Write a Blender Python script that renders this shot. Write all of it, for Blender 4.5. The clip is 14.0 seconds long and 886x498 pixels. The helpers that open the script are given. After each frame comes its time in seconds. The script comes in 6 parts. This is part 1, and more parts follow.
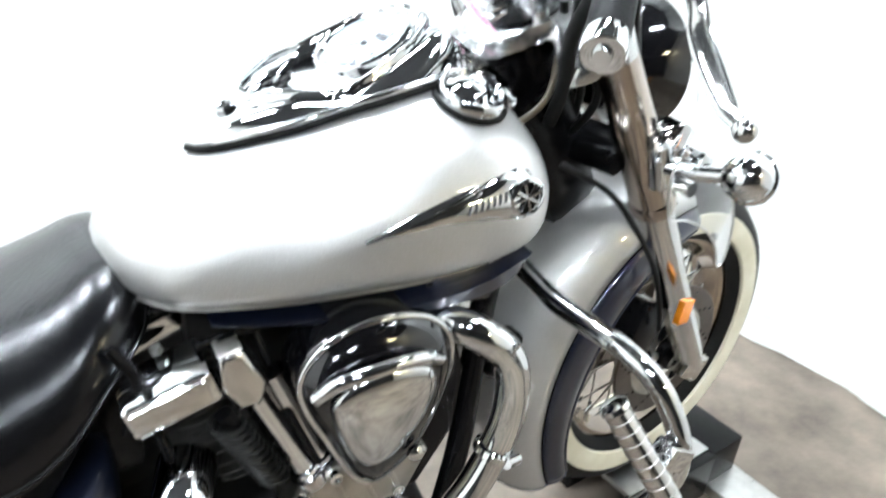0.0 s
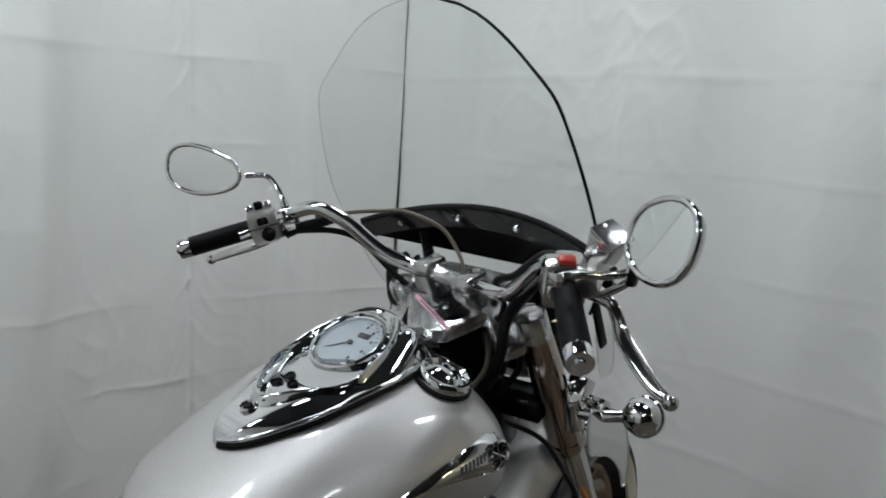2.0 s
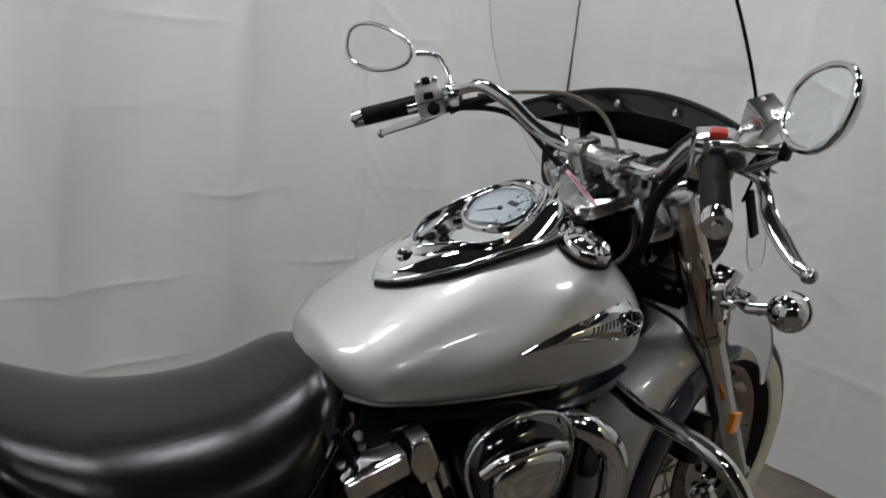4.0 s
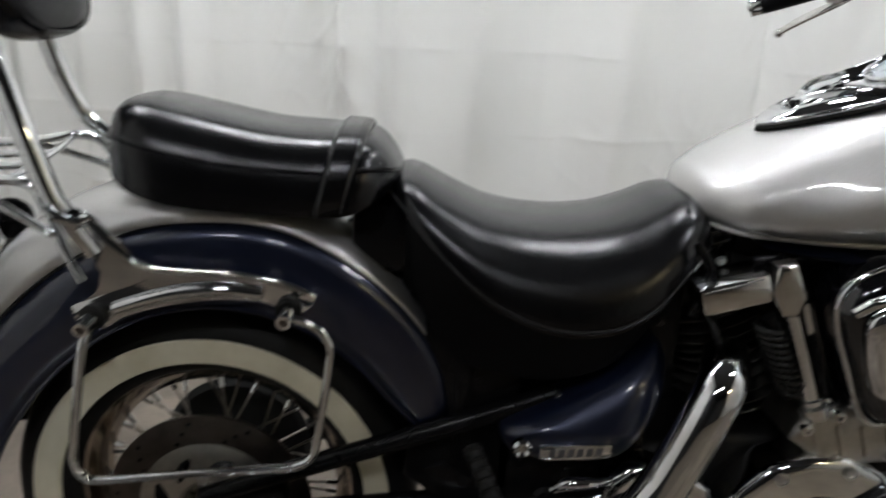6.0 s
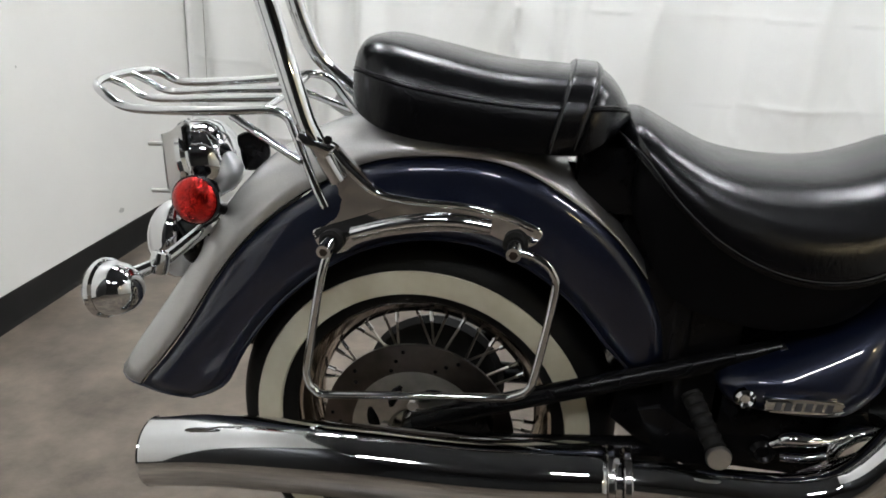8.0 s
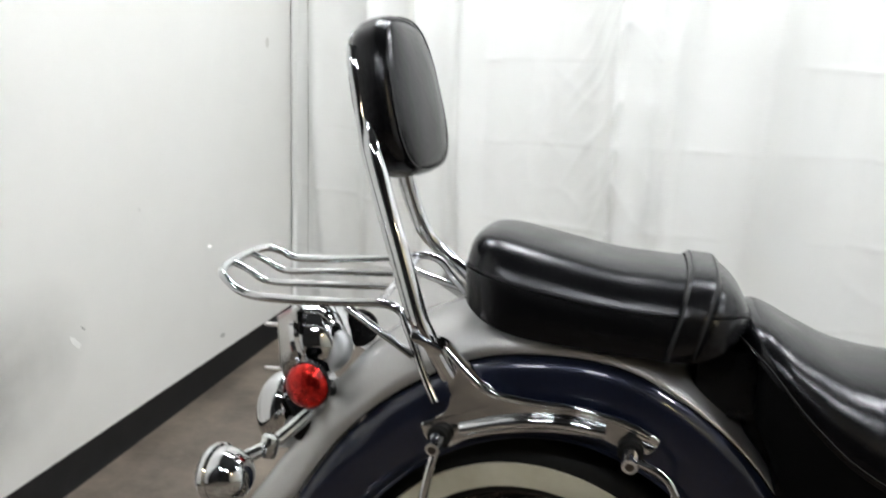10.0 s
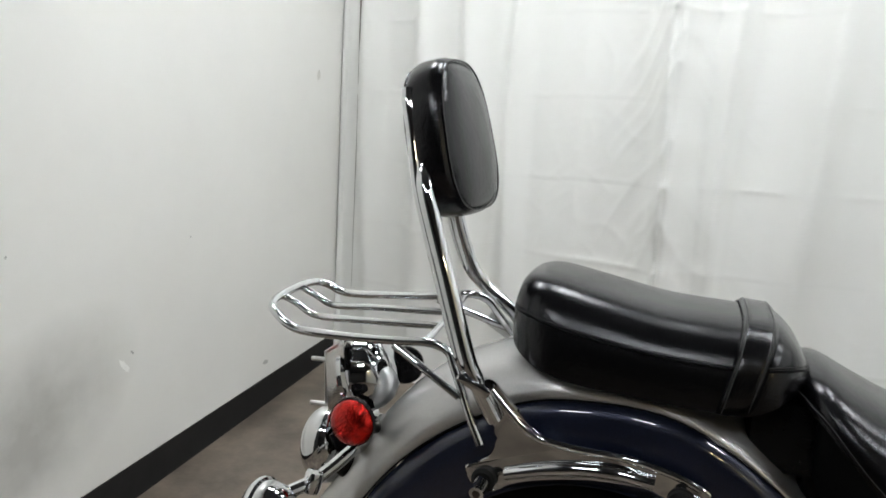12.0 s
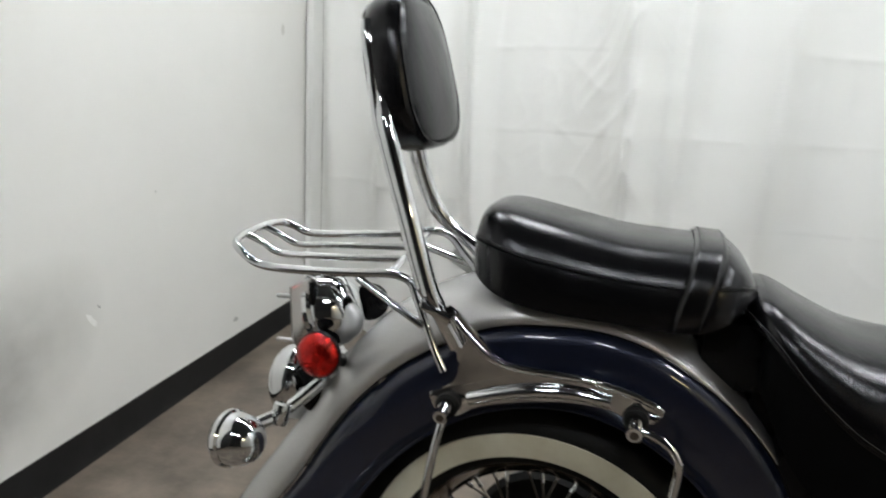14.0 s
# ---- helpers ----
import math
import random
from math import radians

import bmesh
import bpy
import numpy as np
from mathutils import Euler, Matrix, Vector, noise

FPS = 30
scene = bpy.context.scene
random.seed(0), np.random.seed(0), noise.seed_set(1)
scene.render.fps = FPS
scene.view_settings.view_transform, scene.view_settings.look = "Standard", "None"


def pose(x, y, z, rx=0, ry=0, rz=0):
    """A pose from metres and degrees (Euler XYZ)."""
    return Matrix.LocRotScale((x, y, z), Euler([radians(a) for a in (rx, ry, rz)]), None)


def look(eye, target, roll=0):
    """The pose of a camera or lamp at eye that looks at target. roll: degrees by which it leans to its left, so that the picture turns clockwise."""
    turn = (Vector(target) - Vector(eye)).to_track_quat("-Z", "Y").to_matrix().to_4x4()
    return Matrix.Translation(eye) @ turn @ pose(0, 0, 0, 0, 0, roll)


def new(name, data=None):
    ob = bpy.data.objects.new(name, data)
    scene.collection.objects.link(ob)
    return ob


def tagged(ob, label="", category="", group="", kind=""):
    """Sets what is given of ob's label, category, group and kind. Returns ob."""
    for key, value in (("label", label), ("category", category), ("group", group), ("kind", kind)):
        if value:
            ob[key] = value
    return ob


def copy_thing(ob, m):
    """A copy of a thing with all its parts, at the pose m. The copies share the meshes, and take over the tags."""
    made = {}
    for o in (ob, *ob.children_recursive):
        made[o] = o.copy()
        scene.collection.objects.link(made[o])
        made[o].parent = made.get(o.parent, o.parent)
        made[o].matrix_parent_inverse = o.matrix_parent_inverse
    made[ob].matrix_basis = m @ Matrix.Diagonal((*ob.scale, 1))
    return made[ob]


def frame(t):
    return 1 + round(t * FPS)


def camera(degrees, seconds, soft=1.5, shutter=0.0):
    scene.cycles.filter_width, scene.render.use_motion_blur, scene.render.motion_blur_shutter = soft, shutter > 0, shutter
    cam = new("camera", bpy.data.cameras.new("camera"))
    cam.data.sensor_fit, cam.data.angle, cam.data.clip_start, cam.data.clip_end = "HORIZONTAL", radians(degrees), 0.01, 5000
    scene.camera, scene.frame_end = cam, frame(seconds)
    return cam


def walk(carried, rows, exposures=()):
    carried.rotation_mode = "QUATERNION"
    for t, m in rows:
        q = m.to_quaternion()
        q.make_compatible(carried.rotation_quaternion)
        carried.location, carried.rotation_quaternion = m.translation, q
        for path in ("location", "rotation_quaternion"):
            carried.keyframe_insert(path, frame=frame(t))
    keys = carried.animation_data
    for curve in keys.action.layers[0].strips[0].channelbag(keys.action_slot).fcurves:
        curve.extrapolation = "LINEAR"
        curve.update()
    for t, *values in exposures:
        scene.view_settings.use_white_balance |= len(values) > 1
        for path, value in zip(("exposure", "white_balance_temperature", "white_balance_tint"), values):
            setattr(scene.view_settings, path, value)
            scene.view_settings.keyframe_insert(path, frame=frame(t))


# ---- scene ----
cam = camera(62.0, 14.0, soft=1.75, shutter=0.4)
PATH = [
    (0, (0.658, -0.78, 1.243), (1.562, 0.735, 0.301), 4.6),
    (0.5, (0.582, -0.755, 1.288), (1.788, 0.682, 0.596), 4.6),
    (0.7, (0.514, -0.782, 1.307), (1.852, 0.590, 0.734), 5.0),
    (1, (0.407, -0.803, 1.331), (1.893, 0.447, 0.853), 5.3),
    (1.5, (0.383, -0.83, 1.371), (1.823, 0.5, 0.971), 3.9),
    (2, (0.373, -0.824, 1.378), (1.734, 0.6, 1.03), 3.8),
    (2.5, (0.36, -0.805, 1.376), (1.626, 0.7, 1.007), 4.5),
    (2.7, (0.357, -0.799, 1.369), (1.582, 0.729, 0.963), 4.6),
    (4.8, (0.334, -0.997, 1.250), (1.135, 0.726, 0.625), 5.6),
    (5, (0.318, -1.013, 1.221), (1.044, 0.752, 0.632), 5.4),
    (5.3, (0.338, -1.022, 1.160), (0.871, 0.840, 0.654), 5.4),
    (5.5, (0.336, -1.024, 1.146), (0.752, 0.842, 0.555), 5.4),
    (5.7, (0.310, -1.026, 1.130), (0.628, 0.844, 0.494), 5.0),
    (6, (0.316, -1.066, 1.062), (0.368, 0.848, 0.473), 3.4),
    (6.5, (0.222, -1.091, 1.022), (0.115, 0.802, 0.385), 3.6),
    (6.8, (0.19, -1.099, 1.016), (-0.005, 0.778, 0.353), 3.9),
    (7, (0.176, -1.104, 1.006), (-0.04, 0.778, 0.365), 3.5),
    (7.2, (0.176, -1.112, 1.002), (-0.071, 0.763, 0.353), 3.2),
    (9.3, (0.154, -1.09, 1.018), (-0.134, 0.775, 0.356), 3.5),
    (9.5, (0.144, -1.083, 1.055), (-0.189, 0.794, 0.447), 4.0),
    (9.7, (0.141, -1.075, 1.107), (-0.273, 0.803, 0.557), 3.4),
    (10, (0.117, -1.079, 1.142), (-0.39, 0.808, 0.714), 2.7),
    (10.5, (0.105, -1.077, 1.159), (-0.508, 0.788, 0.779), 3.3),
    (11, (0.106, -1.076, 1.159), (-0.519, 0.788, 0.787), 3.6),
    (11.5, (0.104, -1.073, 1.159), (-0.515, 0.793, 0.797), 3.6),
    (12, (0.102, -1.08, 1.158), (-0.517, 0.788, 0.8), 3.6),
    (12.5, (0.102, -1.089, 1.157), (-0.518, 0.779, 0.802), 3.6),
    (13, (0.1, -1.092, 1.151), (-0.537, 0.767, 0.777), 3.4),
    (13.5, (0.103, -1.098, 1.142), (-0.539, 0.757, 0.76), 3.2),
    (14, (0.129, -1.1, 1.11), (-0.41, 0.775, 0.672), 3.2),
]
walk(cam, [(t, look(e, g, r)) for t, e, g, r in PATH],
     exposures=[(0.0, 2.16, 6250, 9), (0.3, 1.95, 6350, 10), (0.6, 1.5, 6400, 12), (1.0, 0.8, 6400, 12), (1.5, 0.16, 6420, 11), (2.0, -0.31, 6420, 10.5), (2.7, -0.28, 6550, 13),
                (4.8, -0.26, 6700, 13), (5.5, -0.02, 6700, 13), (6.5, 0.70, 6700, 13), (7.2, 0.75, 6700, 13), (9.5, 0.9, 6650, 12), (10.0, 0.84, 6650, 12), (10.6, 0.58, 6700, 11), (13.5, 0.52, 6700, 11), (14.0, 0.57, 6700, 11)])

# ---- world and light ----
world = bpy.data.worlds.new("room_air")
scene.world = world
world.use_nodes = True
world.node_tree.nodes["Background"].inputs[0].default_value = (0.9, 0.95, 1.0, 1)
world.node_tree.nodes["Background"].inputs[1].default_value = 0.006


# ---- materials ----
def nodes(name):
    m = bpy.data.materials.new(name)
    m.use_nodes = True
    t = m.node_tree
    return m, t, t.nodes["Principled BSDF"]


def link(t, a, b):
    t.links.new(a, b)


def mat(name, colour, rough=0.5, metal=0.0, vary=0.0, vscale=6.0, bump=0.0, bscale=60.0, coat=0.0, rvary=0.0, second=None, stretch=None, detail=4.0, spec=0.5, bdist=0.004):
    """Principled surface; colour and gloss vary by noise at two sizes, fine relief by bump."""
    m, t, p = nodes(name)
    p.inputs["Base Color"].default_value = (*colour, 1)
    p.inputs["Roughness"].default_value = rough
    p.inputs["Metallic"].default_value = metal
    p.inputs["Coat Weight"].default_value = coat
    p.inputs["Coat Roughness"].default_value = 0.06
    p.inputs["Specular IOR Level"].default_value = spec
    co = t.nodes.new("ShaderNodeTexCoord")
    src = co.outputs["Object"]
    if stretch:
        mp = t.nodes.new("ShaderNodeMapping")
        mp.inputs["Scale"].default_value = stretch
        link(t, src, mp.inputs["Vector"])
        src = mp.outputs["Vector"]
    if vary or second or rvary:
        n = t.nodes.new("ShaderNodeTexNoise")
        n.inputs["Scale"].default_value = vscale
        n.inputs["Detail"].default_value = detail
        n.inputs["Roughness"].default_value = 0.62
        link(t, src, n.inputs["Vector"])
        r = t.nodes.new("ShaderNodeValToRGB")
        r.color_ramp.elements[0].position, r.color_ramp.elements[1].position = 0.3, 0.7
        a = tuple(max(0.0, c * (1 - vary)) for c in colour)
        b = second or tuple(min(1.0, c * (1 + vary)) for c in colour)
        r.color_ramp.elements[0].color, r.color_ramp.elements[1].color = (*a, 1), (*b, 1)
        link(t, n.outputs["Fac"], r.inputs["Fac"])
        link(t, r.outputs["Color"], p.inputs["Base Color"])
        if rvary:
            q = t.nodes.new("ShaderNodeMapRange")
            q.inputs["To Min"].default_value, q.inputs["To Max"].default_value = max(0.01, rough - rvary), rough + rvary
            link(t, n.outputs["Fac"], q.inputs["Value"])
            link(t, q.outputs["Result"], p.inputs["Roughness"])
    if bump:
        n2 = t.nodes.new("ShaderNodeTexNoise")
        n2.inputs["Scale"].default_value = bscale
        n2.inputs["Detail"].default_value = 3.0
        link(t, src, n2.inputs["Vector"])
        b2 = t.nodes.new("ShaderNodeBump")
        b2.inputs["Strength"].default_value = bump
        b2.inputs["Distance"].default_value = bdist
        link(t, n2.outputs["Fac"], b2.inputs["Height"])
        link(t, b2.outputs["Normal"], p.inputs["Normal"])
    return m


CHROME = mat("chrome", (0.66, 0.67, 0.68), 0.045, 1.0, rvary=0.03, vary=0.03, vscale=25)
STEEL = mat("dull_steel", (0.55, 0.55, 0.54), 0.3, 1.0, vary=0.12, vscale=30, rvary=0.08, bump=0.08, bscale=300)
ALU = mat("cast_aluminium", (0.60, 0.59, 0.57), 0.34, 1.0, vary=0.12, vscale=40, rvary=0.1, bump=0.12, bscale=260)
POLISHED = mat("polished_alloy", (0.62, 0.61, 0.595), 0.17, 1.0, vary=0.06, vscale=22, rvary=0.06)
CASTING = mat("polished_casting", (0.56, 0.56, 0.56), 0.20, 0.97, vary=0.07, vscale=30, rvary=0.06, bump=0.04, bscale=220)
SATIN = mat("satin_alloy", (0.54, 0.535, 0.53), 0.15, 1.0, vary=0.08, vscale=26, rvary=0.05, bump=0.05, bscale=240)
BLACKM = mat("black_paint", (0.004, 0.004, 0.0045), 0.24, 0.0, vary=0.3, vscale=14, rvary=0.08, spec=0.15)
GLOSS = mat("gloss_black_enamel", (0.004, 0.004, 0.005), 0.08, 0.0, vary=0.2, vscale=12, coat=0.6)
# plain chrome, with the floor's brown reflection put into its base colour
TINTCHROME = mat("smoked_chrome", (0.40, 0.345, 0.30), 0.10, 1.0, vary=0.08, vscale=14, rvary=0.04)
ENGINE = mat("engine_black", (0.008, 0.008, 0.008), 0.42, 0.0, vary=0.4, vscale=30, bump=0.15, bscale=180, spec=0.25)
RUBBER = mat("rubber", (0.005, 0.005, 0.005), 0.6, 0.0, vary=0.25, vscale=40, bump=0.15, bscale=220, spec=0.2)
GRIP = mat("grip_rubber", (0.0035, 0.0035, 0.0045), 0.45, 0.0, vary=0.2, vscale=60, bump=0.2, bscale=420, spec=0.12)
WHITEWALL = mat("whitewall", (0.60, 0.55, 0.40), 0.5, 0.0, vary=0.12, vscale=7, bump=0.05, bscale=120, second=(0.70, 0.67, 0.55))
DISC = mat("brake_disc", (0.11, 0.092, 0.08), 0.38, 1.0, vary=0.3, vscale=18, rvary=0.1)
FLOOR = mat("stained_concrete", (0.128, 0.101, 0.080), 0.42, 0.0, vary=0.42, vscale=4.6, rvary=0.14, bump=0.14, bscale=90, second=(0.225, 0.184, 0.147), detail=11)
for nd in FLOOR.node_tree.nodes:
    if nd.type == "VALTORGB":
        nd.color_ramp.elements[0].position, nd.color_ramp.elements[1].position = 0.34, 0.66
WALL = mat("painted_wall", (0.82, 0.815, 0.79), 0.55, 0.0, vary=0.03, vscale=1.6, bump=0.06, bscale=140, detail=7)
FIN = mat("worn_fins", (0.10, 0.096, 0.09), 0.4, 0.7, vary=0.3, vscale=40, bump=0.1, bscale=200)
SPOKE = mat("worn_spoke", (0.26, 0.235, 0.21), 0.3, 1.0, vary=0.2, vscale=30, rvary=0.08)
CARRIER = mat("dull_carrier", (0.46, 0.44, 0.40), 0.36, 1.0, vary=0.2, vscale=25, rvary=0.1)
BASE = mat("vinyl_base", (0.009, 0.0085, 0.0085), 0.5, 0.0, vary=0.25, vscale=8, bump=0.05, bscale=90, spec=0.2)
CEIL = mat("ceiling_paint", (0.028, 0.028, 0.03), 0.8, 0.0, vary=0.1, vscale=3)
# near-black stands in for the unlit depth of the unseen side
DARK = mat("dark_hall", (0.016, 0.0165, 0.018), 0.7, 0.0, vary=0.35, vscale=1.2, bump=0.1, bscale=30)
RED = mat("red_switch", (0.45, 0.022, 0.016), 0.35, 0.0, vary=0.1, vscale=40)
PINK = mat("pink_tag", (0.80, 0.42, 0.55), 0.6, 0.0, vary=0.08, vscale=50)
DIAL = mat("dial_face", (0.50, 0.55, 0.58), 0.35, 0.0, vary=0.03, vscale=40)
INK = mat("black_ink", (0.05, 0.05, 0.055), 0.5, 0.0, vary=0.1, vscale=40)
AMBER = mat("amber_lens", (0.85, 0.26, 0.01), 0.18, 0.0, vary=0.12, vscale=60, coat=1.0, bump=0.4, bscale=240)
WIRE = mat("tan_cable", (0.11, 0.088, 0.06), 0.4, 0.0, vary=0.2, vscale=40)
MIRRORG = mat("mirror_glass", (0.86, 0.88, 0.88), 0.01, 1.0, vary=0.01, vscale=5)


def metal_paint(name, dark, bright, flake=0.5, rough=0.32):
    """Metallic base with fine flake under clear lacquer."""
    m, t, p = nodes(name)
    co = t.nodes.new("ShaderNodeTexCoord")
    v = t.nodes.new("ShaderNodeTexVoronoi")
    v.inputs["Scale"].default_value = 900
    link(t, co.outputs["Object"], v.inputs["Vector"])
    mx = t.nodes.new("ShaderNodeMix")
    mx.data_type = "RGBA"
    mx.inputs["A"].default_value, mx.inputs["B"].default_value = (*dark, 1), (*bright, 1)
    link(t, v.outputs["Distance"], mx.inputs["Factor"])
    link(t, mx.outputs["Result"], p.inputs["Base Color"])
    n = t.nodes.new("ShaderNodeTexNoise")
    n.inputs["Scale"].default_value = 5
    link(t, co.outputs["Object"], n.inputs["Vector"])
    q = t.nodes.new("ShaderNodeMapRange")
    q.inputs["To Min"].default_value, q.inputs["To Max"].default_value = rough - 0.04, rough + 0.04
    link(t, n.outputs["Fac"], q.inputs["Value"])
    link(t, q.outputs["Result"], p.inputs["Roughness"])
    p.inputs["Metallic"].default_value = flake
    p.inputs["Coat Weight"].default_value = 1.0
    p.inputs["Coat Roughness"].default_value = 0.03
    return m


SILVER = metal_paint("silver_lacquer", (0.46, 0.455, 0.45), (0.60, 0.595, 0.59), 0.88, 0.50)
NAVY = metal_paint("navy_lacquer", (0.003, 0.0045, 0.012), (0.011, 0.017, 0.046), 0.55, 0.36)


def leather():
    m, t, p = nodes("black_leather")
    p.inputs["Base Color"].default_value = (0.0022, 0.0022, 0.0027, 1)
    p.inputs["Specular IOR Level"].default_value = 0.39
    p.inputs["Specular Tint"].default_value = (0.96, 0.96, 1.0, 1)
    p.inputs["Sheen Weight"].default_value = 0.004
    p.inputs["Sheen Roughness"].default_value = 0.35
    p.inputs["Sheen Tint"].default_value = (0.75, 0.80, 1.0, 1)
    co = t.nodes.new("ShaderNodeTexCoord")
    v = t.nodes.new("ShaderNodeTexNoise")
    v.inputs["Scale"].default_value, v.inputs["Detail"].default_value, v.inputs["Roughness"].default_value = 150, 3, 0.6
    link(t, co.outputs["Object"], v.inputs["Vector"])
    n = t.nodes.new("ShaderNodeTexNoise")
    n.inputs["Scale"].default_value = 16
    n.inputs["Detail"].default_value = 6
    link(t, co.outputs["Object"], n.inputs["Vector"])
    q = t.nodes.new("ShaderNodeMapRange")
    q.inputs["To Min"].default_value, q.inputs["To Max"].default_value = 0.17, 0.28
    link(t, n.outputs["Fac"], q.inputs["Value"])
    link(t, q.outputs["Result"], p.inputs["Roughness"])
    b = t.nodes.new("ShaderNodeBump")
    b.inputs["Strength"].default_value, b.inputs["Distance"].default_value = 0.22, 0.002
    link(t, v.outputs["Fac"], b.inputs["Height"])
    link(t, b.outputs["Normal"], p.inputs["Normal"])
    return m


LEATHER = leather()
VINYL = mat("black_vinyl", (0.0022, 0.0022, 0.0026), 0.45, 0.0, vary=0.3, vscale=20, bump=0.06, bscale=300, spec=0.07)
THREAD = mat("grey_thread", (0.016, 0.016, 0.017), 0.7, 0.0, vary=0.2, vscale=200)


def glass(name, colour, rough=0.0, ior=1.45):
    """Clear sheet: mostly passes light, with a glossy face by Fresnel."""
    m = bpy.data.materials.new(name)
    m.use_nodes = True
    t = m.node_tree
    t.nodes.remove(t.nodes["Principled BSDF"])
    tr, gl, mx, fr = (t.nodes.new(k) for k in ("ShaderNodeBsdfTransparent", "ShaderNodeBsdfGlossy", "ShaderNodeMixShader", "ShaderNodeFresnel"))
    tr.inputs["Color"].default_value = (*colour, 1)
    gl.inputs["Roughness"].default_value = rough
    fr.inputs["IOR"].default_value = ior
    link(t, fr.outputs["Fac"], mx.inputs["Fac"])
    link(t, tr.outputs["BSDF"], mx.inputs[1])
    link(t, gl.outputs["BSDF"], mx.inputs[2])
    link(t, mx.outputs["Shader"], t.nodes["Material Output"].inputs["Surface"])
    return m


SHIELD = glass("clear_acrylic", (0.93, 0.94, 0.94), 0.01, 1.11)
LENS = glass("clear_lens", (0.95, 0.95, 0.95), 0.02, 1.3)
REDLENS = mat("red_lens", (0.50, 0.010, 0.006), 0.16, 0.75, vary=0.7, vscale=70, coat=0.4, bump=0.5, bscale=240, bdist=0.003)


def cloth():
    """White drape: fold creases pressed in a grid, soft crumples."""
    m, t, p = nodes("white_drape")
    co = t.nodes.new("ShaderNodeTexCoord")
    n = t.nodes.new("ShaderNodeTexNoise")
    n.inputs["Scale"].default_value, n.inputs["Detail"].default_value = 2.2, 6
    link(t, co.outputs["Object"], n.inputs["Vector"])
    r = t.nodes.new("ShaderNodeValToRGB")
    r.color_ramp.elements[0].color, r.color_ramp.elements[1].color = (0.78, 0.78, 0.76, 1), (0.86, 0.865, 0.85, 1)
    link(t, n.outputs["Fac"], r.inputs["Fac"])
    link(t, r.outputs["Color"], p.inputs["Base Color"])
    p.inputs["Roughness"].default_value = 0.5
    p.inputs["Specular IOR Level"].default_value = 0.35
    w = t.nodes.new("ShaderNodeTexNoise")
    w.inputs["Scale"].default_value, w.inputs["Detail"].default_value, w.inputs["Distortion"].default_value = 5.5, 5, 0.6
    link(t, co.outputs["Object"], w.inputs["Vector"])
    b = t.nodes.new("ShaderNodeBump")
    b.inputs["Strength"].default_value, b.inputs["Distance"].default_value = 0.10, 0.012
    link(t, w.outputs["Fac"], b.inputs["Height"])
    f = t.nodes.new("ShaderNodeTexNoise")
    f.inputs["Scale"].default_value = 700
    link(t, co.outputs["Object"], f.inputs["Vector"])
    b2 = t.nodes.new("ShaderNodeBump")
    b2.inputs["Strength"].default_value, b2.inputs["Distance"].default_value = 0.08, 0.001
    link(t, f.outputs["Fac"], b2.inputs["Height"])
    link(t, b.outputs["Normal"], b2.inputs["Normal"])
    link(t, b2.outputs["Normal"], p.inputs["Normal"])
    return m


DRAPE = cloth()


def smudged_wall():
    """Off-white paint with a cloudy grey rub mark low on the wall."""
    m = WALL.copy()
    m.name = "smudged_wall"
    t = m.node_tree
    p = t.nodes["Principled BSDF"]
    src = p.inputs["Base Color"].links[0].from_socket
    co = t.nodes.new("ShaderNodeTexCoord")
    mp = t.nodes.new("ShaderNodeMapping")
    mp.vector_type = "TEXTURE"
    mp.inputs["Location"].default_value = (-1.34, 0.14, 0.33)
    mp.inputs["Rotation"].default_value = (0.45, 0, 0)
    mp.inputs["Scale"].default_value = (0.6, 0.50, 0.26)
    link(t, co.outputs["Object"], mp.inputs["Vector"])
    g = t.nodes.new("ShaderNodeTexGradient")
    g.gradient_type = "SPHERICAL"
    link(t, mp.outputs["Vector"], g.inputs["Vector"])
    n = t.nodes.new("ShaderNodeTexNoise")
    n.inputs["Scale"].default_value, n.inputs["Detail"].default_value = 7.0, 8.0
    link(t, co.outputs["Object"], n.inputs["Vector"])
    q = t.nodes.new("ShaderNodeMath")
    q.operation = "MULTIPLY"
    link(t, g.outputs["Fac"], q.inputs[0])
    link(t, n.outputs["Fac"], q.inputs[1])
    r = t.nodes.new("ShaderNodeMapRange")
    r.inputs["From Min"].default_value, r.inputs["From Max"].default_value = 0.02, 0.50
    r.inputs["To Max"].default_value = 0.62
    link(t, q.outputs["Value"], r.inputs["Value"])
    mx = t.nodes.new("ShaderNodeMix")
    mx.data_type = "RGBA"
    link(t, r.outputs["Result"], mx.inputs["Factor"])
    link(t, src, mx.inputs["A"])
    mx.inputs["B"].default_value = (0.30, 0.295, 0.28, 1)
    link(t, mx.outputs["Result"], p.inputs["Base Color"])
    return m


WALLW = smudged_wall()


def lamp_mat(strength, colour=(0.90, 0.96, 1.0)):
    m = bpy.data.materials.new("lit_diffuser")
    m.use_nodes = True
    t = m.node_tree
    p = t.nodes["Principled BSDF"]
    p.inputs["Base Color"].default_value = (0.8, 0.8, 0.8, 1)
    p.inputs["Emission Color"].default_value = (*colour, 1)
    p.inputs["Emission Strength"].default_value = strength
    return m


# ---- mesh helpers ----
def V(*a):
    return Vector(a)


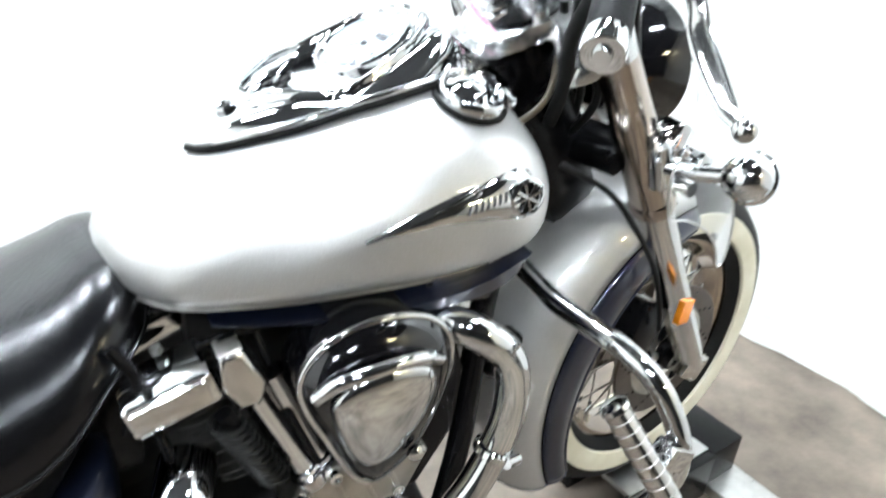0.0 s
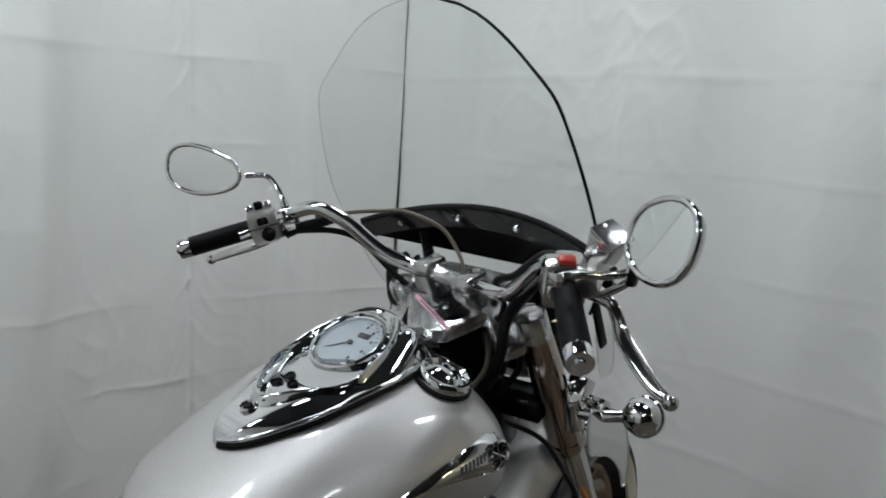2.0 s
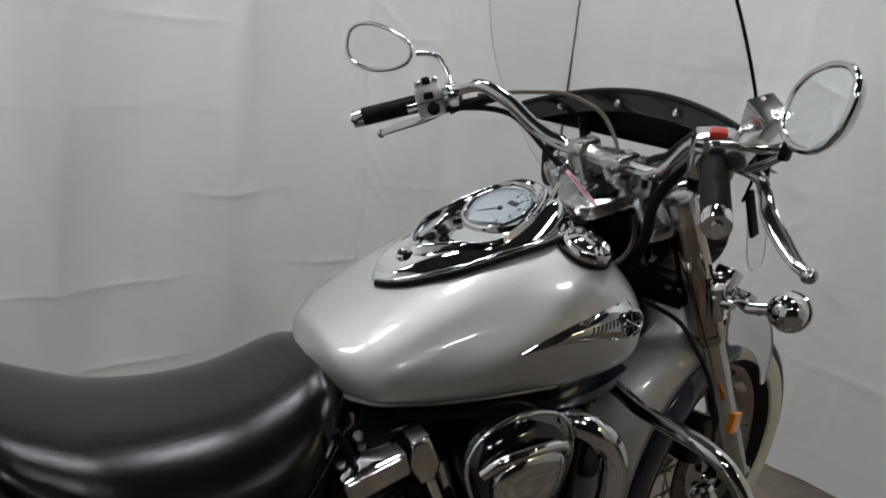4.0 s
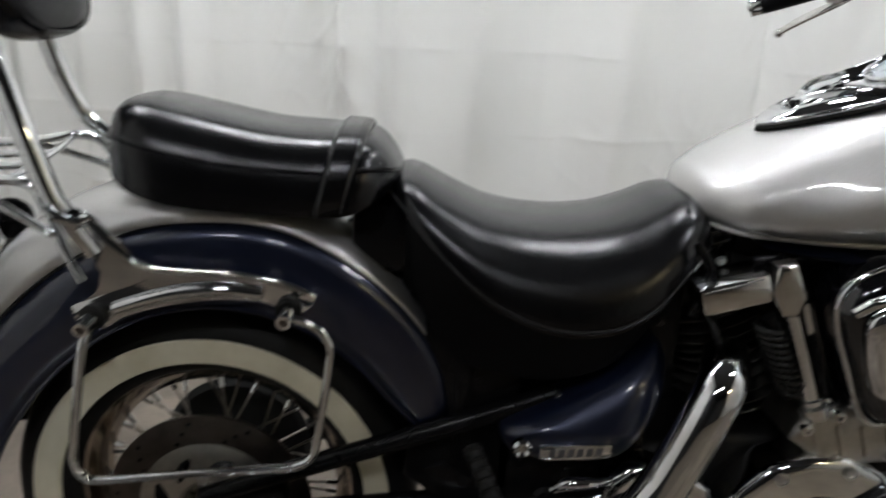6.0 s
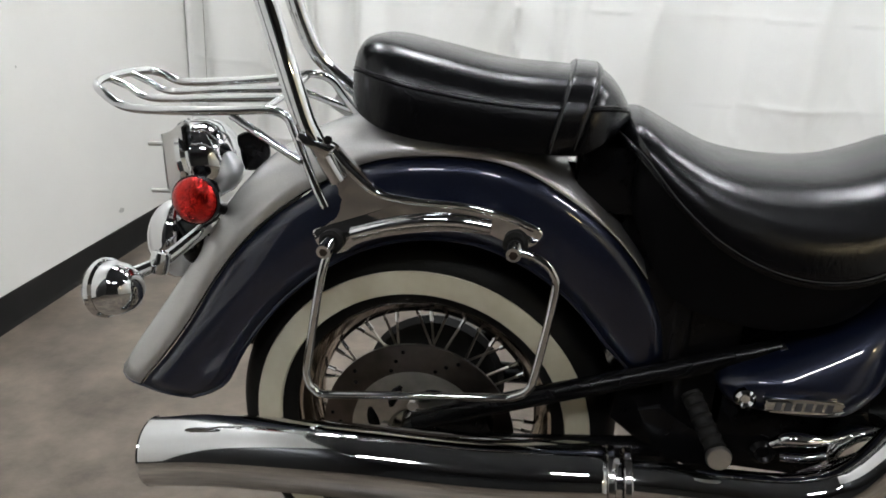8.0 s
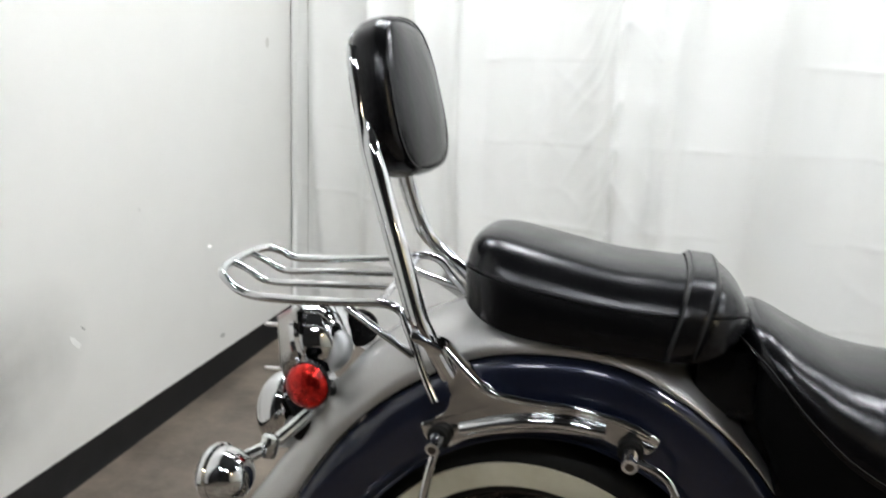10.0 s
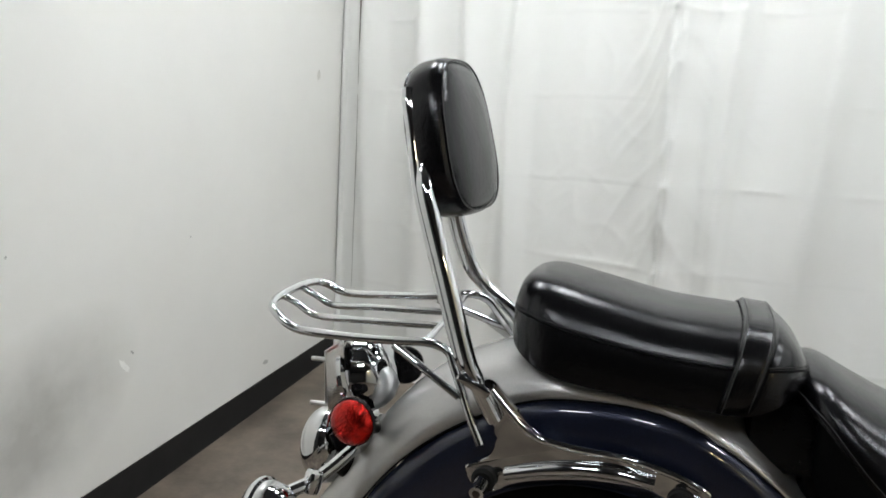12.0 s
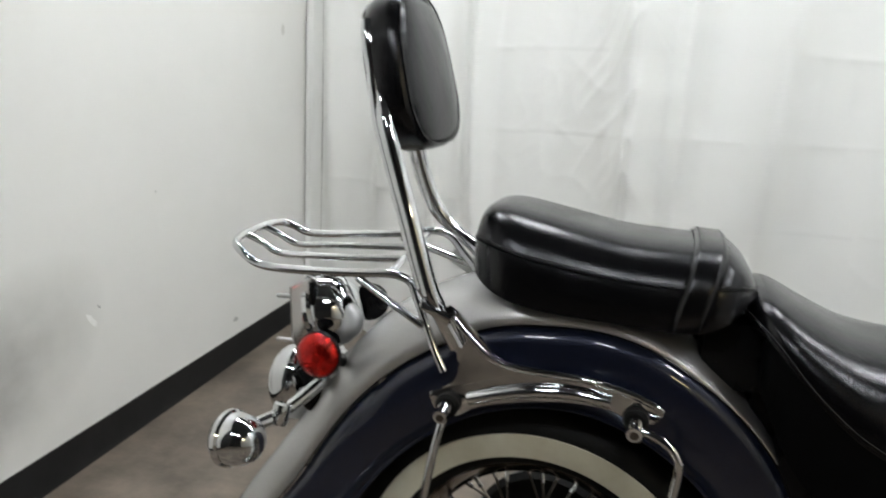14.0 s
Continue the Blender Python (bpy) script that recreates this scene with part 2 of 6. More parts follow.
def part(name, bm, material, parent=None, label="", angle=38, flat=False):
    """Links a bmesh as one mesh object, smooth but for its sharp edges."""
    bmesh.ops.recalc_face_normals(bm, faces=bm.faces)
    lim = radians(angle)
    for f in bm.faces:
        f.smooth = not flat
    for e in bm.edges:
        if len(e.link_faces) == 2 and e.calc_face_angle(0) > lim:
            e.smooth = False
    me = bpy.data.meshes.new(name)
    bm.to_mesh(me)
    bm.free()
    me.materials.append(material)
    ob = new(name, me)
    if parent is not None:
        ob.parent = parent
    if label:
        ob["label"] = label
    return ob


def thing(name, label, category, group=""):
    e = new(name)
    e.empty_display_size = 0.1
    return tagged(e, label, category, group)


def smooth_path(pts, steps=8, closed=False):
    """Catmull-Rom through the points."""
    pts = [Vector(p) for p in pts]
    n = len(pts)
    out = []
    for i in range(n if closed else n - 1):
        p1, p2 = pts[i], pts[(i + 1) % n]
        p0 = pts[i - 1] if (closed or i > 0) else p1 * 2 - p2
        p3 = pts[(i + 2) % n] if (closed or i + 2 < n) else p2 * 2 - p1
        for k in range(steps):
            u = k / steps
            out.append(0.5 * ((2 * p1) + (p2 - p0) * u + (2 * p0 - 5 * p1 + 4 * p2 - p3) * u * u + (3 * p1 - p0 - 3 * p2 + p3) * u ** 3))
    if not closed:
        out.append(pts[-1])
    return out


def sweep(path, radii, n=14, closed=False, cap=True, bm=None, oval=1.0):
    """A round section carried along a path; radii: one, or one a point."""
    bm = bm or bmesh.new()
    m = len(path)
    rr = radii if hasattr(radii, "__len__") else [radii] * m
    up = None
    rings = []
    for i, p in enumerate(path):
        a = path[i - 1] if (closed or i > 0) else p
        b = path[(i + 1) % m] if (closed or i < m - 1) else p
        d = (b - a).normalized()
        if up is None:
            up = d.orthogonal().normalized()
        up = (up - d * up.dot(d)).normalized()
        side = d.cross(up)
        rings.append([bm.verts.new(p + (up * math.cos(2 * math.pi * k / n) + side * math.sin(2 * math.pi * k / n) * oval) * rr[i]) for k in range(n)])
    for i in range(m if closed else m - 1):
        r0, r1 = rings[i], rings[(i + 1) % m]
        for k in range(n):
            bm.faces.new((r0[k], r0[(k + 1) % n], r1[(k + 1) % n], r1[k]))
    if cap and not closed:
        bm.faces.new(rings[0][::-1])
        bm.faces.new(rings[-1])
    return bm


def tube(pts, r, n=14, steps=6, closed=False, bm=None):
    return sweep(smooth_path(pts, steps, closed), r, n, closed, True, bm)


def rod(a, b, r, n=14, bm=None):
    return sweep([Vector(a), Vector(b)], r, n, False, True, bm)


def lathe(profile, centre, axis, n=40, bm=None):
    """Rings of (radius, distance along the axis); a radius of 0 closes the end."""
    bm = bm or bmesh.new()
    axis = Vector(axis).normalized()
    u = axis.orthogonal().normalized()
    if abs(axis.y) > 0.9:
        u = V(1, 0, 0) - axis * axis.x
        u.normalize()
    w = axis.cross(u)
    centre = Vector(centre)
    prev = None
    for r, d in profile:
        if r <= 1e-6:
            ring = [bm.verts.new(centre + axis * d)]
        else:
            ring = [bm.verts.new(centre + axis * d + (u * math.cos(2 * math.pi * k / n) + w * math.sin(2 * math.pi * k / n)) * r) for k in range(n)]
        if prev:
            for k in range(n):
                a, b = prev[k % len(prev)], prev[(k + 1) % len(prev)]
                c, d2 = ring[(k + 1) % len(ring)], ring[k % len(ring)]
                vs = []
                for q in (a, b, c, d2):
                    if q not in vs:
                        vs.append(q)
                if len(vs) > 2:
                    bm.faces.new(vs)
        prev = ring
    return bm


def prism(poly, y0, y1, bevel=0.0, seg=2, bm=None, steps=0):
    """An outline of (x, z) points given depth from y0 to y1, its edges rounded."""
    bm = bm or bmesh.new()
    if steps:
        poly = [(p.x, p.z) for p in smooth_path([(x, 0, z) for x, z in poly], steps, True)]
    a = [bm.verts.new((x, y0, z)) for x, z in poly]
    b = [bm.verts.new((x, y1, z)) for x, z in poly]
    fa, fb = bm.faces.new(a), bm.faces.new(b[::-1])
    n = len(poly)
    for k in range(n):
        bm.faces.new((a[k], b[k], b[(k + 1) % n], a[(k + 1) % n]))
    if bevel:
        es = [e for f in (fa, fb) for e in f.edges]
        bmesh.ops.bevel(bm, geom=es, offset=bevel, segments=seg, profile=0.6, affect="EDGES")
    return bm


def box(c, s, bevel=0.003, rot=None, bm=None):
    bm2 = bmesh.new()
    bmesh.ops.create_cube(bm2, size=1)
    for v in bm2.verts:
        v.co = V(v.co.x * s[0], v.co.y * s[1], v.co.z * s[2])
    if bevel:
        bmesh.ops.bevel(bm2, geom=bm2.edges[:], offset=bevel, segments=2, profile=0.6, affect="EDGES")
    m = Matrix.Translation(Vector(c)) @ (rot.to_4x4() if rot else Matrix.Identity(4))
    bmesh.ops.transform(bm2, matrix=m, verts=bm2.verts)
    return bm2


def loft(rings, cap=True, bm=None, closed=True):
    bm = bm or bmesh.new()
    vs = [[bm.verts.new(p) for p in r] for r in rings]
    n = len(rings[0])
    for a, b in zip(vs, vs[1:]):
        for k in range(n if closed else n - 1):
            bm.faces.new((a[k], a[(k + 1) % n], b[(k + 1) % n], b[k]))
    if cap:
        bm.faces.new(vs[0][::-1])
        bm.faces.new(vs[-1])
    return bm


def ball(c, r, scale=(1, 1, 1), n=20):
    bm = bmesh.new()
    bmesh.ops.create_uvsphere(bm, u_segments=n * 2, v_segments=n, radius=r)
    for v in bm.verts:
        v.co = V(v.co.x * scale[0] + c[0], v.co.y * scale[1] + c[1], v.co.z * scale[2] + c[2])
    return bm


def spline(xs, ys, x):
    """Smooth interpolation through a small table."""
    xs = list(xs)
    if x <= xs[0]:
        return ys[0]
    if x >= xs[-1]:
        return ys[-1]
    i = max(k for k in range(len(xs) - 1) if xs[k] <= x)

    def slope(k):
        a, b = max(0, k - 1), min(len(xs) - 1, k + 1)
        return (ys[b] - ys[a]) / (xs[b] - xs[a])
    h = xs[i + 1] - xs[i]
    u = (x - xs[i]) / h
    return (ys[i] * (2 * u ** 3 - 3 * u * u + 1) + slope(i) * h * (u ** 3 - 2 * u * u + u) + ys[i + 1] * (3 * u * u - 2 * u ** 3) + slope(i + 1) * h * (u ** 3 - u * u))


def table(rows, x):
    xs = [r[0] for r in rows]
    return [spline(xs, [r[k] for r in rows], x) for k in range(1, len(rows[0]))]


# ---- the room ----
def wall_slab(name, a, b, z0, z1, thick, material, label):
    """Upright slab between two plan points, its face on the line, its depth outward."""
    a, b = Vector((*a, 0)), Vector((*b, 0))
    d = (b - a).normalized()
    out = V(d.y, -d.x, 0) * thick
    bm = bmesh.new()
    lo = [bm.verts.new(p + V(0, 0, z0)) for p in (a, b, b + out, a + out)]
    hi = [bm.verts.new(p + V(0, 0, z1)) for p in (a, b, b + out, a + out)]
    bm.faces.new(lo[::-1])
    bm.faces.new(hi)
    for k in range(4):
        bm.faces.new((lo[k], lo[(k + 1) % 4], hi[(k + 1) % 4], hi[k]))
    return tagged(part(name, bm, material), label, "wall", kind="structure")


HIGH = 3.2
bm = bmesh.new()
bmesh.ops.create_grid(bm, x_segments=24, y_segments=24, size=0.5)
for v in bm.verts:
    v.co = V(v.co.x * 9 + 1.0, v.co.y * 9 - 1.6, 0)
tagged(part("floor", bm, FLOOR), "brown stained concrete workshop floor", "floor", kind="structure")
bm = box((1.0, -1.6, HIGH + 0.05), (9, 9, 0.1), 0)
tagged(part("ceiling", bm, CEIL), "grey painted ceiling of the workshop", "ceiling", kind="structure")

LW0, LW1 = V(-1.455, 2.25, 0), V(-1.21, -1.6, 0)
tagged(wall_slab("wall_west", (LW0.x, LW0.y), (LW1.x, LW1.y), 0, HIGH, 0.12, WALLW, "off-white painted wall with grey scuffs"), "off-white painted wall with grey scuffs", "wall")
wall_slab("wall_north", (3.2, 2.35), (-1.6, 2.35), 0, HIGH, 0.12, WALL, "plain painted wall behind the drape")
wall_slab("wall_east", (3.0, -6.0), (3.0, 2.4), 0, HIGH, 0.12, WALL, "plain painted wall behind the drape")
# unseen walls, added to close the room and keep chrome reflections dark
wall_slab("wall_south", (-1.3, -6.0), (3.1, -6.0), 0, HIGH, 0.12, DARK, "unseen far wall, near-black to keep reflections dark")
wall_slab("wall_southwest", (-1.21, -1.6), (-1.21, -6.1), 0, HIGH, 0.12, DARK, "unseen far wall, near-black to keep reflections dark")

# vinyl base along the west wall
d = (LW1 - LW0).normalized()
nrm = V(-d.y, d.x, 0)
if nrm.x < 0:
    nrm = -nrm
prof = [(0.0, 0.102), (0.004, 0.102), (0.006, 0.098), (0.006, 0.014), (0.014, 0.003), (0.016, 0.0), (0.0, 0.0)]
bm = loft([[p + nrm * (o + 0.001) + V(0, 0, z) for o, z in prof] for p in (LW0, LW1)])
tagged(part("baseboard", bm, BASE), "black vinyl cove base on the wall", "baseboard", kind="structure")


def scuff(y, z, w, h, ang, n):
    """A thin irregular smear on the wall."""
    rnd = random.Random(n)
    u = (y - LW0.y) / (LW1.y - LW0.y)
    p = LW0.lerp(LW1, u) + nrm * 0.0015 + V(0, 0, z)
    bm = bmesh.new()
    vs = []
    for k in range(14):
        a = 2 * math.pi * k / 14
        q = V(math.cos(a) * w * rnd.uniform(0.6, 1.1), math.sin(a) * h * rnd.uniform(0.5, 1.1), 0)
        q = V(q.x * math.cos(ang) - q.y * math.sin(ang), q.x * math.sin(ang) + q.y * math.cos(ang), 0)
        vs.append(bm.verts.new(p + d * q.x + V(0, 0, q.y)))
    bm.faces.new(vs)
    return bm


SCUFF = mat("scuff", (0.50, 0.50, 0.48), 0.6, vary=0.15, vscale=60)
CHIP = mat("bare_chip", (0.93, 0.93, 0.91), 0.6, vary=0.05, vscale=60)
GRIME = mat("grime", (0.62, 0.61, 0.575), 0.6, vary=0.08, vscale=18)
west = bpy.data.objects["wall_west"]
part("scuff", scuff(1.32, 0.165, 0.022, 0.012, 0.1, 3), SCUFF, west, "grey smudge")
part("scuff", scuff(1.73, 1.289, 0.020, 0.026, 0.2, 4), GRIME, west, "faint grey smudge")
part("scuff", scuff(0.826, 0.733, 0.004, 0.005, 0.9, 5), SCUFF, west)
part("scuff", scuff(0.13, 0.786, 0.004, 0.005, 0.3, 6), SCUFF, west)
part("chip", scuff(0.513, 0.409, 0.011, 0.042, -0.70, 7), CHIP, west, "white scraped streak")
# the shadow at the chip's edge, drawn as a grey sliver
part("scrape", scuff(0.545, 0.441, 0.014, 0.004, 0.75, 8), SCUFF, west, "grey shadow drawn along the edge of the streak")


def drape(name, plan, z0, z1, label, seed, pleats, wrinkled, nx=600, nz=420, seams=()):
    """Hanging cloth along a plan line: pleats, sagging crumples and pressed fold lines."""
    line = smooth_path([(x, y, 0) for x, y in plan], 30)
    cum = [0.0]
    for a, b in zip(line, line[1:]):
        cum.append(cum[-1] + (b - a).length)
    total = cum[-1]
    bm = bmesh.new()
    grid, foot, rises = [], [], []
    k = 0
    for i in range(nx + 1):
        s = total * i / nx
        while k < len(cum) - 2 and cum[k + 1] < s:
            k += 1
        u = (s - cum[k]) / max(1e-6, cum[k + 1] - cum[k])
        p = line[k].lerp(line[k + 1], u)
        t = (line[k + 1] - line[k]).normalized()
        nr = V(t.y, -t.x, 0)
        col = []
        for j in range(nz + 1):
            z = z0 + (z1 - z0) * j / nz
            dsp = 0.0
            for at, wide, deep in pleats:
                g = (s - at - 0.02 * math.sin(z * 2.1 + at * 9)) / wide
                dsp += 2.4 * deep * math.exp(-g * g) * (0.55 + 0.45 * min(1.0, z / 1.4))
            low = 0.35 + 0.65 * min(1.0, z / 0.9)
            dsp *= low
            dsp += low * 0.036 * noise.noise(V(s * 2.2, z * 0.45, seed)) + low * 0.034 * noise.noise(V(s * 5.0, z * 0.4, seed + 5)) + 0.008 * noise.noise(V(s * 10.0, z * 0.7, seed + 7))
            crump = 0.55 * max(0.0, noise.noise(V(s * 1.3, z * 1.1, seed + 9)))
            for at, wide, deep in wrinkled:
                crump += deep * math.exp(-((s - at) / wide) ** 2)
            rid = 1 - abs(noise.noise(V(s * 7 + z * 3, z * 5 - s * 2, seed + 2))) * 2.4
            rid2 = 1 - abs(noise.noise(V(s * 15 - z * 5, z * 11, seed + 4))) * 2.4
            dsp += crump * (0.008 * max(0.0, rid) ** 2 + 0.003 * max(0.0, rid2) ** 2)
            for at in seams:
                d = s - at
                slope = 6.5 if d > 0 else -13.0
                rn = 1 - abs(noise.noise(V(z * 6.5 + d * slope + 0.8 * noise.noise(V(s * 6, z * 3, at)), at * 5 + (3.0 if d > 0 else 0.0), seed))) * 2.6
                dsp += (0.0110 if at < 2 else 0.0065) * math.exp(-abs(d) / 0.11) * max(0.0, rn) ** 2 - 0.008 * math.exp(-(d / 0.010) ** 2)
            for c in range(12):
                zc = 0.10 + 0.287 * c + 0.010 * math.sin(s * 2.3 + c)
                g = (z - zc) / 0.010
                if abs(g) < 5:
                    dsp += 0.0060 * math.exp(-abs(g)) * max(0.0, 0.25 + 1.5 * noise.noise(V(s * 2.6, c * 3.1, seed))) + 0.0011 * math.copysign(math.exp(-abs(g) * 0.6), g)
            col.append(bm.verts.new(p + nr * dsp + V(0, 0, z)))
        grid.append(col)
        foot.append(col[0].co.copy())
        if any(abs(s - at) < 0.5 * total / nx for at in seams):
            rises.append([v.co.copy() for v in col[::4]])
    for a, b in zip(grid, grid[1:]):
        for j in range(nz):
            bm.faces.new((a[j], b[j], b[j + 1], a[j + 1]))
    ob = part(name, bm, DRAPE, None, "", 180)
    sol = ob.modifiers.new("thickness", "SOLIDIFY")
    sol.thickness = 0.0015
    part("hem", sweep(foot, 0.004, 6), DRAPE, ob, "rolled bottom hem")
    for line in rises:
        part("seam", sweep(line, 0.0022, 6), DRAPE, ob, "stitched vertical seam")
    return tagged(ob, label, "drape")


back_drape = drape("backdrop_drape", [(-1.432, 1.975), (-1.350, 1.972), (-0.9, 1.80), (-0.4, 1.64), (0.1, 1.57), (0.7, 1.60), (1.2, 1.63), (1.8, 1.60), (2.325, 1.52)], 0.004, 3.1,
      "white cloth backdrop drape with pressed creases", 3,
      [(0.20, 0.07, 0.03), (0.52, 0.08, 0.045), (0.76, 0.055, 0.04), (0.96, 0.045, 0.03), (1.52, 0.06, 0.05), (1.70, 0.04, 0.025), (1.95, 0.06, 0.03), (2.5, 0.09, 0.02)],
      [(1.52, 0.14, 0.6), (2.8, 0.25, 0.25), (0.2, 0.15, 0.2)], seams=(1.52, 2.99))
drape("backdrop_drape", [(2.334, 1.508), (2.38, 1.1), (2.44, 0.5), (2.52, 0.1), (2.50, -0.4), (2.46, -0.95)], 0.004, 3.1,
      "white cloth backdrop drape hung beside the motorcycle", 8, [(0.5, 0.2, 0.02), (1.2, 0.10, 0.010), (1.7, 0.14, 0.02), (2.4, 0.08, 0.02)], [(0.9, 0.35, 0.7), (2.0, 0.3, 0.5)], 300, 300)
# brown rod added to draw the dark gap where the two drapes meet
bm = rod((2.336, 1.525, 0.0), (2.336, 1.525, 3.15), 0.0055, 10)
# thin brown strip in place of the shadow gap at the drape's edge
part("edge_tape", sweep([V(-1.336, 1.945, 0.35), V(-1.339, 1.945, 1.04), V(-1.344, 1.945, 1.61), V(-1.354, 1.945, 3.05)], [0.0006, 0.0014, 0.0030, 0.0036], 8), WIRE, back_drape, "thin brown strip drawn for the shaded gap beside the drape")
tagged(part("drape_pole", bm, WIRE), "thin brown rod added for the gap between two white drapes", "pole")

# overhead fluorescent fittings
LAMP = lamp_mat(52)


def fitting(x, y, z, length, wide, turn):
    t = thing("ceiling_light", "long white ceiling light fitting with lit diffuser", "ceiling light", "ceiling lights")
    rot = Euler((0, 0, turn)).to_matrix()
    part("housing", box((0, 0, 0.04), (length, wide, 0.08), 0.01), WALL, t)
    part("diffuser", box((0, 0, -0.012), (length - 0.04, wide - 0.04, 0.024), 0.006), LAMP, t, "glowing diffuser")
    part("hanger", rod((-length * 0.3, 0, 0.07), (-length * 0.3, 0, HIGH - z), 0.004), STEEL, t)
    part("hanger", rod((length * 0.3, 0, 0.07), (length * 0.3, 0, HIGH - z), 0.004), STEEL, t)
    t.matrix_basis = Matrix.Translation((x, y, z)) @ rot.to_4x4()
    return t


LIGHTS = [(-0.88, 0.72, 2.74, 0.45, 0.18, 0.0), (-0.1, 0.66, 2.74, 0.45, 0.18, 0.0), (0.8, 0.62, 2.74, 0.45, 0.18, 0.0), (1.7, 0.55, 2.74, 0.45, 0.18, 0.0),
          (1.82, -0.75, 2.74, 0.45, 0.18, 0.0), (-0.75, -2.3, 2.74, 0.45, 0.18, 0.0), (0.30, -2.3, 2.74, 0.45, 0.18, 0.0)]
first = fitting(*LIGHTS[0])
for x, y, z, l, w, turn in LIGHTS[1:]:
    copy_thing(first, Matrix.Translation((x, y, z)) @ Euler((0, 0, turn)).to_matrix().to_4x4())
LAMP = lamp_mat(46, (1.0, 0.86, 0.52))
tagged(fitting(2.5, -3.6, 2.74, 0.45, 0.18, 0.0), "warm yellowish ceiling light fitting with lit diffuser")

# ---- the motorcycle ----
bike = thing("motorcycle", "silver and navy cruiser motorcycle with windshield and chrome fittings", "motorcycle")
YC = 0.03


def group(name, label=""):
    e = new(name)
    e.parent = bike
    if label:
        e["label"] = label
    return e


def wheel(name, C, e, R, half, disc_r, sides):
    """Spoked wheel: C its centre, e the axle's direction (to the far side)."""
    C, e = Vector(C), Vector(e).normalized()
    w = group(name, "spoked chrome wheel with whitewall tyre")
    r0 = R * 0.675
    tyre = [(r0, -half * 0.62), (r0 + 0.012, -half * 0.80), (R * 0.80, -half * 0.985), (R * 0.88, -half * 0.98), (R * 0.94, -half * 0.86), (R * 0.975, -half * 0.62), (R, -half * 0.2),
            (R, half * 0.2), (R * 0.975, half * 0.62), (R * 0.94, half * 0.86), (R * 0.88, half * 0.98), (R * 0.80, half * 0.985), (r0 + 0.012, half * 0.80), (r0, half * 0.62)]
    part("tyre", lathe(tyre, C, e, 72), RUBBER, w, "black tyre")
    for s in (-1, 1):
        ww = [(R * 0.740, s * half * 0.90), (R * 0.746, s * (half * 0.94 + 0.003)), (R * 0.80, s * (half * 0.985 + 0.003)), (R * 0.845, s * (half * 0.985 + 0.003)), (R * 0.864, s * (half * 0.98 + 0.0025)), (R * 0.871, s * half * 0.95)]
        part("whitewall", lathe(ww, C, e, 72), WHITEWALL, w, "cream whitewall band")
    rim = [(r0 + 0.006, -half * 0.60), (r0 + 0.007, -half * 0.56), (r0 - 0.006, -half * 0.54), (r0 - 0.016, -half * 0.40), (r0 - 0.030, -half * 0.2), (r0 - 0.032, 0), (r0 - 0.030, half * 0.2), (r0 - 0.016, half * 0.40), (r0 - 0.006, half * 0.54), (r0 + 0.007, half * 0.56), (r0 + 0.006, half * 0.60)]
    part("rim", lathe(rim, C, e, 72), TINTCHROME, w, "chrome rim")
    hub = [(0, -0.085), (0.026, -0.085), (0.03, -0.07), (0.034, -0.05), (0.062, -0.045), (0.064, -0.036), (0.04, -0.028), (0.036, 0), (0.04, 0.028), (0.064, 0.036), (0.062, 0.045), (0.034, 0.05), (0.03, 0.085), (0, 0.085)]
    part("hub", lathe(hub, C, e, 32), POLISHED, w)
    u = e.orthogonal().normalized()
    v = e.cross(u)
    for k in range(40):
        s = -1 if k % 2 else 1
        a = 2 * math.pi * k / 40
        b = a + (0.42 if (k // 2) % 2 else -0.42)
        p = C + e * (s * 0.04) + (u * math.cos(b) + v * math.sin(b)) * 0.058
        q = C + e * (s * 0.008) + (u * math.cos(a) + v * math.sin(a)) * (r0 - 0.030)
        sp = part("spoke", rod(p, q, 0.0023, 6), SPOKE, w)
        part("nipple", rod(q.lerp(p, 0.13), q, 0.0036, 8), CHROME, sp)
    for s in sides:
        bm = bmesh.new()
        y = s * (half + 0.006)
        lathe([(disc_r * 0.66, y - 0.003), (disc_r, y - 0.003), (disc_r, y + 0.003), (disc_r * 0.66, y + 0.003), (disc_r * 0.66, y - 0.003)], C, e, 72, bm)
        ds = part("brake_disc", bm, DISC, w, "drilled brown-tinted brake disc")
        for k in range(30):
            a = 2 * math.pi * k / 30
            for q in (0.74, 0.83, 0.92):
                a2 = a + q * 1.2
                c = C + (u * math.cos(a2) + v * math.sin(a2)) * disc_r * q
                if k % 3 == int(q * 100) % 3:
                    part("hole", lathe([(0, y + s * 0.0036), (0.0035, y + s * 0.0036), (0.0035, y)], c, e, 8), BLACKM, ds)
        bm = lathe([(0.045, y - 0.004), (0.05, y + s * 0.008), (disc_r * 0.60, y + s * 0.006), (disc_r * 0.70, y + s * 0.0035), (disc_r * 0.70, y - 0.003), (0.045, y - 0.004)], C, e, 48)
        cr = part("disc_carrier", bm, CARRIER, w, "slotted alloy carrier")
        for k in range(8):
            a = 2 * math.pi * k / 8
            pts = []
            for m in range(5):
                a2 = a + m * 0.11
                rr = disc_r * (0.40 + 0.04 * m)
                pts.append(C + (u * math.cos(a2) + v * math.sin(a2)) * rr + e * (y + s * 0.0075))
            part("slot", sweep(pts, [0.004, 0.0085, 0.0105, 0.0085, 0.004], 8, oval=0.8), BLACKM, cr)
        for k in range(5):
            a = 2 * math.pi * k / 5 + 0.3
            c = C + (u * math.cos(a) + v * math.sin(a)) * disc_r * 0.34
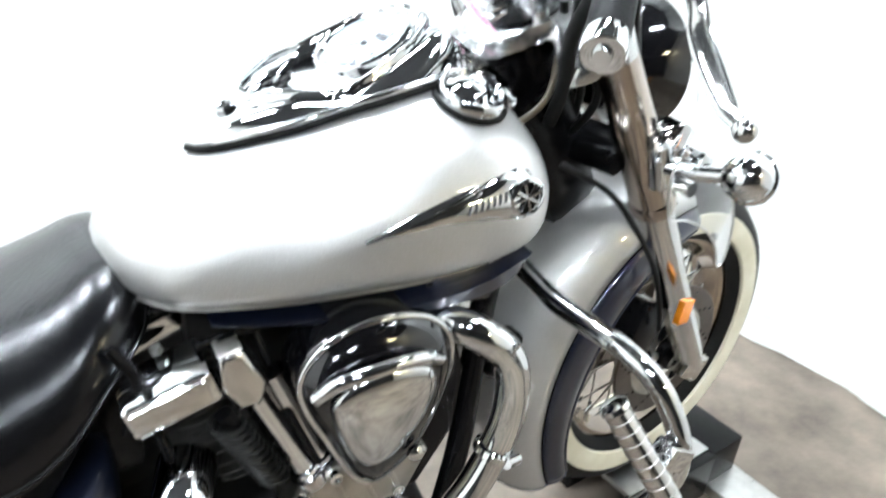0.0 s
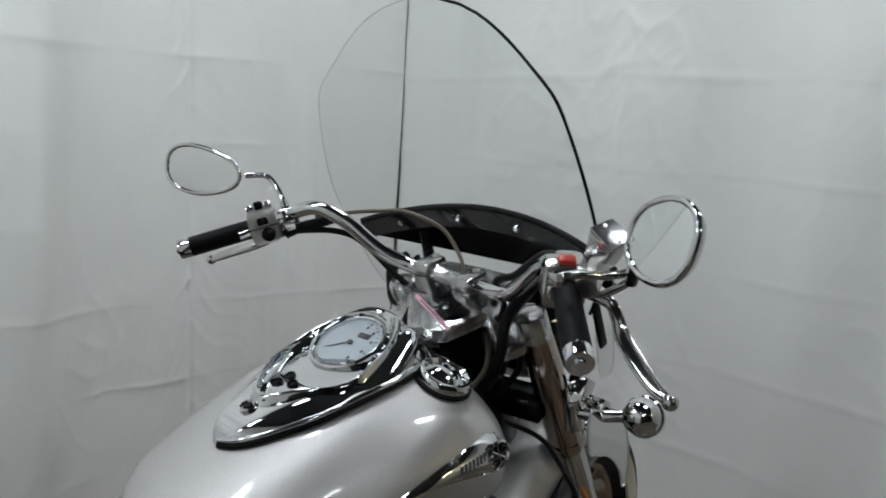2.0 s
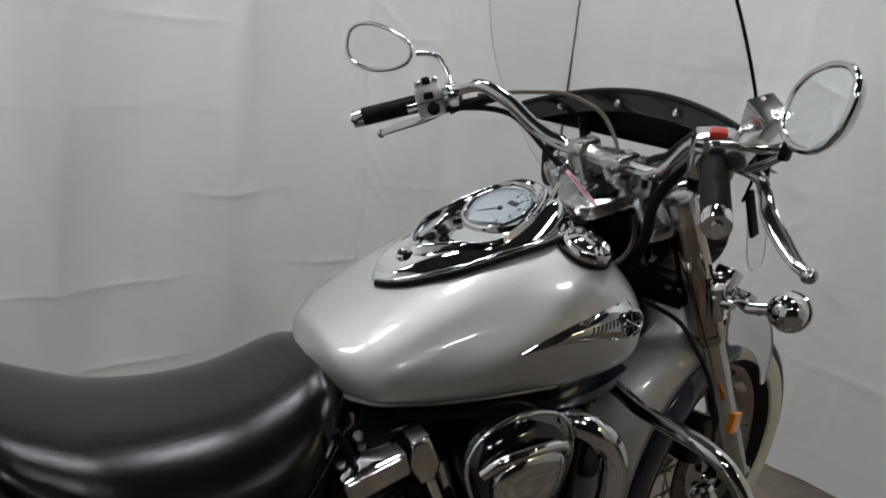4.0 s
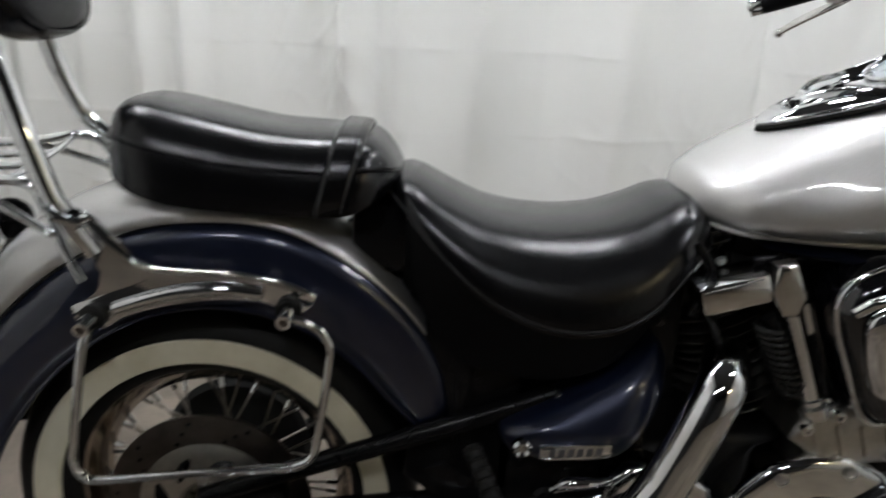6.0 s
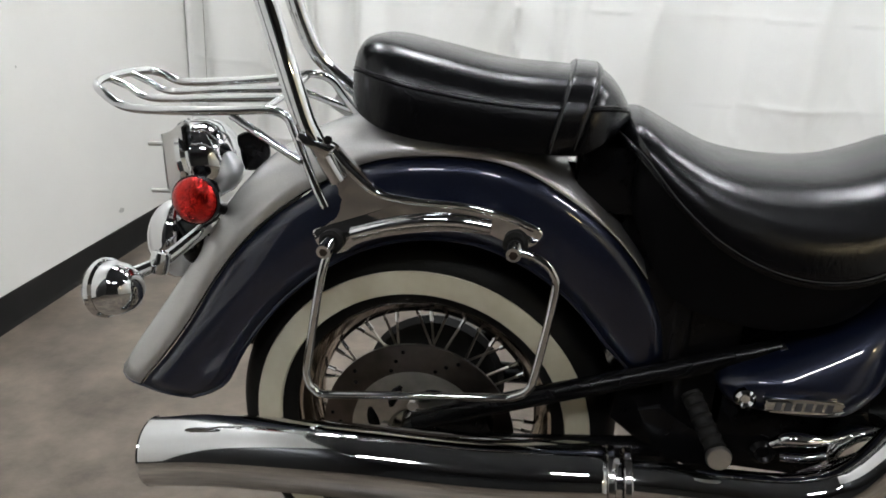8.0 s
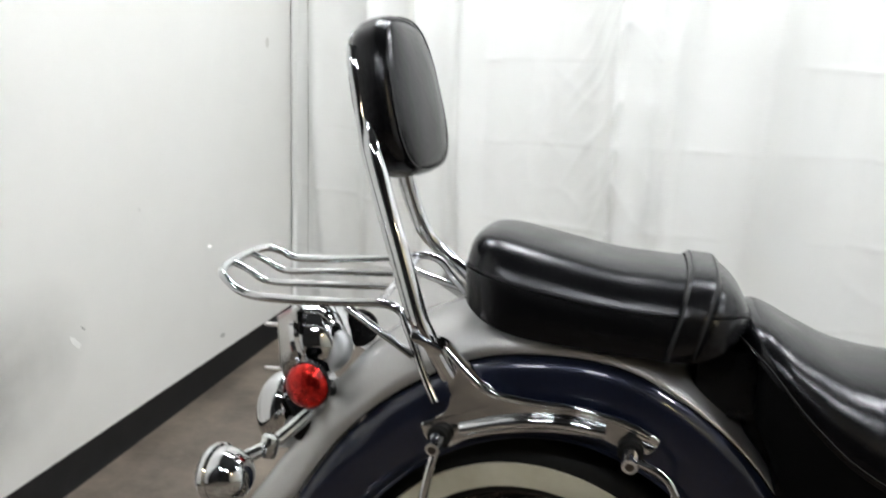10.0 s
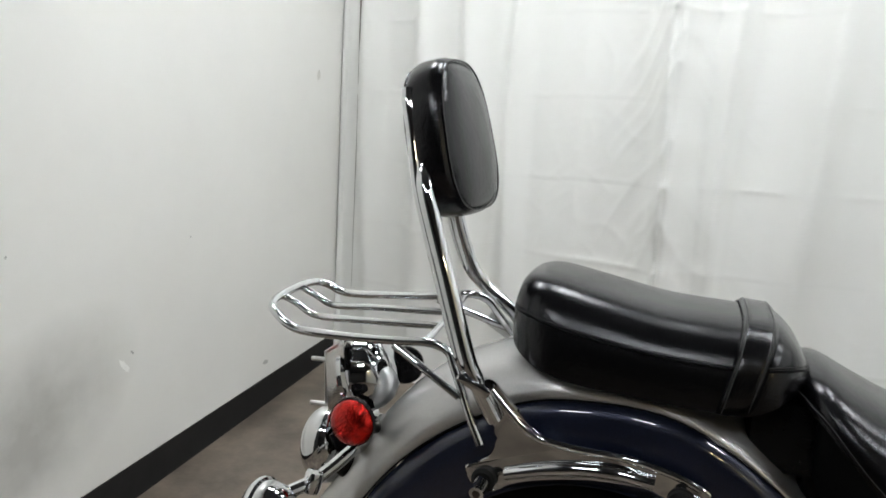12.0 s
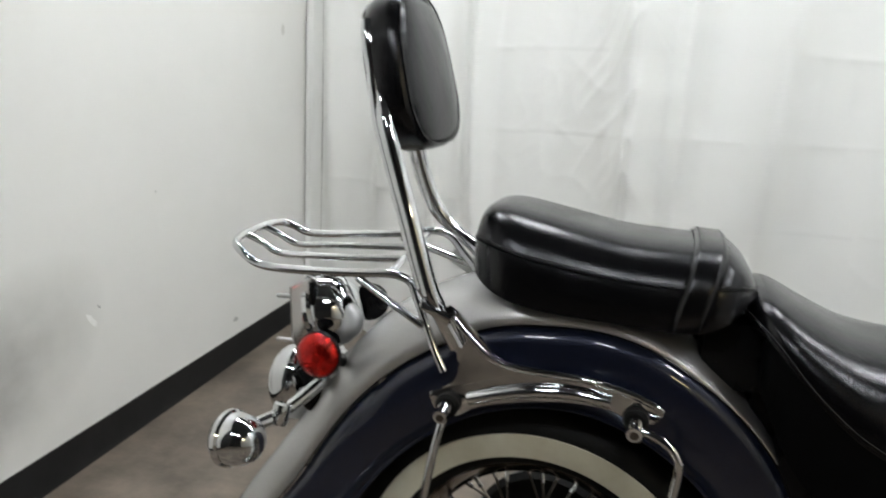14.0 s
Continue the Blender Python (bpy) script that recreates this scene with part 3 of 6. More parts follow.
            part("bolt", lathe([(0.009, y + s * 0.004), (0.009, y + s * 0.014), (0, y + s * 0.014)], c, e, 6), STEEL, cr)
        part("axle_cap", lathe([(0.03, y), (0.03, y + s * 0.02), (0.018, y + s * 0.03), (0.018, y + s * 0.045), (0, y + s * 0.046)], C, e, 24), BLACKM, w)
    return w


REAR = V(0.0, YC - 0.01, 0.308)
GUARD = V(0.0, YC - 0.01, 0.312)
E_REAR = V(0, 1, 0)
wheel("rear_wheel", REAR, E_REAR, 0.326, 0.075, 0.160, (-1,))


def fender(name, C, fwd, a0, a1, crown, shade, lower, half, label, edge=1.0, round_off=2.6):
    """Deep guard round a wheel, silver over the crown and navy down the sides. The rows give radius by angle in degrees."""
    g = group(name, label)
    C = Vector(C)
    f = Vector(fwd).normalized()
    e = V(-f.y, f.x, 0)

    def at(a, r, y):
        a = radians(a)
        return C + f * (r * math.cos(a)) + V(0, 0, r * math.sin(a)) + e * y
    steps = 56
    angs = [a0 + (a1 - a0) * k / steps for k in range(steps + 1)]
    top, right, left = [], [], []
    for a in angs:
        rc, rb, ro = table(crown, a)[0], table(shade, a)[0], table(lower, a)[0]
        row = []
        for q in (-1.0, -0.97, -0.9, -0.78, -0.6, -0.35, 0, 0.35, 0.6, 0.78, 0.9, 0.97, 1.0):
            h = abs(q)
            drop = (rc - rb) * (1 - math.sqrt(max(0.0, 1 - (h * 0.999) ** round_off)))
            row.append((q, at(a, rc - drop, q * half)))
        top.append([p for q, p in row if abs(q) <= edge])
        for store, s in ((right, -1), (left, 1)):
            turn = sorted([(abs(q), p) for q, p in row if edge <= abs(q) < 0.999 and q * s > 0], key=lambda t: t[0])
            store.append([p for q, p in turn] + [at(a, rb - (rb - ro) * k / 5, s * (half + 0.010 * math.sin(math.pi * k / 6))) for k in range(6)])
    o1 = part("crown", loft(top, False, closed=False), SILVER, g, "silver lacquered crown", 60)
    o2 = part("side_panel", loft(right, False, closed=False), NAVY, g, "dark navy side panel", 60)
    o3 = part("side_panel", loft(left, False, closed=False), NAVY, g, "dark navy side panel", 60)
    for o in (o1, o2, o3):
        s = o.modifiers.new("thickness", "SOLIDIFY")
        s.thickness, s.offset = 0.004, 0
    line = [r[0] + e * -0.002 for r in top]
    part("pinstripe", sweep(line, 0.0014, 6), BLACKM, g, "thin dark line")
    rim = [r[-1] for r in right]
    part("edge_bead", sweep(rim, 0.0038, 8), NAVY, g)
    part("edge_bead", sweep([r for r in right[-1][::-1]] + top[-1] + left[-1], 0.003, 8), NAVY, g)
    return g


fender("rear_fender", GUARD, (1, 0, 0), 28, 176,
       [(28, 0.417), (38, 0.447), (46, 0.463), (54, 0.474), (64, 0.490), (75, 0.505), (90, 0.514), (107, 0.518), (119, 0.509), (131, 0.491), (142, 0.477), (152, 0.474), (164, 0.496), (177, 0.546)],
       [(28, 0.415), (38, 0.445), (50, 0.461), (63, 0.470), (76, 0.477), (90, 0.466), (100, 0.458), (112, 0.438), (123, 0.424), (135, 0.413), (147, 0.407), (158, 0.412), (168, 0.437), (176.5, 0.476)],
       [(28, 0.365), (38, 0.352), (50, 0.354), (75, 0.356), (88, 0.349), (105, 0.334), (122, 0.318), (135, 0.311), (147, 0.310), (161, 0.316), (168, 0.323), (171, 0.334), (173.5, 0.351), (176, 0.380)], 0.112,
       "deep two-tone rear fender in silver and navy")
flange = []
for k in range(41):
    a = radians(8 + 168 * k / 40)
    flange.append([REAR + V(r * math.cos(a), y, r * math.sin(a)) for r, y in ((0.315, 0.098), (0.40, 0.098), (0.40, 0.104), (0.315, 0.104))])
part("inner_flange", loft(flange), BLACKM, bpy.data.objects["rear_fender"])
guard = []
for k in range(41):
    a = radians(20 + 146 * k / 40)
    guard.append([REAR + V(r * math.cos(a), y, r * math.sin(a)) for r, y in ((0.352, -0.098), (0.370, -0.05), (0.370, 0.05), (0.352, 0.098), (0.356, 0.098), (0.376, 0.05), (0.376, -0.05), (0.356, -0.098))])
part("inner_guard", loft(guard), BLACKM, bpy.data.objects["rear_fender"], "black inner guard")

# saddlebag brackets
brk = group("saddlebag_bracket", "chrome bracket plate with saddlebag support loop")
YB = -0.118
outline = [(-0.150, 0.790), (-0.145, 0.797), (-0.132, 0.796), (-0.118, 0.784), (-0.100, 0.766), (-0.084, 0.752), (-0.062, 0.729), (-0.035, 0.720), (0.02, 0.724), (0.078, 0.721), (0.13, 0.710), (0.166, 0.699), (0.172, 0.689),
           (0.160, 0.672), (0.136, 0.668), (0.115, 0.681), (0.06, 0.684), (0.0, 0.677), (-0.06, 0.662), (-0.095, 0.648), (-0.115, 0.633), (-0.138, 0.630), (-0.152, 0.640),
           (-0.162, 0.660), (-0.150, 0.668), (-0.128, 0.678), (-0.117, 0.698), (-0.119, 0.722), (-0.132, 0.745)]
part("plate", prism(outline, YB - 0.004, YB + 0.004, 0.003, 3, steps=3), CHROME, brk, "shaped chrome plate")
part("edge_tube", tube([(-0.138, YB - 0.002, 0.790), (-0.116, YB - 0.004, 0.768), (-0.096, YB - 0.005, 0.750), (-0.074, YB - 0.005, 0.733), (-0.048, YB - 0.005, 0.7245), (0.0, YB - 0.005, 0.7215), (0.06, YB - 0.005, 0.7215), (0.12, YB - 0.004, 0.712), (0.160, YB - 0.003, 0.698)], 0.0055, 12), CHROME, brk, "rolled bright edge")
part("rib", tube([(-0.10, YB - 0.006, 0.664), (-0.05, YB - 0.008, 0.682), (0.0, YB - 0.008, 0.694), (0.05, YB - 0.008, 0.699), (0.10, YB - 0.006, 0.695)], 0.010), CHROME, brk)
for x, z in ((-0.131, 0.650), (0.136, 0.675)):
    part("grommet", lathe([(0.0, YB - 0.004), (0.018, YB - 0.004), (0.018, YB - 0.012), (0.013, YB - 0.016), (0.0, YB - 0.016)], (x, 0, z), (0, 1, 0), 24), RUBBER, brk, "black rubber grommet")
    st = part("stud", rod((x, YB - 0.02, z), (x, YB - 0.047, z - 0.004), 0.0105, 16), CHROME, brk)
    part("socket", lathe([(0.0, 0), (0.0065, 0.0), (0.0065, 0.004)], (x, YB - 0.0478, z - 0.004), (0, 1, 0), 6), DISC, st)
part("support_loop", tube([(-0.128, YB - 0.03, 0.645), (-0.137, -0.160, 0.60), (-0.153, -0.168, 0.475), (-0.154, -0.168, 0.445), (-0.144, -0.168, 0.427), (-0.118, -0.168, 0.421), (0.0, -0.168, 0.437), (0.128, -0.168, 0.452), (0.156, -0.168, 0.458),
                           (0.174, -0.168, 0.472), (0.182, -0.167, 0.500), (0.197, -0.158, 0.618), (0.192, -0.156, 0.648), (0.172, -0.152, 0.664), (0.138, YB - 0.03, 0.674)], 0.0062, 12, 8), CHROME, brk)
lb = group("saddlebag_bracket", "chrome bracket plate on the far side")
part("plate", prism(outline, 0.214, 0.222, 0.0025), CHROME, lb)

# passenger backrest and luggage rack
sissy = group("passenger_backrest", "tall chrome passenger backrest with padded cushion")
part("upright", tube([(-0.122, -0.124, 0.742), (-0.138, -0.131, 0.772), (-0.152, -0.137, 0.802), (-0.166, -0.138, 0.830), (-0.200, -0.13, 0.923), (-0.246, -0.112, 1.040), (-0.260, -0.098, 1.075), (-0.270, -0.088, 1.11)], 0.0128, 16), CHROME, sissy)
part("upright", tube([(-0.130, 0.155, 0.77), (-0.155, 0.15, 0.812), (-0.176, 0.142, 0.836), (-0.215, 0.135, 0.868), (-0.240, 0.13, 0.898), (-0.258, 0.125, 0.94), (-0.272, 0.12, 0.985), (-0.285, 0.11, 1.05), (-0.292, 0.10, 1.10)], 0.0120, 16), CHROME, sissy)
part("upright_brace", tube([(-0.168, -0.132, 0.812), (-0.179, -0.134, 0.834), (-0.213, -0.126, 0.925), (-0.258, -0.108, 1.040), (-0.270, -0.100, 1.080), (-0.281, -0.094, 1.130), (-0.292, -0.088, 1.170), (-0.297, -0.080, 1.190)], 0.0095, 14), CHROME, sissy, "second chrome tube behind the upright")
part("upright_brace", tube([(-0.186, 0.146, 0.842), (-0.227, 0.138, 0.872), (-0.252, 0.133, 0.902), (-0.270, 0.128, 0.943), (-0.284, 0.122, 0.988), (-0.296, 0.112, 1.05)], 0.0095, 14), CHROME, sissy)
part("clamp", box((-0.150, -0.137, 0.796), (0.050, 0.036, 0.013), 0.003, Euler((0, 0.45, 0)).to_matrix()), CHROME, sissy, "square chrome strap clamp")
part("clamp_bolt", rod((-0.126, -0.160, 0.806), (-0.130, -0.147, 0.802), 0.006, 10), BLACKM, sissy)


def cushion(c, size, tilt, bulge):
    """A padded cushion: rounded rectangle seen from the front, domed faces."""
    w, h, t = size
    rings = []
    for k in range(9):
        q = -1 + 2 * k / 8
        sc = (1 - abs(q) ** 3.2) ** 0.42 if abs(q) < 1 else 0.0
        sc = 0.80 + 0.20 * sc
        ring = []
        for m in range(44):
            a = 2 * math.pi * m / 44
            cx, sx = math.cos(a), math.sin(a)
            z = math.copysign(abs(sx) ** 0.70, sx) * h * 0.5 * sc
            y = math.copysign(abs(cx) ** 0.70, cx) * w * 0.5 * sc * (1 - 0.20 * z / h)
            ring.append(V(q * t * 0.5, y, z))
        rings.append(ring)
    m = Matrix.Translation(Vector(c)) @ Euler((0, tilt, radians(-3))).to_matrix().to_4x4()
    bm = loft(rings, False)
    for end, s in ((rings[0], -1), (rings[-1], 1)):
        vs = [v for v in bm.verts if abs(v.co.x - end[0].x) < 1e-6]
        top = bm.verts.new(V(end[0].x + s * bulge, 0, 0))
        inner = [bm.verts.new(V(end[0].x + s * bulge * 0.75, p.y * 0.6, p.z * 0.6)) for p in end]
        vv = sorted(vs, key=lambda v: math.atan2(v.co.z / h, v.co.y / w))
        ii = sorted(inner, key=lambda v: math.atan2(v.co.z / h, v.co.y / w))
        n = len(vv)
        for k in range(n):
            bm.faces.new((vv[k], vv[(k + 1) % n], ii[(k + 1) % n], ii[k]))
            bm.faces.new((ii[k], ii[(k + 1) % n], top))
    bmesh.ops.transform(bm, matrix=m, verts=bm.verts)
    return bm, m


bm, cm = cushion((-0.252, 0.004, 1.123), (0.218, 0.238, 0.070), radians(-14), 0.006)
pad = part("cushion", bm, LEATHER, sissy, "black leather backrest cushion", 60)
w, h, t = 0.218, 0.238, 0.070
for q, grow in ((0.42, 1.004), (-0.45, 1.004)):
    loop = []
    for m in range(60):
        a = 2 * math.pi * m / 60
        cx, sx = math.cos(a), math.sin(a)
        sc = 0.80 + 0.20 * (1 - abs(q * 2) ** 3.2) ** 0.42
        z = math.copysign(abs(sx) ** 0.70, sx) * h * 0.5 * sc * grow
        loop.append(cm @ V(q * t, math.copysign(abs(cx) ** 0.70, cx) * w * 0.5 * sc * grow * (1 - 0.20 * z / h), z))
    part("seam", sweep(loop, 0.0016, 6, True), LEATHER, pad, "stitched welt")
part("stay", tube([(-0.255, -0.09, 1.045), (-0.245, -0.06, 1.02), (-0.232, 0.0, 1.012), (-0.245, 0.07, 1.02), (-0.262, 0.115, 1.04)], 0.005), BLACKM, sissy)

rack = group("luggage_rack", "chrome tubular luggage rack behind the backrest")
part("outer_rail", tube([(-0.140, -0.125, 0.70), (-0.160, -0.118, 0.735), (-0.192, -0.106, 0.80), (-0.205, -0.102, 0.822), (-0.235, -0.10, 0.829), (-0.288, -0.10, 0.824), (-0.38, -0.10, 0.817), (-0.455, -0.10, 0.817),
                         (-0.495, -0.095, 0.836), (-0.512, -0.075, 0.845), (-0.520, -0.03, 0.849), (-0.522, 0.03, 0.851), (-0.516, 0.072, 0.850), (-0.498, 0.088, 0.844), (-0.462, 0.09, 0.833), (-0.38, 0.09, 0.840),
                         (-0.285, 0.09, 0.852), (-0.235, 0.092, 0.862), (-0.205, 0.105, 0.853), (-0.185, 0.12, 0.823), (-0.165, 0.14, 0.79)], 0.0068, 14, 6), CHROME, rack)
for y, dz in ((-0.036, 0.004), (0.028, 0.010)):
    part("slat", tube([(-0.520, y, 0.847 + dz * 0.2), (-0.490, y, 0.838), (-0.455, y, 0.821 + dz * 0.4), (-0.38, y, 0.822 + dz), (-0.245, y, 0.833 + dz)], 0.0056, 12), CHROME, rack)
part("cross_bar", tube([(-0.24, -0.098, 0.829), (-0.243, -0.04, 0.834), (-0.243, 0.03, 0.843), (-0.24, 0.09, 0.858)], 0.0056), CHROME, rack)
part("strut", rod((-0.290, -0.1, 0.817), (-0.178, -0.118, 0.762), 0.0062), CHROME, rack)
part("strut", rod((-0.290, 0.09, 0.845), (-0.172, 0.135, 0.80), 0.0062), CHROME, rack)
part("tab", box((-0.186, 0.135, 0.805), (0.05, 0.006, 0.03), 0.002, Euler((0, 0.5, 0)).to_matrix()), STEEL, rack)

# tail lamp, plate bracket and signals
tail = group("tail_lamp", "chrome tail lamp with plate bracket and red reflector")
part("shell", lathe([(0.0, 0.054), (0.028, 0.050), (0.048, 0.039), (0.060, 0.022), (0.064, 0.004), (0.066, 0.0), (0.066, -0.006), (0.062, -0.012), (0.0, -0.012)], (-0.376, 0.0, 0.727), (0.95, 0.05, 0.30), 44), CHROME, tail, "chrome lamp bowl")
part("bezel", lathe([(0.064, -0.008), (0.069, -0.014), (0.069, -0.022), (0.056, -0.026)], (-0.376, 0.0, 0.727), (0.95, 0.05, 0.30), 40), CHROME, tail)
part("lens", lathe([(0.056, -0.022), (0.050, -0.034), (0.028, -0.037), (0.0, -0.038)], (-0.376, 0.0, 0.727), (0.95, 0.05, 0.30), 40), REDLENS, tail, "red tail lens")
part("plate_holder", prism([(-0.428, 0.765), (-0.392, 0.792), (-0.384, 0.79), (-0.386, 0.70), (-0.402, 0.668), (-0.420, 0.672)], -0.052, -0.048, 0.001), POLISHED, tail, "bent bare steel bracket")
part("bracket_bar", box((-0.383, -0.056, 0.735), (0.010, 0.012, 0.105), 0.002, Euler((0, -0.06, 0)).to_matrix()), BLACKM, tail)
part("number_plate", box((-0.428, -0.006, 0.722), (0.003, 0.085, 0.095), 0.001, Euler((0, -0.05, 0)).to_matrix()), STEEL, tail, "blank plate backing")
for z in (0.752, 0.676):
    part("screw", rod((-0.455, -0.045, z), (-0.420, -0.045, z + 0.002), 0.004, 8), STEEL, tail)
rf = V(-0.348, -0.112, 0.687)
ra = V(-0.02, -0.99, 0.08)
part("reflector", lathe([(0.0, 0.014), (0.020, 0.013), (0.030, 0.009), (0.0355, 0.003), (0.036, 0.0), (0.0, 0.0)], rf, ra, 40), REDLENS, tail, "round red reflector")
part("reflector_cup", lathe([(0.037, 0.002), (0.038, -0.006), (0.024, -0.016), (0.0, -0.016)], rf, ra, 36), BLACKM, tail)
part("reflector_arm", tube([rf - ra * 0.012, (-0.33, -0.06, 0.66), (-0.345, -0.02, 0.65)], 0.008), BLACKM, tail)
part("far_reflector", lathe([(0.0, 0.006), (0.010, 0.006), (0.011, 0.004), (0.031, 0.003), (0.033, -0.003), (0.0, -0.008)], (-0.327, 0.05, 0.732), (0.45, -0.88, 0.15), 32), BLACKM, tail, "black back of the far reflector")
part("licence_lamp", ball((-0.385, -0.05, 0.585), 0.018, (1.2, 1, 1.4), 10), BLACKM, tail)
part("lower_bracket", box((-0.395, 0.01, 0.60), (0.010, 0.13, 0.07), 0.004, Euler((0, -0.5, 0)).to_matrix()), BLACKM, tail)
scoop = ball((-0.455, 0.025, 0.572), 0.05, (0.95, 1.15, 1.40), 16)
bmesh.ops.bisect_plane(scoop, geom=scoop.verts[:] + scoop.edges[:] + scoop.faces[:], plane_co=(-0.43, 0, 0.60), plane_no=(0.85, 0, 0.35), clear_outer=True)
bmesh.ops.holes_fill(scoop, edges=scoop.edges[:])
part("plate_housing", scoop, CHROME, tail, "rounded bright metal housing", 60)


def signal(name, C, ax, stem, label, lens, k=1.0):
    g = group(name, label)
    grow = lambda rows: [(r * k, d * k) for r, d in rows]
    part("shell", lathe(grow([(0.0, 0.052), (0.018, 0.050), (0.032, 0.040), (0.042, 0.022), (0.046, 0.0), (0.046, -0.006), (0.0, -0.006)]), C, ax, 36), CHROME, g, "chrome bullet shell")
    part("bezel", lathe(grow([(0.0465, -0.004), (0.050, -0.008), (0.050, -0.016), (0.044, -0.018)]), C, ax, 36), CHROME, g)
    part("lens", lathe(grow([(0.044, -0.016), (0.042, -0.026), (0.022, -0.034), (0.0, -0.036)]), C, ax, 36), lens, g)
    part("stem", tube(stem, 0.0105), CHROME, g)
    return g


signal("rear_signal", V(-0.438, -0.2, 0.569), V(0.98, -0.1, 0.1), [(-0.43, -0.175, 0.578), (-0.395, -0.13, 0.592), (-0.36, -0.08, 0.625), (-0.345, -0.03, 0.64)], "chrome bullet turn signal on the tail", LENS, 0.88)
signal("rear_signal", V(-0.47, 0.17, 0.565), V(0.98, 0.1, 0.1), [(-0.455, 0.15, 0.575), (-0.415, 0.10, 0.60), (-0.36, 0.04, 0.63)], "chrome bullet turn signal on the far side", LENS, 0.86)
first_signal = bpy.data.objects["rear_signal"]
part("stem_clamp", lathe([(0.0, -0.017), (0.013, -0.016), (0.0145, -0.010), (0.0145, 0.010), (0.013, 0.016), (0.0, 0.017)], (-0.396, -0.140, 0.592), (0.15, 0.2, 0.95), 18), CHROME, first_signal, "round chrome knuckle")
part("stem_clamp", lathe([(0.0, -0.014), (0.014, -0.013), (0.0155, 0.0), (0.014, 0.013), (0.0, 0.014)], (-0.352, -0.055, 0.632), (0.6, 0.7, 0.4), 18), CHROME, first_signal)


# ---- seats ----
def saddle(rows, seg, sharp, ey, ez, ridge, y0=YC):
    """Rings along the seat from rows of x, top, bottom, half width, crown droop."""
    rings = []
    xs = [r[0] for r in rows]
    n = 44
    for k in range(n + 1):
        u = k / n
        x = xs[0] + (xs[-1] - xs[0]) * (0.5 - 0.5 * math.cos(math.pi * u)) if sharp else xs[0] + (xs[-1] - xs[0]) * u
        zt, zb, hw, hollow = table(rows, x)
        ring = []
        for m in range(seg + 1):
            a = math.pi * (m / seg - 0.5)
            sy, cz = math.sin(a), math.cos(a)
            y = math.copysign(abs(sy) ** ey, sy) * hw
            z = zb + (zt - zb) * (max(0.0, cz) ** ez) + ridge * hollow * math.exp(-((abs(sy) - 0.955) / 0.05) ** 2)
            ring.append(V(x, y0 + y, z))
        for m in range(1, 6):
            q = 1 - 2 * m / 6
            ring.append(V(x, y0 + hw * 0.97 * q, zb - 0.012))
        rings.append(ring)
    return rings


SEAT = [(0.258, 0.842, 0.822, 0.050, 0.0), (0.275, 0.854, 0.815, 0.100, 0.0), (0.300, 0.855, 0.796, 0.132, 0.0), (0.350, 0.832, 0.745, 0.160, 0.0), (0.411, 0.807, 0.700, 0.180, 0.0),
        (0.493, 0.797, 0.671, 0.192, 0.0), (0.575, 0.804, 0.674, 0.190, 0.0), (0.630, 0.823, 0.700, 0.178, 0.0), (0.672, 0.843, 0.740, 0.156, 0.0), (0.702, 0.847, 0.764, 0.131, 0.0), (0.720, 0.836, 0.775, 0.104, 0.0), (0.730, 0.808, 0.784, 0.060, 0.0)]
seat = group("rider_seat", "black leather rider saddle")
rings = saddle(SEAT, 48, True, 0.80, 0.84, 0.0)
bm = loft(rings)
part("saddle", bm, LEATHER, seat, "black leather saddle", 50)
welt = [r[0] + V(0, -0.001, 0.006) for r in rings]
part("welt", sweep(welt[2:-2], 0.0026, 8), LEATHER, seat, "piped welt")
part("stitching", sweep([p + V(0, -0.0022, 0.0045) for p in welt[2:-2]], 0.0007, 5), THREAD, seat, "grey stitching")
skirt = []
for k in range(25):
    x = 0.290 + (0.664 - 0.290) * k / 24
    zt, zb, hw, _ = table(SEAT, x)
    zl = table([(0.29, 0.73), (0.349, 0.625), (0.428, 0.600), (0.51, 0.598), (0.595, 0.632), (0.664, 0.725)], x)[0]
    skirt.append([V(x, YC - hw * 0.985, zb + 0.004), V(x, YC - hw * 0.97, (zb + zl) / 2), V(x, YC - hw * 0.90, zl), V(x, YC - hw * 0.80, zl), V(x, YC - hw * 0.80, zb + 0.004)])
part("skirt", loft(skirt), VINYL, seat, "black vinyl seat skirt", 50)

PIL = [(-0.128, 0.905, 0.862, 0.055, 0.0), (-0.118, 0.928, 0.846, 0.098, 0.0), (-0.10, 0.939, 0.832, 0.122, 0.0), (-0.07, 0.940, 0.818, 0.136, 0.0), (-0.02, 0.932, 0.808, 0.142, 0.0), (0.087, 0.914, 0.803, 0.142, 0.0),
       (0.16, 0.911, 0.802, 0.141, 0.0), (0.205, 0.910, 0.804, 0.137, 0.0), (0.235, 0.906, 0.817, 0.130, 0.0), (0.258, 0.888, 0.834, 0.108, 0.0), (0.272, 0.868, 0.846, 0.078, 0.0), (0.280, 0.855, 0.849, 0.04, 0.0)]
pil = group("passenger_seat", "black leather passenger pillion with a strap")
prs = saddle(PIL, 36, True, 0.60, 0.72, 0.0)
part("pillion", loft(prs), LEATHER, pil, "black leather pillion pad", 50)
strap = []
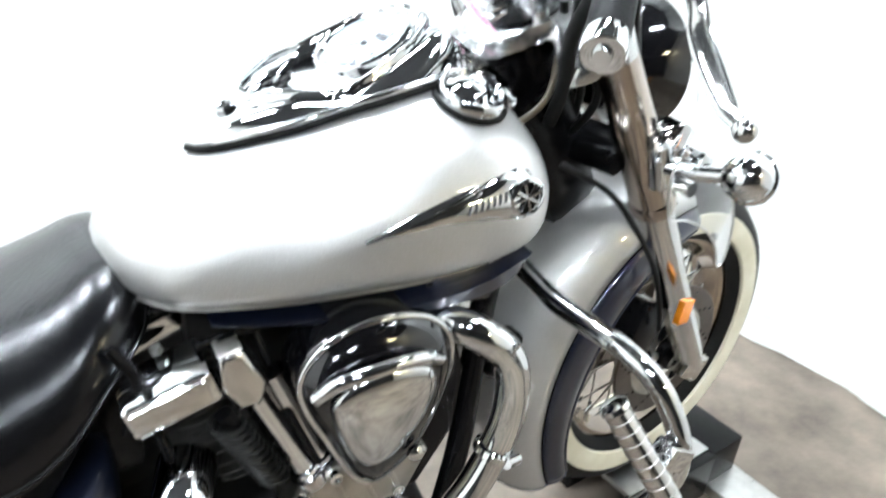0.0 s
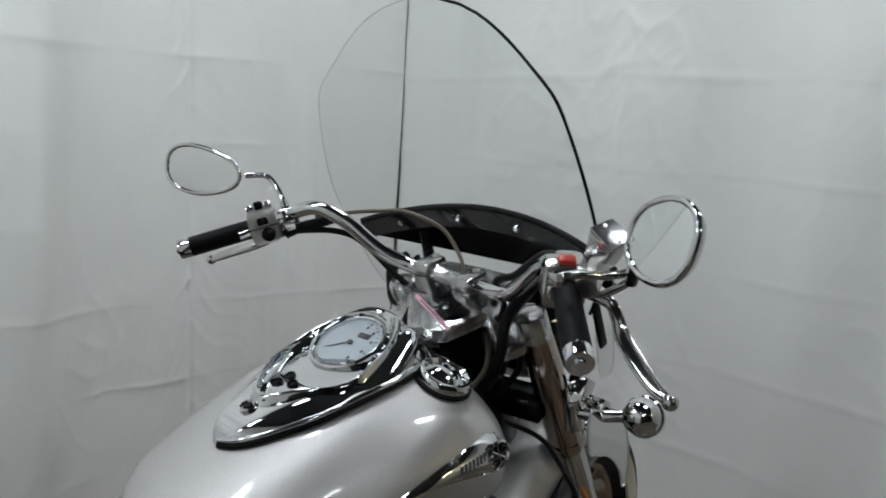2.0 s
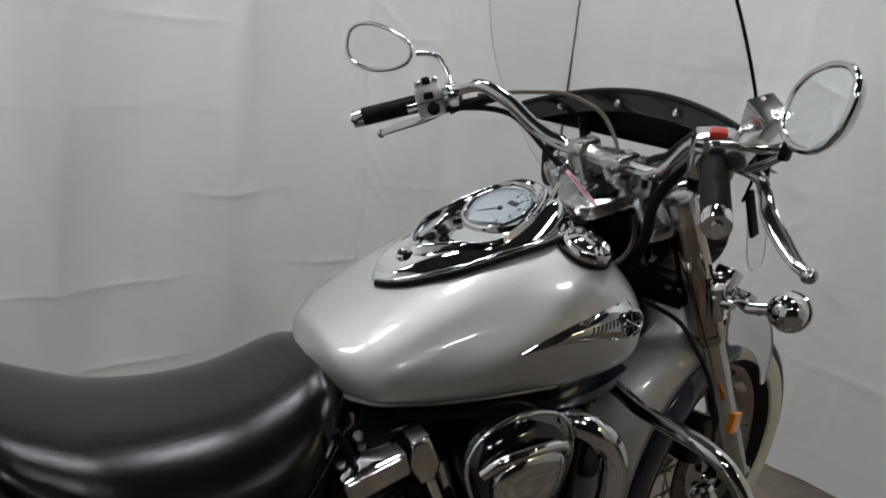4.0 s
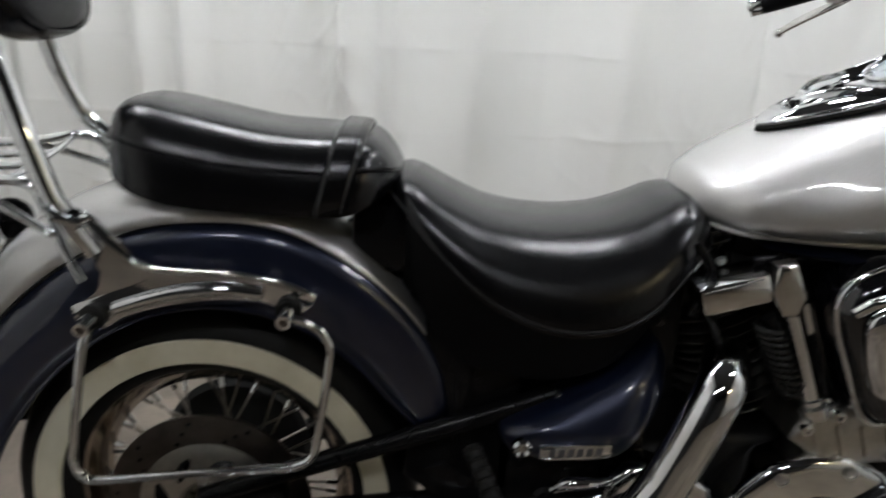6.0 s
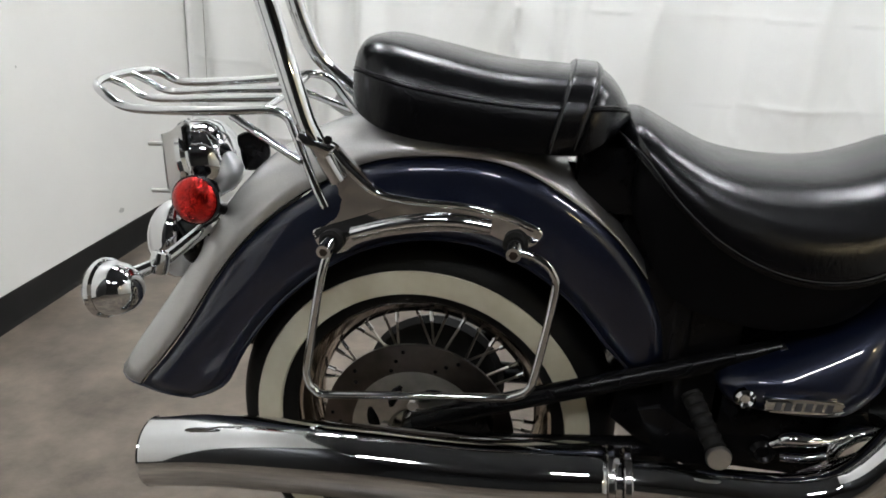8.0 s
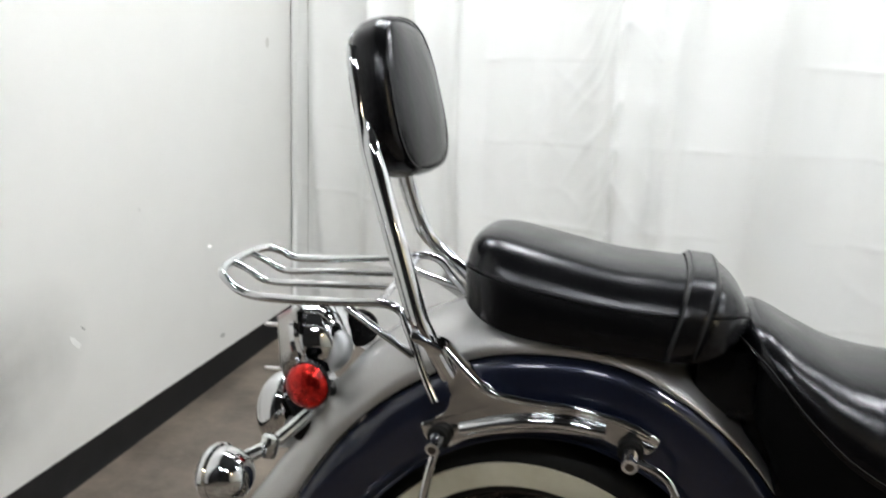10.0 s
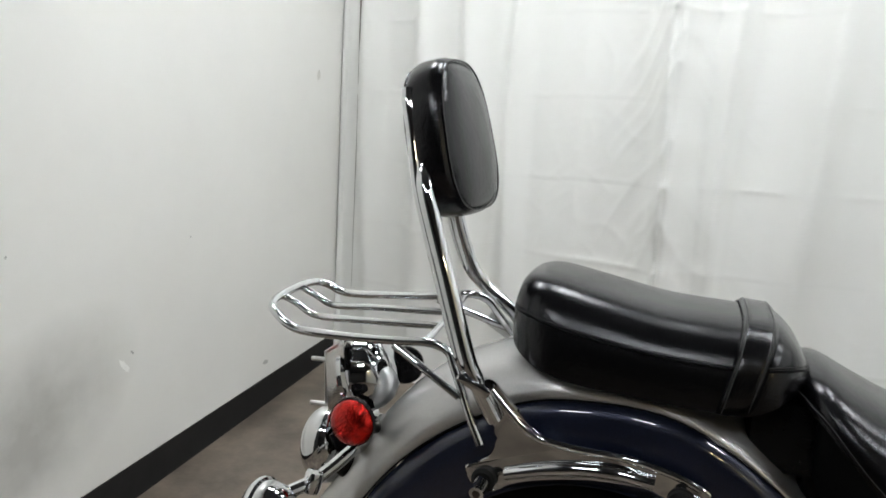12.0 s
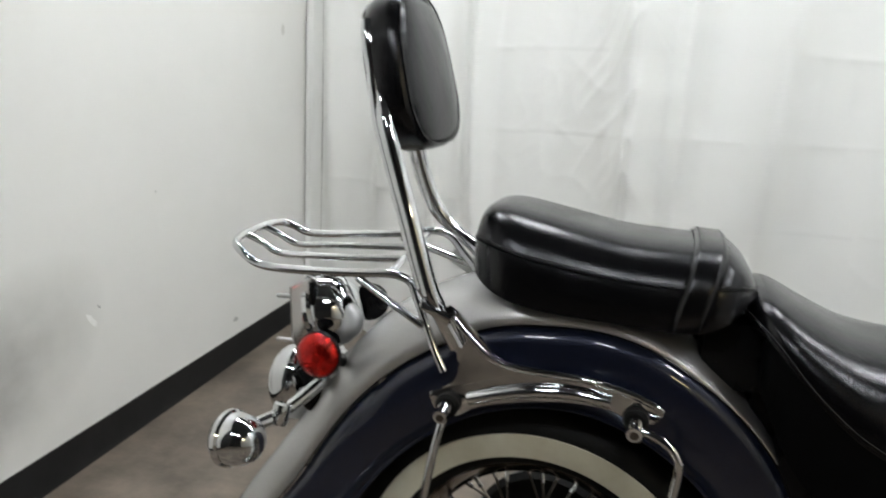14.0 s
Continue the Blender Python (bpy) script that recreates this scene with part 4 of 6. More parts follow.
for k in range(9):
    x = 0.185 + 0.042 * k / 8
    zt, zb, hw, _ = table(PIL, x)
    grow = 0.004 if 0 < k < 8 else 0.0005
    ring = []
    for m in range(29):
        a = math.pi * (m / 28 - 0.5)
        sy, cz = math.sin(a), math.cos(a)
        ring.append(V(x + 0.004 - 0.024 * (1 - max(0.0, cz) ** 0.72), YC + math.copysign(abs(sy) ** 0.60, sy) * (hw + grow), zb + (zt - zb + grow) * max(0.0, cz) ** 0.72))
    strap.append(ring)
st = part("strap", loft(strap, False, closed=False), LEATHER, pil, "black leather grab strap", 50)
sol = st.modifiers.new("thickness", "SOLIDIFY")
sol.thickness, sol.offset = 0.003, 1
for x in (0.190, 0.222):
    zt, zb, hw, _ = table(PIL, x)
    loop = []
    for m in range(29):
        a = math.pi * (m / 28 - 0.5)
        sy, cz = math.sin(a), math.cos(a)
        loop.append(V(x + 0.004 - 0.024 * (1 - max(0.0, cz) ** 0.72), YC + math.copysign(abs(sy) ** 0.60, sy) * (hw + 0.0065), zb + (zt - zb + 0.0065) * max(0.0, cz) ** 0.72))
    part("stitching", sweep(loop, 0.0008, 5), THREAD, st, "grey stitching")
seam_line = [r[5] + V(0, -0.0012, 0.0004) for r in prs[2:-3]]
part("welt", sweep(seam_line, 0.0017, 6), VINYL, pil, "piped seam")
part("stitching", sweep([p + V(0, -0.0008, 0.005) for p in seam_line], 0.0006, 5), THREAD, pil, "grey stitching")
part("seat_pan", box((0.07, YC, 0.804), (0.26, 0.18, 0.03), 0.01), BLACKM, pil)
# black boxes added to fill the dark gap between seats and fender
part("seat_pan", box((0.372, YC, 0.740), (0.13, 0.22, 0.09), 0.03), BLACKM, pil)
part("seat_pan", box((0.315, YC + 0.03, 0.772), (0.09, 0.13, 0.08), 0.02), BLACKM, pil)
part("seat_pan", box((0.285, YC - 0.01, 0.760), (0.15, 0.15, 0.105), 0.02), BLACKM, pil)
part("under_seat_cover", box((0.345, YC, 0.622), (0.12, 0.14, 0.23), 0.015), BLACKM, pil, "black filler box added for the dark gap under the seat")

# ---- fuel tank and console ----
TANK = [(0.688, 0.850, 0.826, 0.030), (0.696, 0.868, 0.816, 0.062), (0.706, 0.882, 0.809, 0.090), (0.722, 0.890, 0.803, 0.118), (0.750, 0.907, 0.797, 0.150), (0.800, 0.936, 0.793, 0.174), (0.870, 0.972, 0.790, 0.197),
        (0.950, 1.008, 0.789, 0.213), (1.020, 1.025, 0.790, 0.221), (1.090, 1.026, 0.797, 0.221), (1.140, 1.006, 0.810, 0.209), (1.175, 0.975, 0.834, 0.178), (1.194, 0.945, 0.864, 0.125), (1.201, 0.922, 0.888, 0.06)]


def tank_point(x, a):
    zt, zb, hw = table(TANK, x)
    zm = zb + 0.40 * (zt - zb)
    s, c = math.sin(a), math.cos(a)
    y = math.copysign(abs(s) ** 0.90, s) * hw
    if c >= 0:
        z = zm + (zt - zm) * c ** 0.95
    else:
        z = zm - (zm - zb) * abs(c) ** 0.60
        y *= 1 - 0.10 * abs(c) ** 2
    fade = min(1.0, max(0.0, (x - 0.70) / 0.16)) * min(1.0, max(0.0, (1.10 - x) / 0.22))
    hollow = 0.0072 * math.exp(-((z - 0.838 - 0.56 * (x - 0.755)) / 0.030) ** 2) * fade * fade * (3 - 2 * fade)
    return V(x, YC + y * (1 - hollow / max(0.05, hw)), z)


tank = group("fuel_tank", "silver lacquered teardrop fuel tank")
rings = []
for k in range(61):
    u = k / 60
    x = 0.688 + (1.201 - 0.688) * (0.5 - 0.5 * math.cos(math.pi * u))
    rings.append([tank_point(x, 2 * math.pi * m / 64) for m in range(64)])
part("shell", loft(rings), SILVER, tank, "silver metallic tank shell", 60)
part("lower_seam", sweep([tank_point(0.70 + 0.47 * k / 40, -math.pi * 0.70) + V(0, -0.001, -0.002) for k in range(41)], 0.004, 8), SILVER, tank)
belly = []
for k in range(25):
    x = 0.78 + 0.38 * k / 24
    zt, zb, hw = table(TANK, x)
    q = (0.06 + 0.94 * (k / 24) ** 1.3) * (1.0 if k < 22 else (24.2 - k) / 2.4)
    belly.append([V(x, YC - hw * 0.93, zb + 0.022 * q), V(x, YC - hw * 0.90, zb - 0.008 * q), V(x, YC + hw * 0.9, zb - 0.008 * q), V(x, YC + hw * 0.93, zb + 0.022 * q)])
part("belly_panel", loft(belly, True), NAVY, tank, "navy lower edge")

# tank badge: chrome teardrop with a round boss
tip, boss = V(0.925, 0, 0.893), V(1.108, 0, 0.921)


def on_tank(x, z, out=0.0):
    """The near side of the tank at this x and height."""
    lo, hi = -math.pi * 0.75, 0.0
    for _ in range(30):
        mid = (lo + hi) / 2
        if tank_point(x, mid).z < z:
            lo = mid
        else:
            hi = mid
    p = tank_point(x, hi)
    c = V(x, YC, p.z - 0.02)
    return p + (p - c).normalized() * out


rows = []
for k in range(19):
    u = k / 18
    x = tip.x + (1.135 - tip.x) * u
    zc = tip.z + (boss.z - tip.z) * u ** 0.9 + 0.010 * math.sin(math.pi * u)
    hh = 0.0012 + 0.026 * min(1.0, u * 1.15) ** 1.1
    if u > 0.86:
        hh *= math.sqrt(max(0.02, 1 - ((u - 0.86) / 0.14) ** 2))
    rows.append([on_tank(x, zc - hh, 0.001), on_tank(x, zc - hh * 0.7, 0.006), on_tank(x, zc, 0.008), on_tank(x, zc + hh * 0.7, 0.006), on_tank(x, zc + hh, 0.001)])
badge = part("badge", loft(rows, False, closed=False), CHROME, tank, "chrome teardrop badge", 50)
bc = on_tank(1.109, 0.921, 0.008)
bn = (bc - V(1.109, YC, 0.905)).normalized()
part("boss_ring", lathe([(0.0205, 0.0), (0.022, 0.003), (0.019, 0.005), (0.0175, 0.002)], bc, bn, 32), CHROME, badge)
part("boss_field", lathe([(0.0175, 0.001), (0.0, 0.0012)], bc, bn, 32), BLACKM, badge, "dark round field")
u = bn.orthogonal().normalized()
v = bn.cross(u)
for k in range(4):
    a = math.pi * k / 4 + 0.3
    dd = u * math.cos(a) + v * math.sin(a)
    part("boss_bar", rod(bc + bn * 0.003 - dd * 0.0165, bc + bn * 0.003 + dd * 0.0165, 0.0017, 6), CHROME, badge)
for k in range(7):
    x = 1.035 + 0.0075 * k
    p, q = on_tank(x, 0.913 + 0.0012 * k, 0.0085), on_tank(x + 0.003, 0.924 + 0.0012 * k, 0.0085)
    part("letter_bar", rod(p, q, 0.0013, 5), INK, badge)

# filler cap
fc = V(1.085, -0.098, 1.008)
fn = V(0.10, -0.33, 0.94).normalized()
cap = part("filler_cap", lathe([(0.039, -0.016), (0.0405, -0.004), (0.0415, 0.003), (0.0405, 0.009), (0.0375, 0.0125), (0.0345, 0.0130), (0.0325, 0.0105), (0.0310, 0.0085), (0.0290, 0.0090), (0.0250, 0.0125), (0.0190, 0.0160), (0.0110, 0.0182), (0.0, 0.0190)], fc, fn, 48), CHROME, tank, "round chrome filler cap")
part("cap_gasket", lathe([(0.0395, -0.010), (0.0445, -0.006), (0.0445, -0.002), (0.041, 0.0)], fc, fn, 40), RUBBER, cap, "black rubber ring")
part("cap_key_cover", lathe([(0.0095, 0.0), (0.0100, 0.002), (0.0085, 0.0035), (0.0, 0.0038)], fc + fn * 0.0185 + V(0.006, 0.006, 0), fn, 20), CHROME, cap)

# console
CON = [(0.797, 0.932, 0.938, 0.006), (0.806, 0.936, 0.952, 0.028), (0.825, 0.942, 0.966, 0.050), (0.860, 0.955, 0.983, 0.074), (0.900, 0.972, 0.998, 0.094), (0.950, 0.988, 1.006, 0.107), (1.000, 0.998, 1.028, 0.112), (1.050, 1.004, 1.052, 0.106),
       (1.075, 1.004, 1.065, 0.098), (1.095, 1.003, 1.062, 0.090), (1.130, 0.996, 1.040, 0.075), (1.170, 0.985, 1.014, 0.060), (1.205, 0.965, 0.985, 0.052)]


def shoulder(h):
    """Console section: level in the middle, then sloping to the rim."""
    return 1 - max(0.0, (h - 0.58) / 0.42) ** 1.75


con = group("tank_console", "chrome teardrop console with speedometer")
rings = []
for k in range(49):
    x = 0.797 + (1.205 - 0.797) * k / 48
    z0, z1, hw = table(CON, x)
    ring = []
    for m in range(25):
        q = -1 + 2 * m / 24
        h = abs(q)
        side = shoulder(h)
        ring.append(V(x, YC + q * hw, z0 + (z1 - z0) * side - (0.012 if h > 0.99 else 0)))
    rings.append(ring)
shell = part("shell", loft(rings, False, closed=False), CHROME, con, "mirror-bright console shell", 60)


def tank_top(x, y):
    """Height of the tank's upper side."""
    zt, zb, hw = table(TANK, x)
    zm = zb + 0.40 * (zt - zb)
    q = math.asin(min(0.999, (abs(y) / hw) ** (1 / 0.9)))
    return zm + (zt - zm) * math.cos(q) ** 0.95


lip = [V(r[0].x, r[0].y - 0.003, tank_top(r[0].x, r[0].y - YC) + 0.004) for r in rings[:-2]]
lip = lip[::-1]
part("lower_bead", sweep([p + V(0, -0.0005, 0.0075) for p in lip], 0.0038, 10), CHROME, con, "bright rolled lower edge")
part("rubber_gasket", sweep(lip, 0.0042, 10), RUBBER, con, "black rubber gasket")
# raised inner rib
rib = []
for k in range(49):
    a = 2 * math.pi * k / 48
    t0 = V(math.cos(a), math.sin(a), 0)
    x = 0.957 + (0.128 if t0.x > 0 else 0.100) * t0.x
    wy = 0.080 * (1 - 0.42 * max(0.0, -t0.x))
    z0, z1, hw = table(CON, x)
    yy = wy * t0.y
    h = min(0.99, abs(yy) / hw)
    rib.append(V(x, YC + yy, z0 + (z1 - z0) * shoulder(h) + 0.001))
def raised(k, up):
    """The rib's outline drawn in towards its middle and lifted."""
    ring = []
    for p in rib[:-1]:
        x, y = 0.965 + (p.x - 0.965) * k, (p.y - YC) * k
        z0, z1, hw = table(CON, x)
        level = z1 + 0.07 * y
        ring.append(V(x, YC + y, level + up if up > -0.02 else z0 + (z1 - z0) * shoulder(min(0.99, abs(y) / hw)) - 0.002))
    return ring


part("raised_panel", loft([raised(k, up) for k, up in ((1.07, -1), (1.05, 0.0), (1.035, 0.008), (1.01, 0.0125), (0.97, 0.0125), (0.945, 0.008), (0.92, 0.001), (0.8, -0.003), (0.5, -0.008), (0.05, -0.008))]), CHROME, con, "raised inner panel", 60)
gn = V(-0.54, -0.10, 1.0).normalized()
gc = V(1.011, YC, 1.041) - gn * 0.001
part("speedometer_ring", lathe([(0.93 * r, d) for r, d in [(0.067, -0.034), (0.0685, 0.002), (0.067, 0.008), (0.0635, 0.0105), (0.0605, 0.008), (0.0595, 0.004), (0.058, 0.004), (0.0565, 0.0065), (0.0545, 0.005), (0.054, -0.002)]], gc, gn, 56), CHROME, con, "chrome gauge bezel")
dial = part("dial", lathe([(0.0507, 0.0), (0.0, 0.0)], gc, gn, 56), DIAL, con, "pale speedometer dial")
gu = V(0, -1, 0)
gv = gn.cross(gu)
if gv.x < 0:
    gv = -gv
for k in range(25):
    a = radians(225 - 270 * k / 24)
    dd = gu * math.cos(a) + gv * math.sin(a)
    r0 = 0.0425 if k % 3 == 0 else 0.0445
    part("tick", rod(gc + gn * 0.0006 + dd * r0, gc + gn * 0.0006 + dd * 0.0475, 0.0005 if k % 3 else 0.0008, 4), INK, dial)
for k in range(9):
    a = radians(225 - 270 * k / 8)
    dd = gu * math.cos(a) + gv * math.sin(a)
    part("numeral_bar", box(gc + gn * 0.0006 + dd * 0.0365, (0.0055, 0.0035, 0.0005), 0, gn.to_track_quat("Z", "X").to_matrix()), INK, dial)
part("odometer", box(gc + gn * 0.0006 + gv * 0.020 + gu * 0.010, (0.010, 0.021, 0.0008), 0, gn.to_track_quat("Z", "X").to_matrix()), INK, dial, "grey readout window")
part("needle", rod(gc + gn * 0.0022, gc + gn * 0.0022 + (gu * -0.75 - gv * 0.65) * 0.042, 0.0009, 6), INK, dial)
part("needle_hub", lathe([(0.005, 0.0005), (0.004, 0.0032), (0.0, 0.0035)], gc, gn, 16), INK, dial)
gl = part("glass", lathe([(0.0507, 0.0045), (0.033, 0.006), (0.0, 0.0065)], gc, gn, 48), LENS, con, "clear domed glass")
gl.visible_shadow = False


def console_top(x, y):
    z0, z1, hw = table(CON, x)
    return V(x, YC + y, z0 + (z1 - z0) * shoulder(min(0.99, abs(y) / hw)))


for x, y in ((0.906, -0.012), (0.918, 0.014), (0.896, 0.012)):
    p = console_top(x, y)
    part("warning_lamp", lathe([(0.0085, -0.002), (0.0085, 0.003), (0.0065, 0.004), (0.0055, 0.002), (0.0, 0.0025)], p, gn, 18), BLACKM, con, "dark round warning lamp")
kp = console_top(0.845, 0.0)
kl = part("key_lock", lathe([(0.013, -0.002), (0.013, 0.003), (0.011, 0.005), (0.009, 0.002), (0.0, 0.002)], kp, (-0.35, 0, 0.93), 24), CHROME, con, "keyed lock")
part("key_slot", lathe([(0.007, 0.0025), (0.006, 0.0045), (0.0, 0.0045)], kp, (-0.35, 0, 0.93), 16), BLACKM, kl)
tg = Euler((0.35, 0.70, -1.0)).to_matrix()
part("pink_tag", box((1.146, 0.0, 1.076), (0.075, 0.0095, 0.0015), 0.0005, tg), PINK, con, "pink paper tag")
part("tag_print", box(V(1.146, 0.0, 1.076) + tg @ V(-0.004, 0, 0.001), (0.045, 0.0022, 0.0005), 0, tg), BLACKM, con)

# ---- frame, side cover, engine ----
chas = group("chassis", "black tubular frame")
part("backbone", tube([(1.23, YC, 1.0), (1.1, YC, 0.92), (0.85, YC, 0.80), (0.6, YC, 0.76), (0.3, YC, 0.74), (0.1, YC, 0.74)], 0.028), BLACKM, chas)
part("steering_head", rod((1.225, YC, 1.075), (1.30, YC + 0.005, 0.90), 0.042, 24), BLACKM, chas)
part("neck_gusset", prism([(1.10, 0.98), (1.22, 1.03), (1.30, 0.89), (1.27, 0.80), (1.12, 0.80)], YC - 0.035, YC + 0.035, 0.01), BLACKM, chas)
for s in (-1, 1):
    part("down_tube", tube([(1.25, YC + s * 0.03, 0.92), (1.16, YC + s * 0.09, 0.70), (1.12, YC + s * 0.12, 0.45), (1.05, YC + s * 0.13, 0.25), (0.9, YC + s * 0.13, 0.22), (0.5, YC + s * 0.13, 0.22), (0.40, YC + s * 0.12, 0.32), (0.38, YC + s * 0.11, 0.70)], 0.018), BLACKM, chas)
    part("swingarm", tube([(0.52, YC + s * 0.135, 0.555), (0.36, YC + s * 0.14, 0.495), (0.15, YC + s * 0.138, 0.415), (0.0, YC + s * 0.132, 0.352)], 0.0155), BLACKM, chas, "black swingarm tube")
    part("lower_arm", tube([(0.46, YC + s * 0.11, 0.36), (0.2, YC + s * 0.12, 0.33), (0.0, YC + s * 0.13, 0.312)], 0.02), BLACKM, chas)
part("rear_cover", prism([(0.30, 0.40), (0.33, 0.70), (0.40, 0.74), (0.47, 0.66), (0.47, 0.38), (0.38, 0.34)], YC - 0.125, YC + 0.10, 0.012), BLACKM, chas)
part("drive_housing", lathe([(0.03, -0.02), (0.12, -0.012), (0.13, 0.0), (0.12, 0.03), (0.04, 0.04), (0.0, 0.04)], (0.0, 0.115, 0.312), (0, 1, 0), 40), ENGINE, chas, "black final drive housing")
part("battery_box", box((0.53, YC, 0.56), (0.24, 0.20, 0.26), 0.015), BLACKM, chas)
# black box added so the gap behind the seat nose stays dark
part("tool_case", box((0.655, YC, 0.69), (0.10, 0.17, 0.24), 0.015), BLACKM, chas)
part("throttle_body", box((0.89, YC, 0.73), (0.26, 0.16, 0.14), 0.03), ENGINE, chas)
part("cradle_plate", box((0.85, YC + 0.04, 0.55), (0.50, 0.10, 0.30), 0.02), ENGINE, chas)
part("skid_plate", prism([(0.44, 0.345), (0.44, 0.49), (0.66, 0.50), (0.67, 0.345)], YC - 0.125, YC - 0.09, 0.006), BLACKM, chas)
part("pedal_link", tube([(0.515, -0.165, 0.435), (0.535, -0.172, 0.450), (0.57, -0.174, 0.454), (0.60, -0.172, 0.462)], [0.006, 0.0065, 0.007, 0.008, 0.009, 0.0095, 0.010, 0.0105, 0.0105, 0.010, 0.0095, 0.009, 0.008, 0.007, 0.0065, 0.006, 0.005, 0.0045, 0.004], 12), CHROME, chas, "chrome brake linkage")
part("pedal_link", tube([(0.530, -0.165, 0.418), (0.56, -0.172, 0.424), (0.585, -0.172, 0.432)], 0.007, 12), CHROME, chas)
part("link_pivot", lathe([(0.018, -0.01), (0.018, 0.006), (0.012, 0.012), (0.007, 0.008), (0.0, 0.008)], (0.506, -0.160, 0.420), (0, -1, 0.1), 20), BLACKM, chas)
part("pivot_cover", prism([(0.545, 0.372), (0.60, 0.392), (0.655, 0.43), (0.70, 0.45), (0.71, 0.40), (0.64, 0.355), (0.57, 0.352)], -0.172, -0.14, 0.010, 3, steps=2), POLISHED, chas, "polished gear cover")
part("arm_bolt", lathe([(0.008, -0.01), (0.008, 0.006), (0, 0.007)], (0.522, -0.118, 0.556), (0, -1, 0), 12), STEEL, chas)
part("caliper", box((0.075, -0.075, 0.35), (0.09, 0.045, 0.06), 0.012, Euler((0, -0.4, 0)).to_matrix()), BLACKM, chas, "black rear brake caliper")
part("peg_hanger", prism([(0.33, 0.46), (0.36, 0.47), (0.45, 0.42), (0.455, 0.385), (0.42, 0.375), (0.36, 0.40)], -0.165, -0.15, 0.006), BLACKM, chas)
pg = part("passenger_peg", tube([(0.396, -0.165, 0.498), (0.412, -0.195, 0.474), (0.429, -0.228, 0.449)], [0.0135] * 13, 16, 6), RUBBER, chas, "folded rubber passenger peg")
part("peg_cap", lathe([(0.0155, -0.006), (0.0172, 0.0), (0.015, 0.006), (0.0, 0.008)], (0.430, -0.234, 0.446), (0.05, -0.99, 0.08), 28), STEEL, pg, "round bare metal cap")
for k in range(6):
    q = V(0.399, -0.170, 0.494).lerp(V(0.427, -0.224, 0.452), k / 5)
    part("peg_rib", lathe([(0.0135, -0.003), (0.0155, 0), (0.0135, 0.003)], q, (0.41, -0.79, -0.61), 16), RUBBER, pg)

cover = [(0.438, 0.500), (0.446, 0.522), (0.50, 0.551), (0.566, 0.590), (0.609, 0.620), (0.632, 0.636), (0.654, 0.644), (0.668, 0.630), (0.670, 0.592), (0.660, 0.555), (0.641, 0.517), (0.614, 0.486), (0.575, 0.473), (0.515, 0.471), (0.457, 0.477)]
edge_loop = smooth_path([V(x, 0, z) for x, z in cover], 4, True)
dome = []
for k, y in ((0.99, -0.09), (1.0, -0.120), (0.995, -0.128), (0.975, -0.137), (0.94, -0.146), (0.88, -0.155), (0.80, -0.162), (0.70, -0.1675), (0.58, -0.1715), (0.44, -0.1745), (0.30, -0.1765), (0.15, -0.1775), (0.03, -0.178)):
    dome.append([V(0.578 + (p.x - 0.578) * k, y + 0.22 * max(0.0, (p.z - 0.532) * k) + 0.9 * max(0.0, (p.z - 0.532) * k) ** 2, 0.532 + (p.z - 0.532) * k) for p in edge_loop])
sc = part("side_cover", loft(dome), NAVY, group("side_cover_assembly", "navy side cover with a badge plate"), "navy lacquered side cover", 60)
sca = sc.parent
sc.name = "cover_shell"
bp = part("badge_plate", prism([(0.489, 0.503), (0.491, 0.511), (0.498, 0.515), (0.580, 0.5215), (0.586, 0.517), (0.587, 0.508), (0.583, 0.502), (0.500, 0.4945), (0.492, 0.497)], -0.1835, -0.172, 0.002, steps=2), CHROME, sca, "chrome name plate")
for k in range(6):
    x, rise = 0.5015 + 0.0128 * k, 0.001 * k
    part("letter_bar", prism([(x, 0.4985 + rise), (x + 0.0085, 0.4992 + rise), (x + 0.0095, 0.5117 + rise), (x + 0.001, 0.511 + rise)], -0.1846, -0.183), INK, bp)
part("cover_bolt", lathe([(0.014, -0.004), (0.014, 0.004), (0.010, 0.008), (0.006, 0.004), (0, 0.004)], (0.466, -0.172, 0.505), (0, -1, 0), 20), CHROME, sca)

eng = group("engine", "air-cooled black and chrome V-twin engine")
part("crankcase", prism([(0.62, 0.26), (0.60, 0.40), (0.66, 0.47), (0.76, 0.50), (0.95, 0.50), (1.05, 0.44), (1.09, 0.34), (1.05, 0.24), (0.70, 0.22)], YC - 0.13, YC + 0.13, 0.02, 3), ENGINE, eng, "black cast crankcase")
part("right_cover", prism([(0.78, 0.30), (0.76, 0.40), (0.82, 0.49), (0.93, 0.51), (1.02, 0.45), (1.03, 0.34), (0.96, 0.27), (0.86, 0.265)], -0.175, -0.10, 0.02, 4, steps=2), CHROME, eng, "chrome engine side cover")
for x, z in ((0.80, 0.315), (0.79, 0.40), (0.835, 0.475), (0.93, 0.49), (1.0, 0.44), (1.01, 0.35), (0.95, 0.29)):
    part("cover_bolt", lathe([(0.009, -0.004), (0.009, 0.005), (0.005, 0.006), (0.005, 0.003), (0, 0.003)], (x, -0.1745, z), (0, -1, 0), 12), STEEL, eng)
part("round_cover", lathe([(0.062, -0.002), (0.062, 0.005), (0.055, 0.010), (0.045, 0.008), (0.0, 0.012)], (0.905, -0.175, 0.385), (0, -1, 0), 40), GLOSS, eng, "round black cover")
part("transmission_cover", prism([(0.60, 0.36), (0.60, 0.44), (0.66, 0.47), (0.75, 0.44), (0.76, 0.36), (0.70, 0.31), (0.63, 0.32)], -0.150, -0.09, 0.018, 4, steps=2), CHROME, eng, "chrome transmission cover")
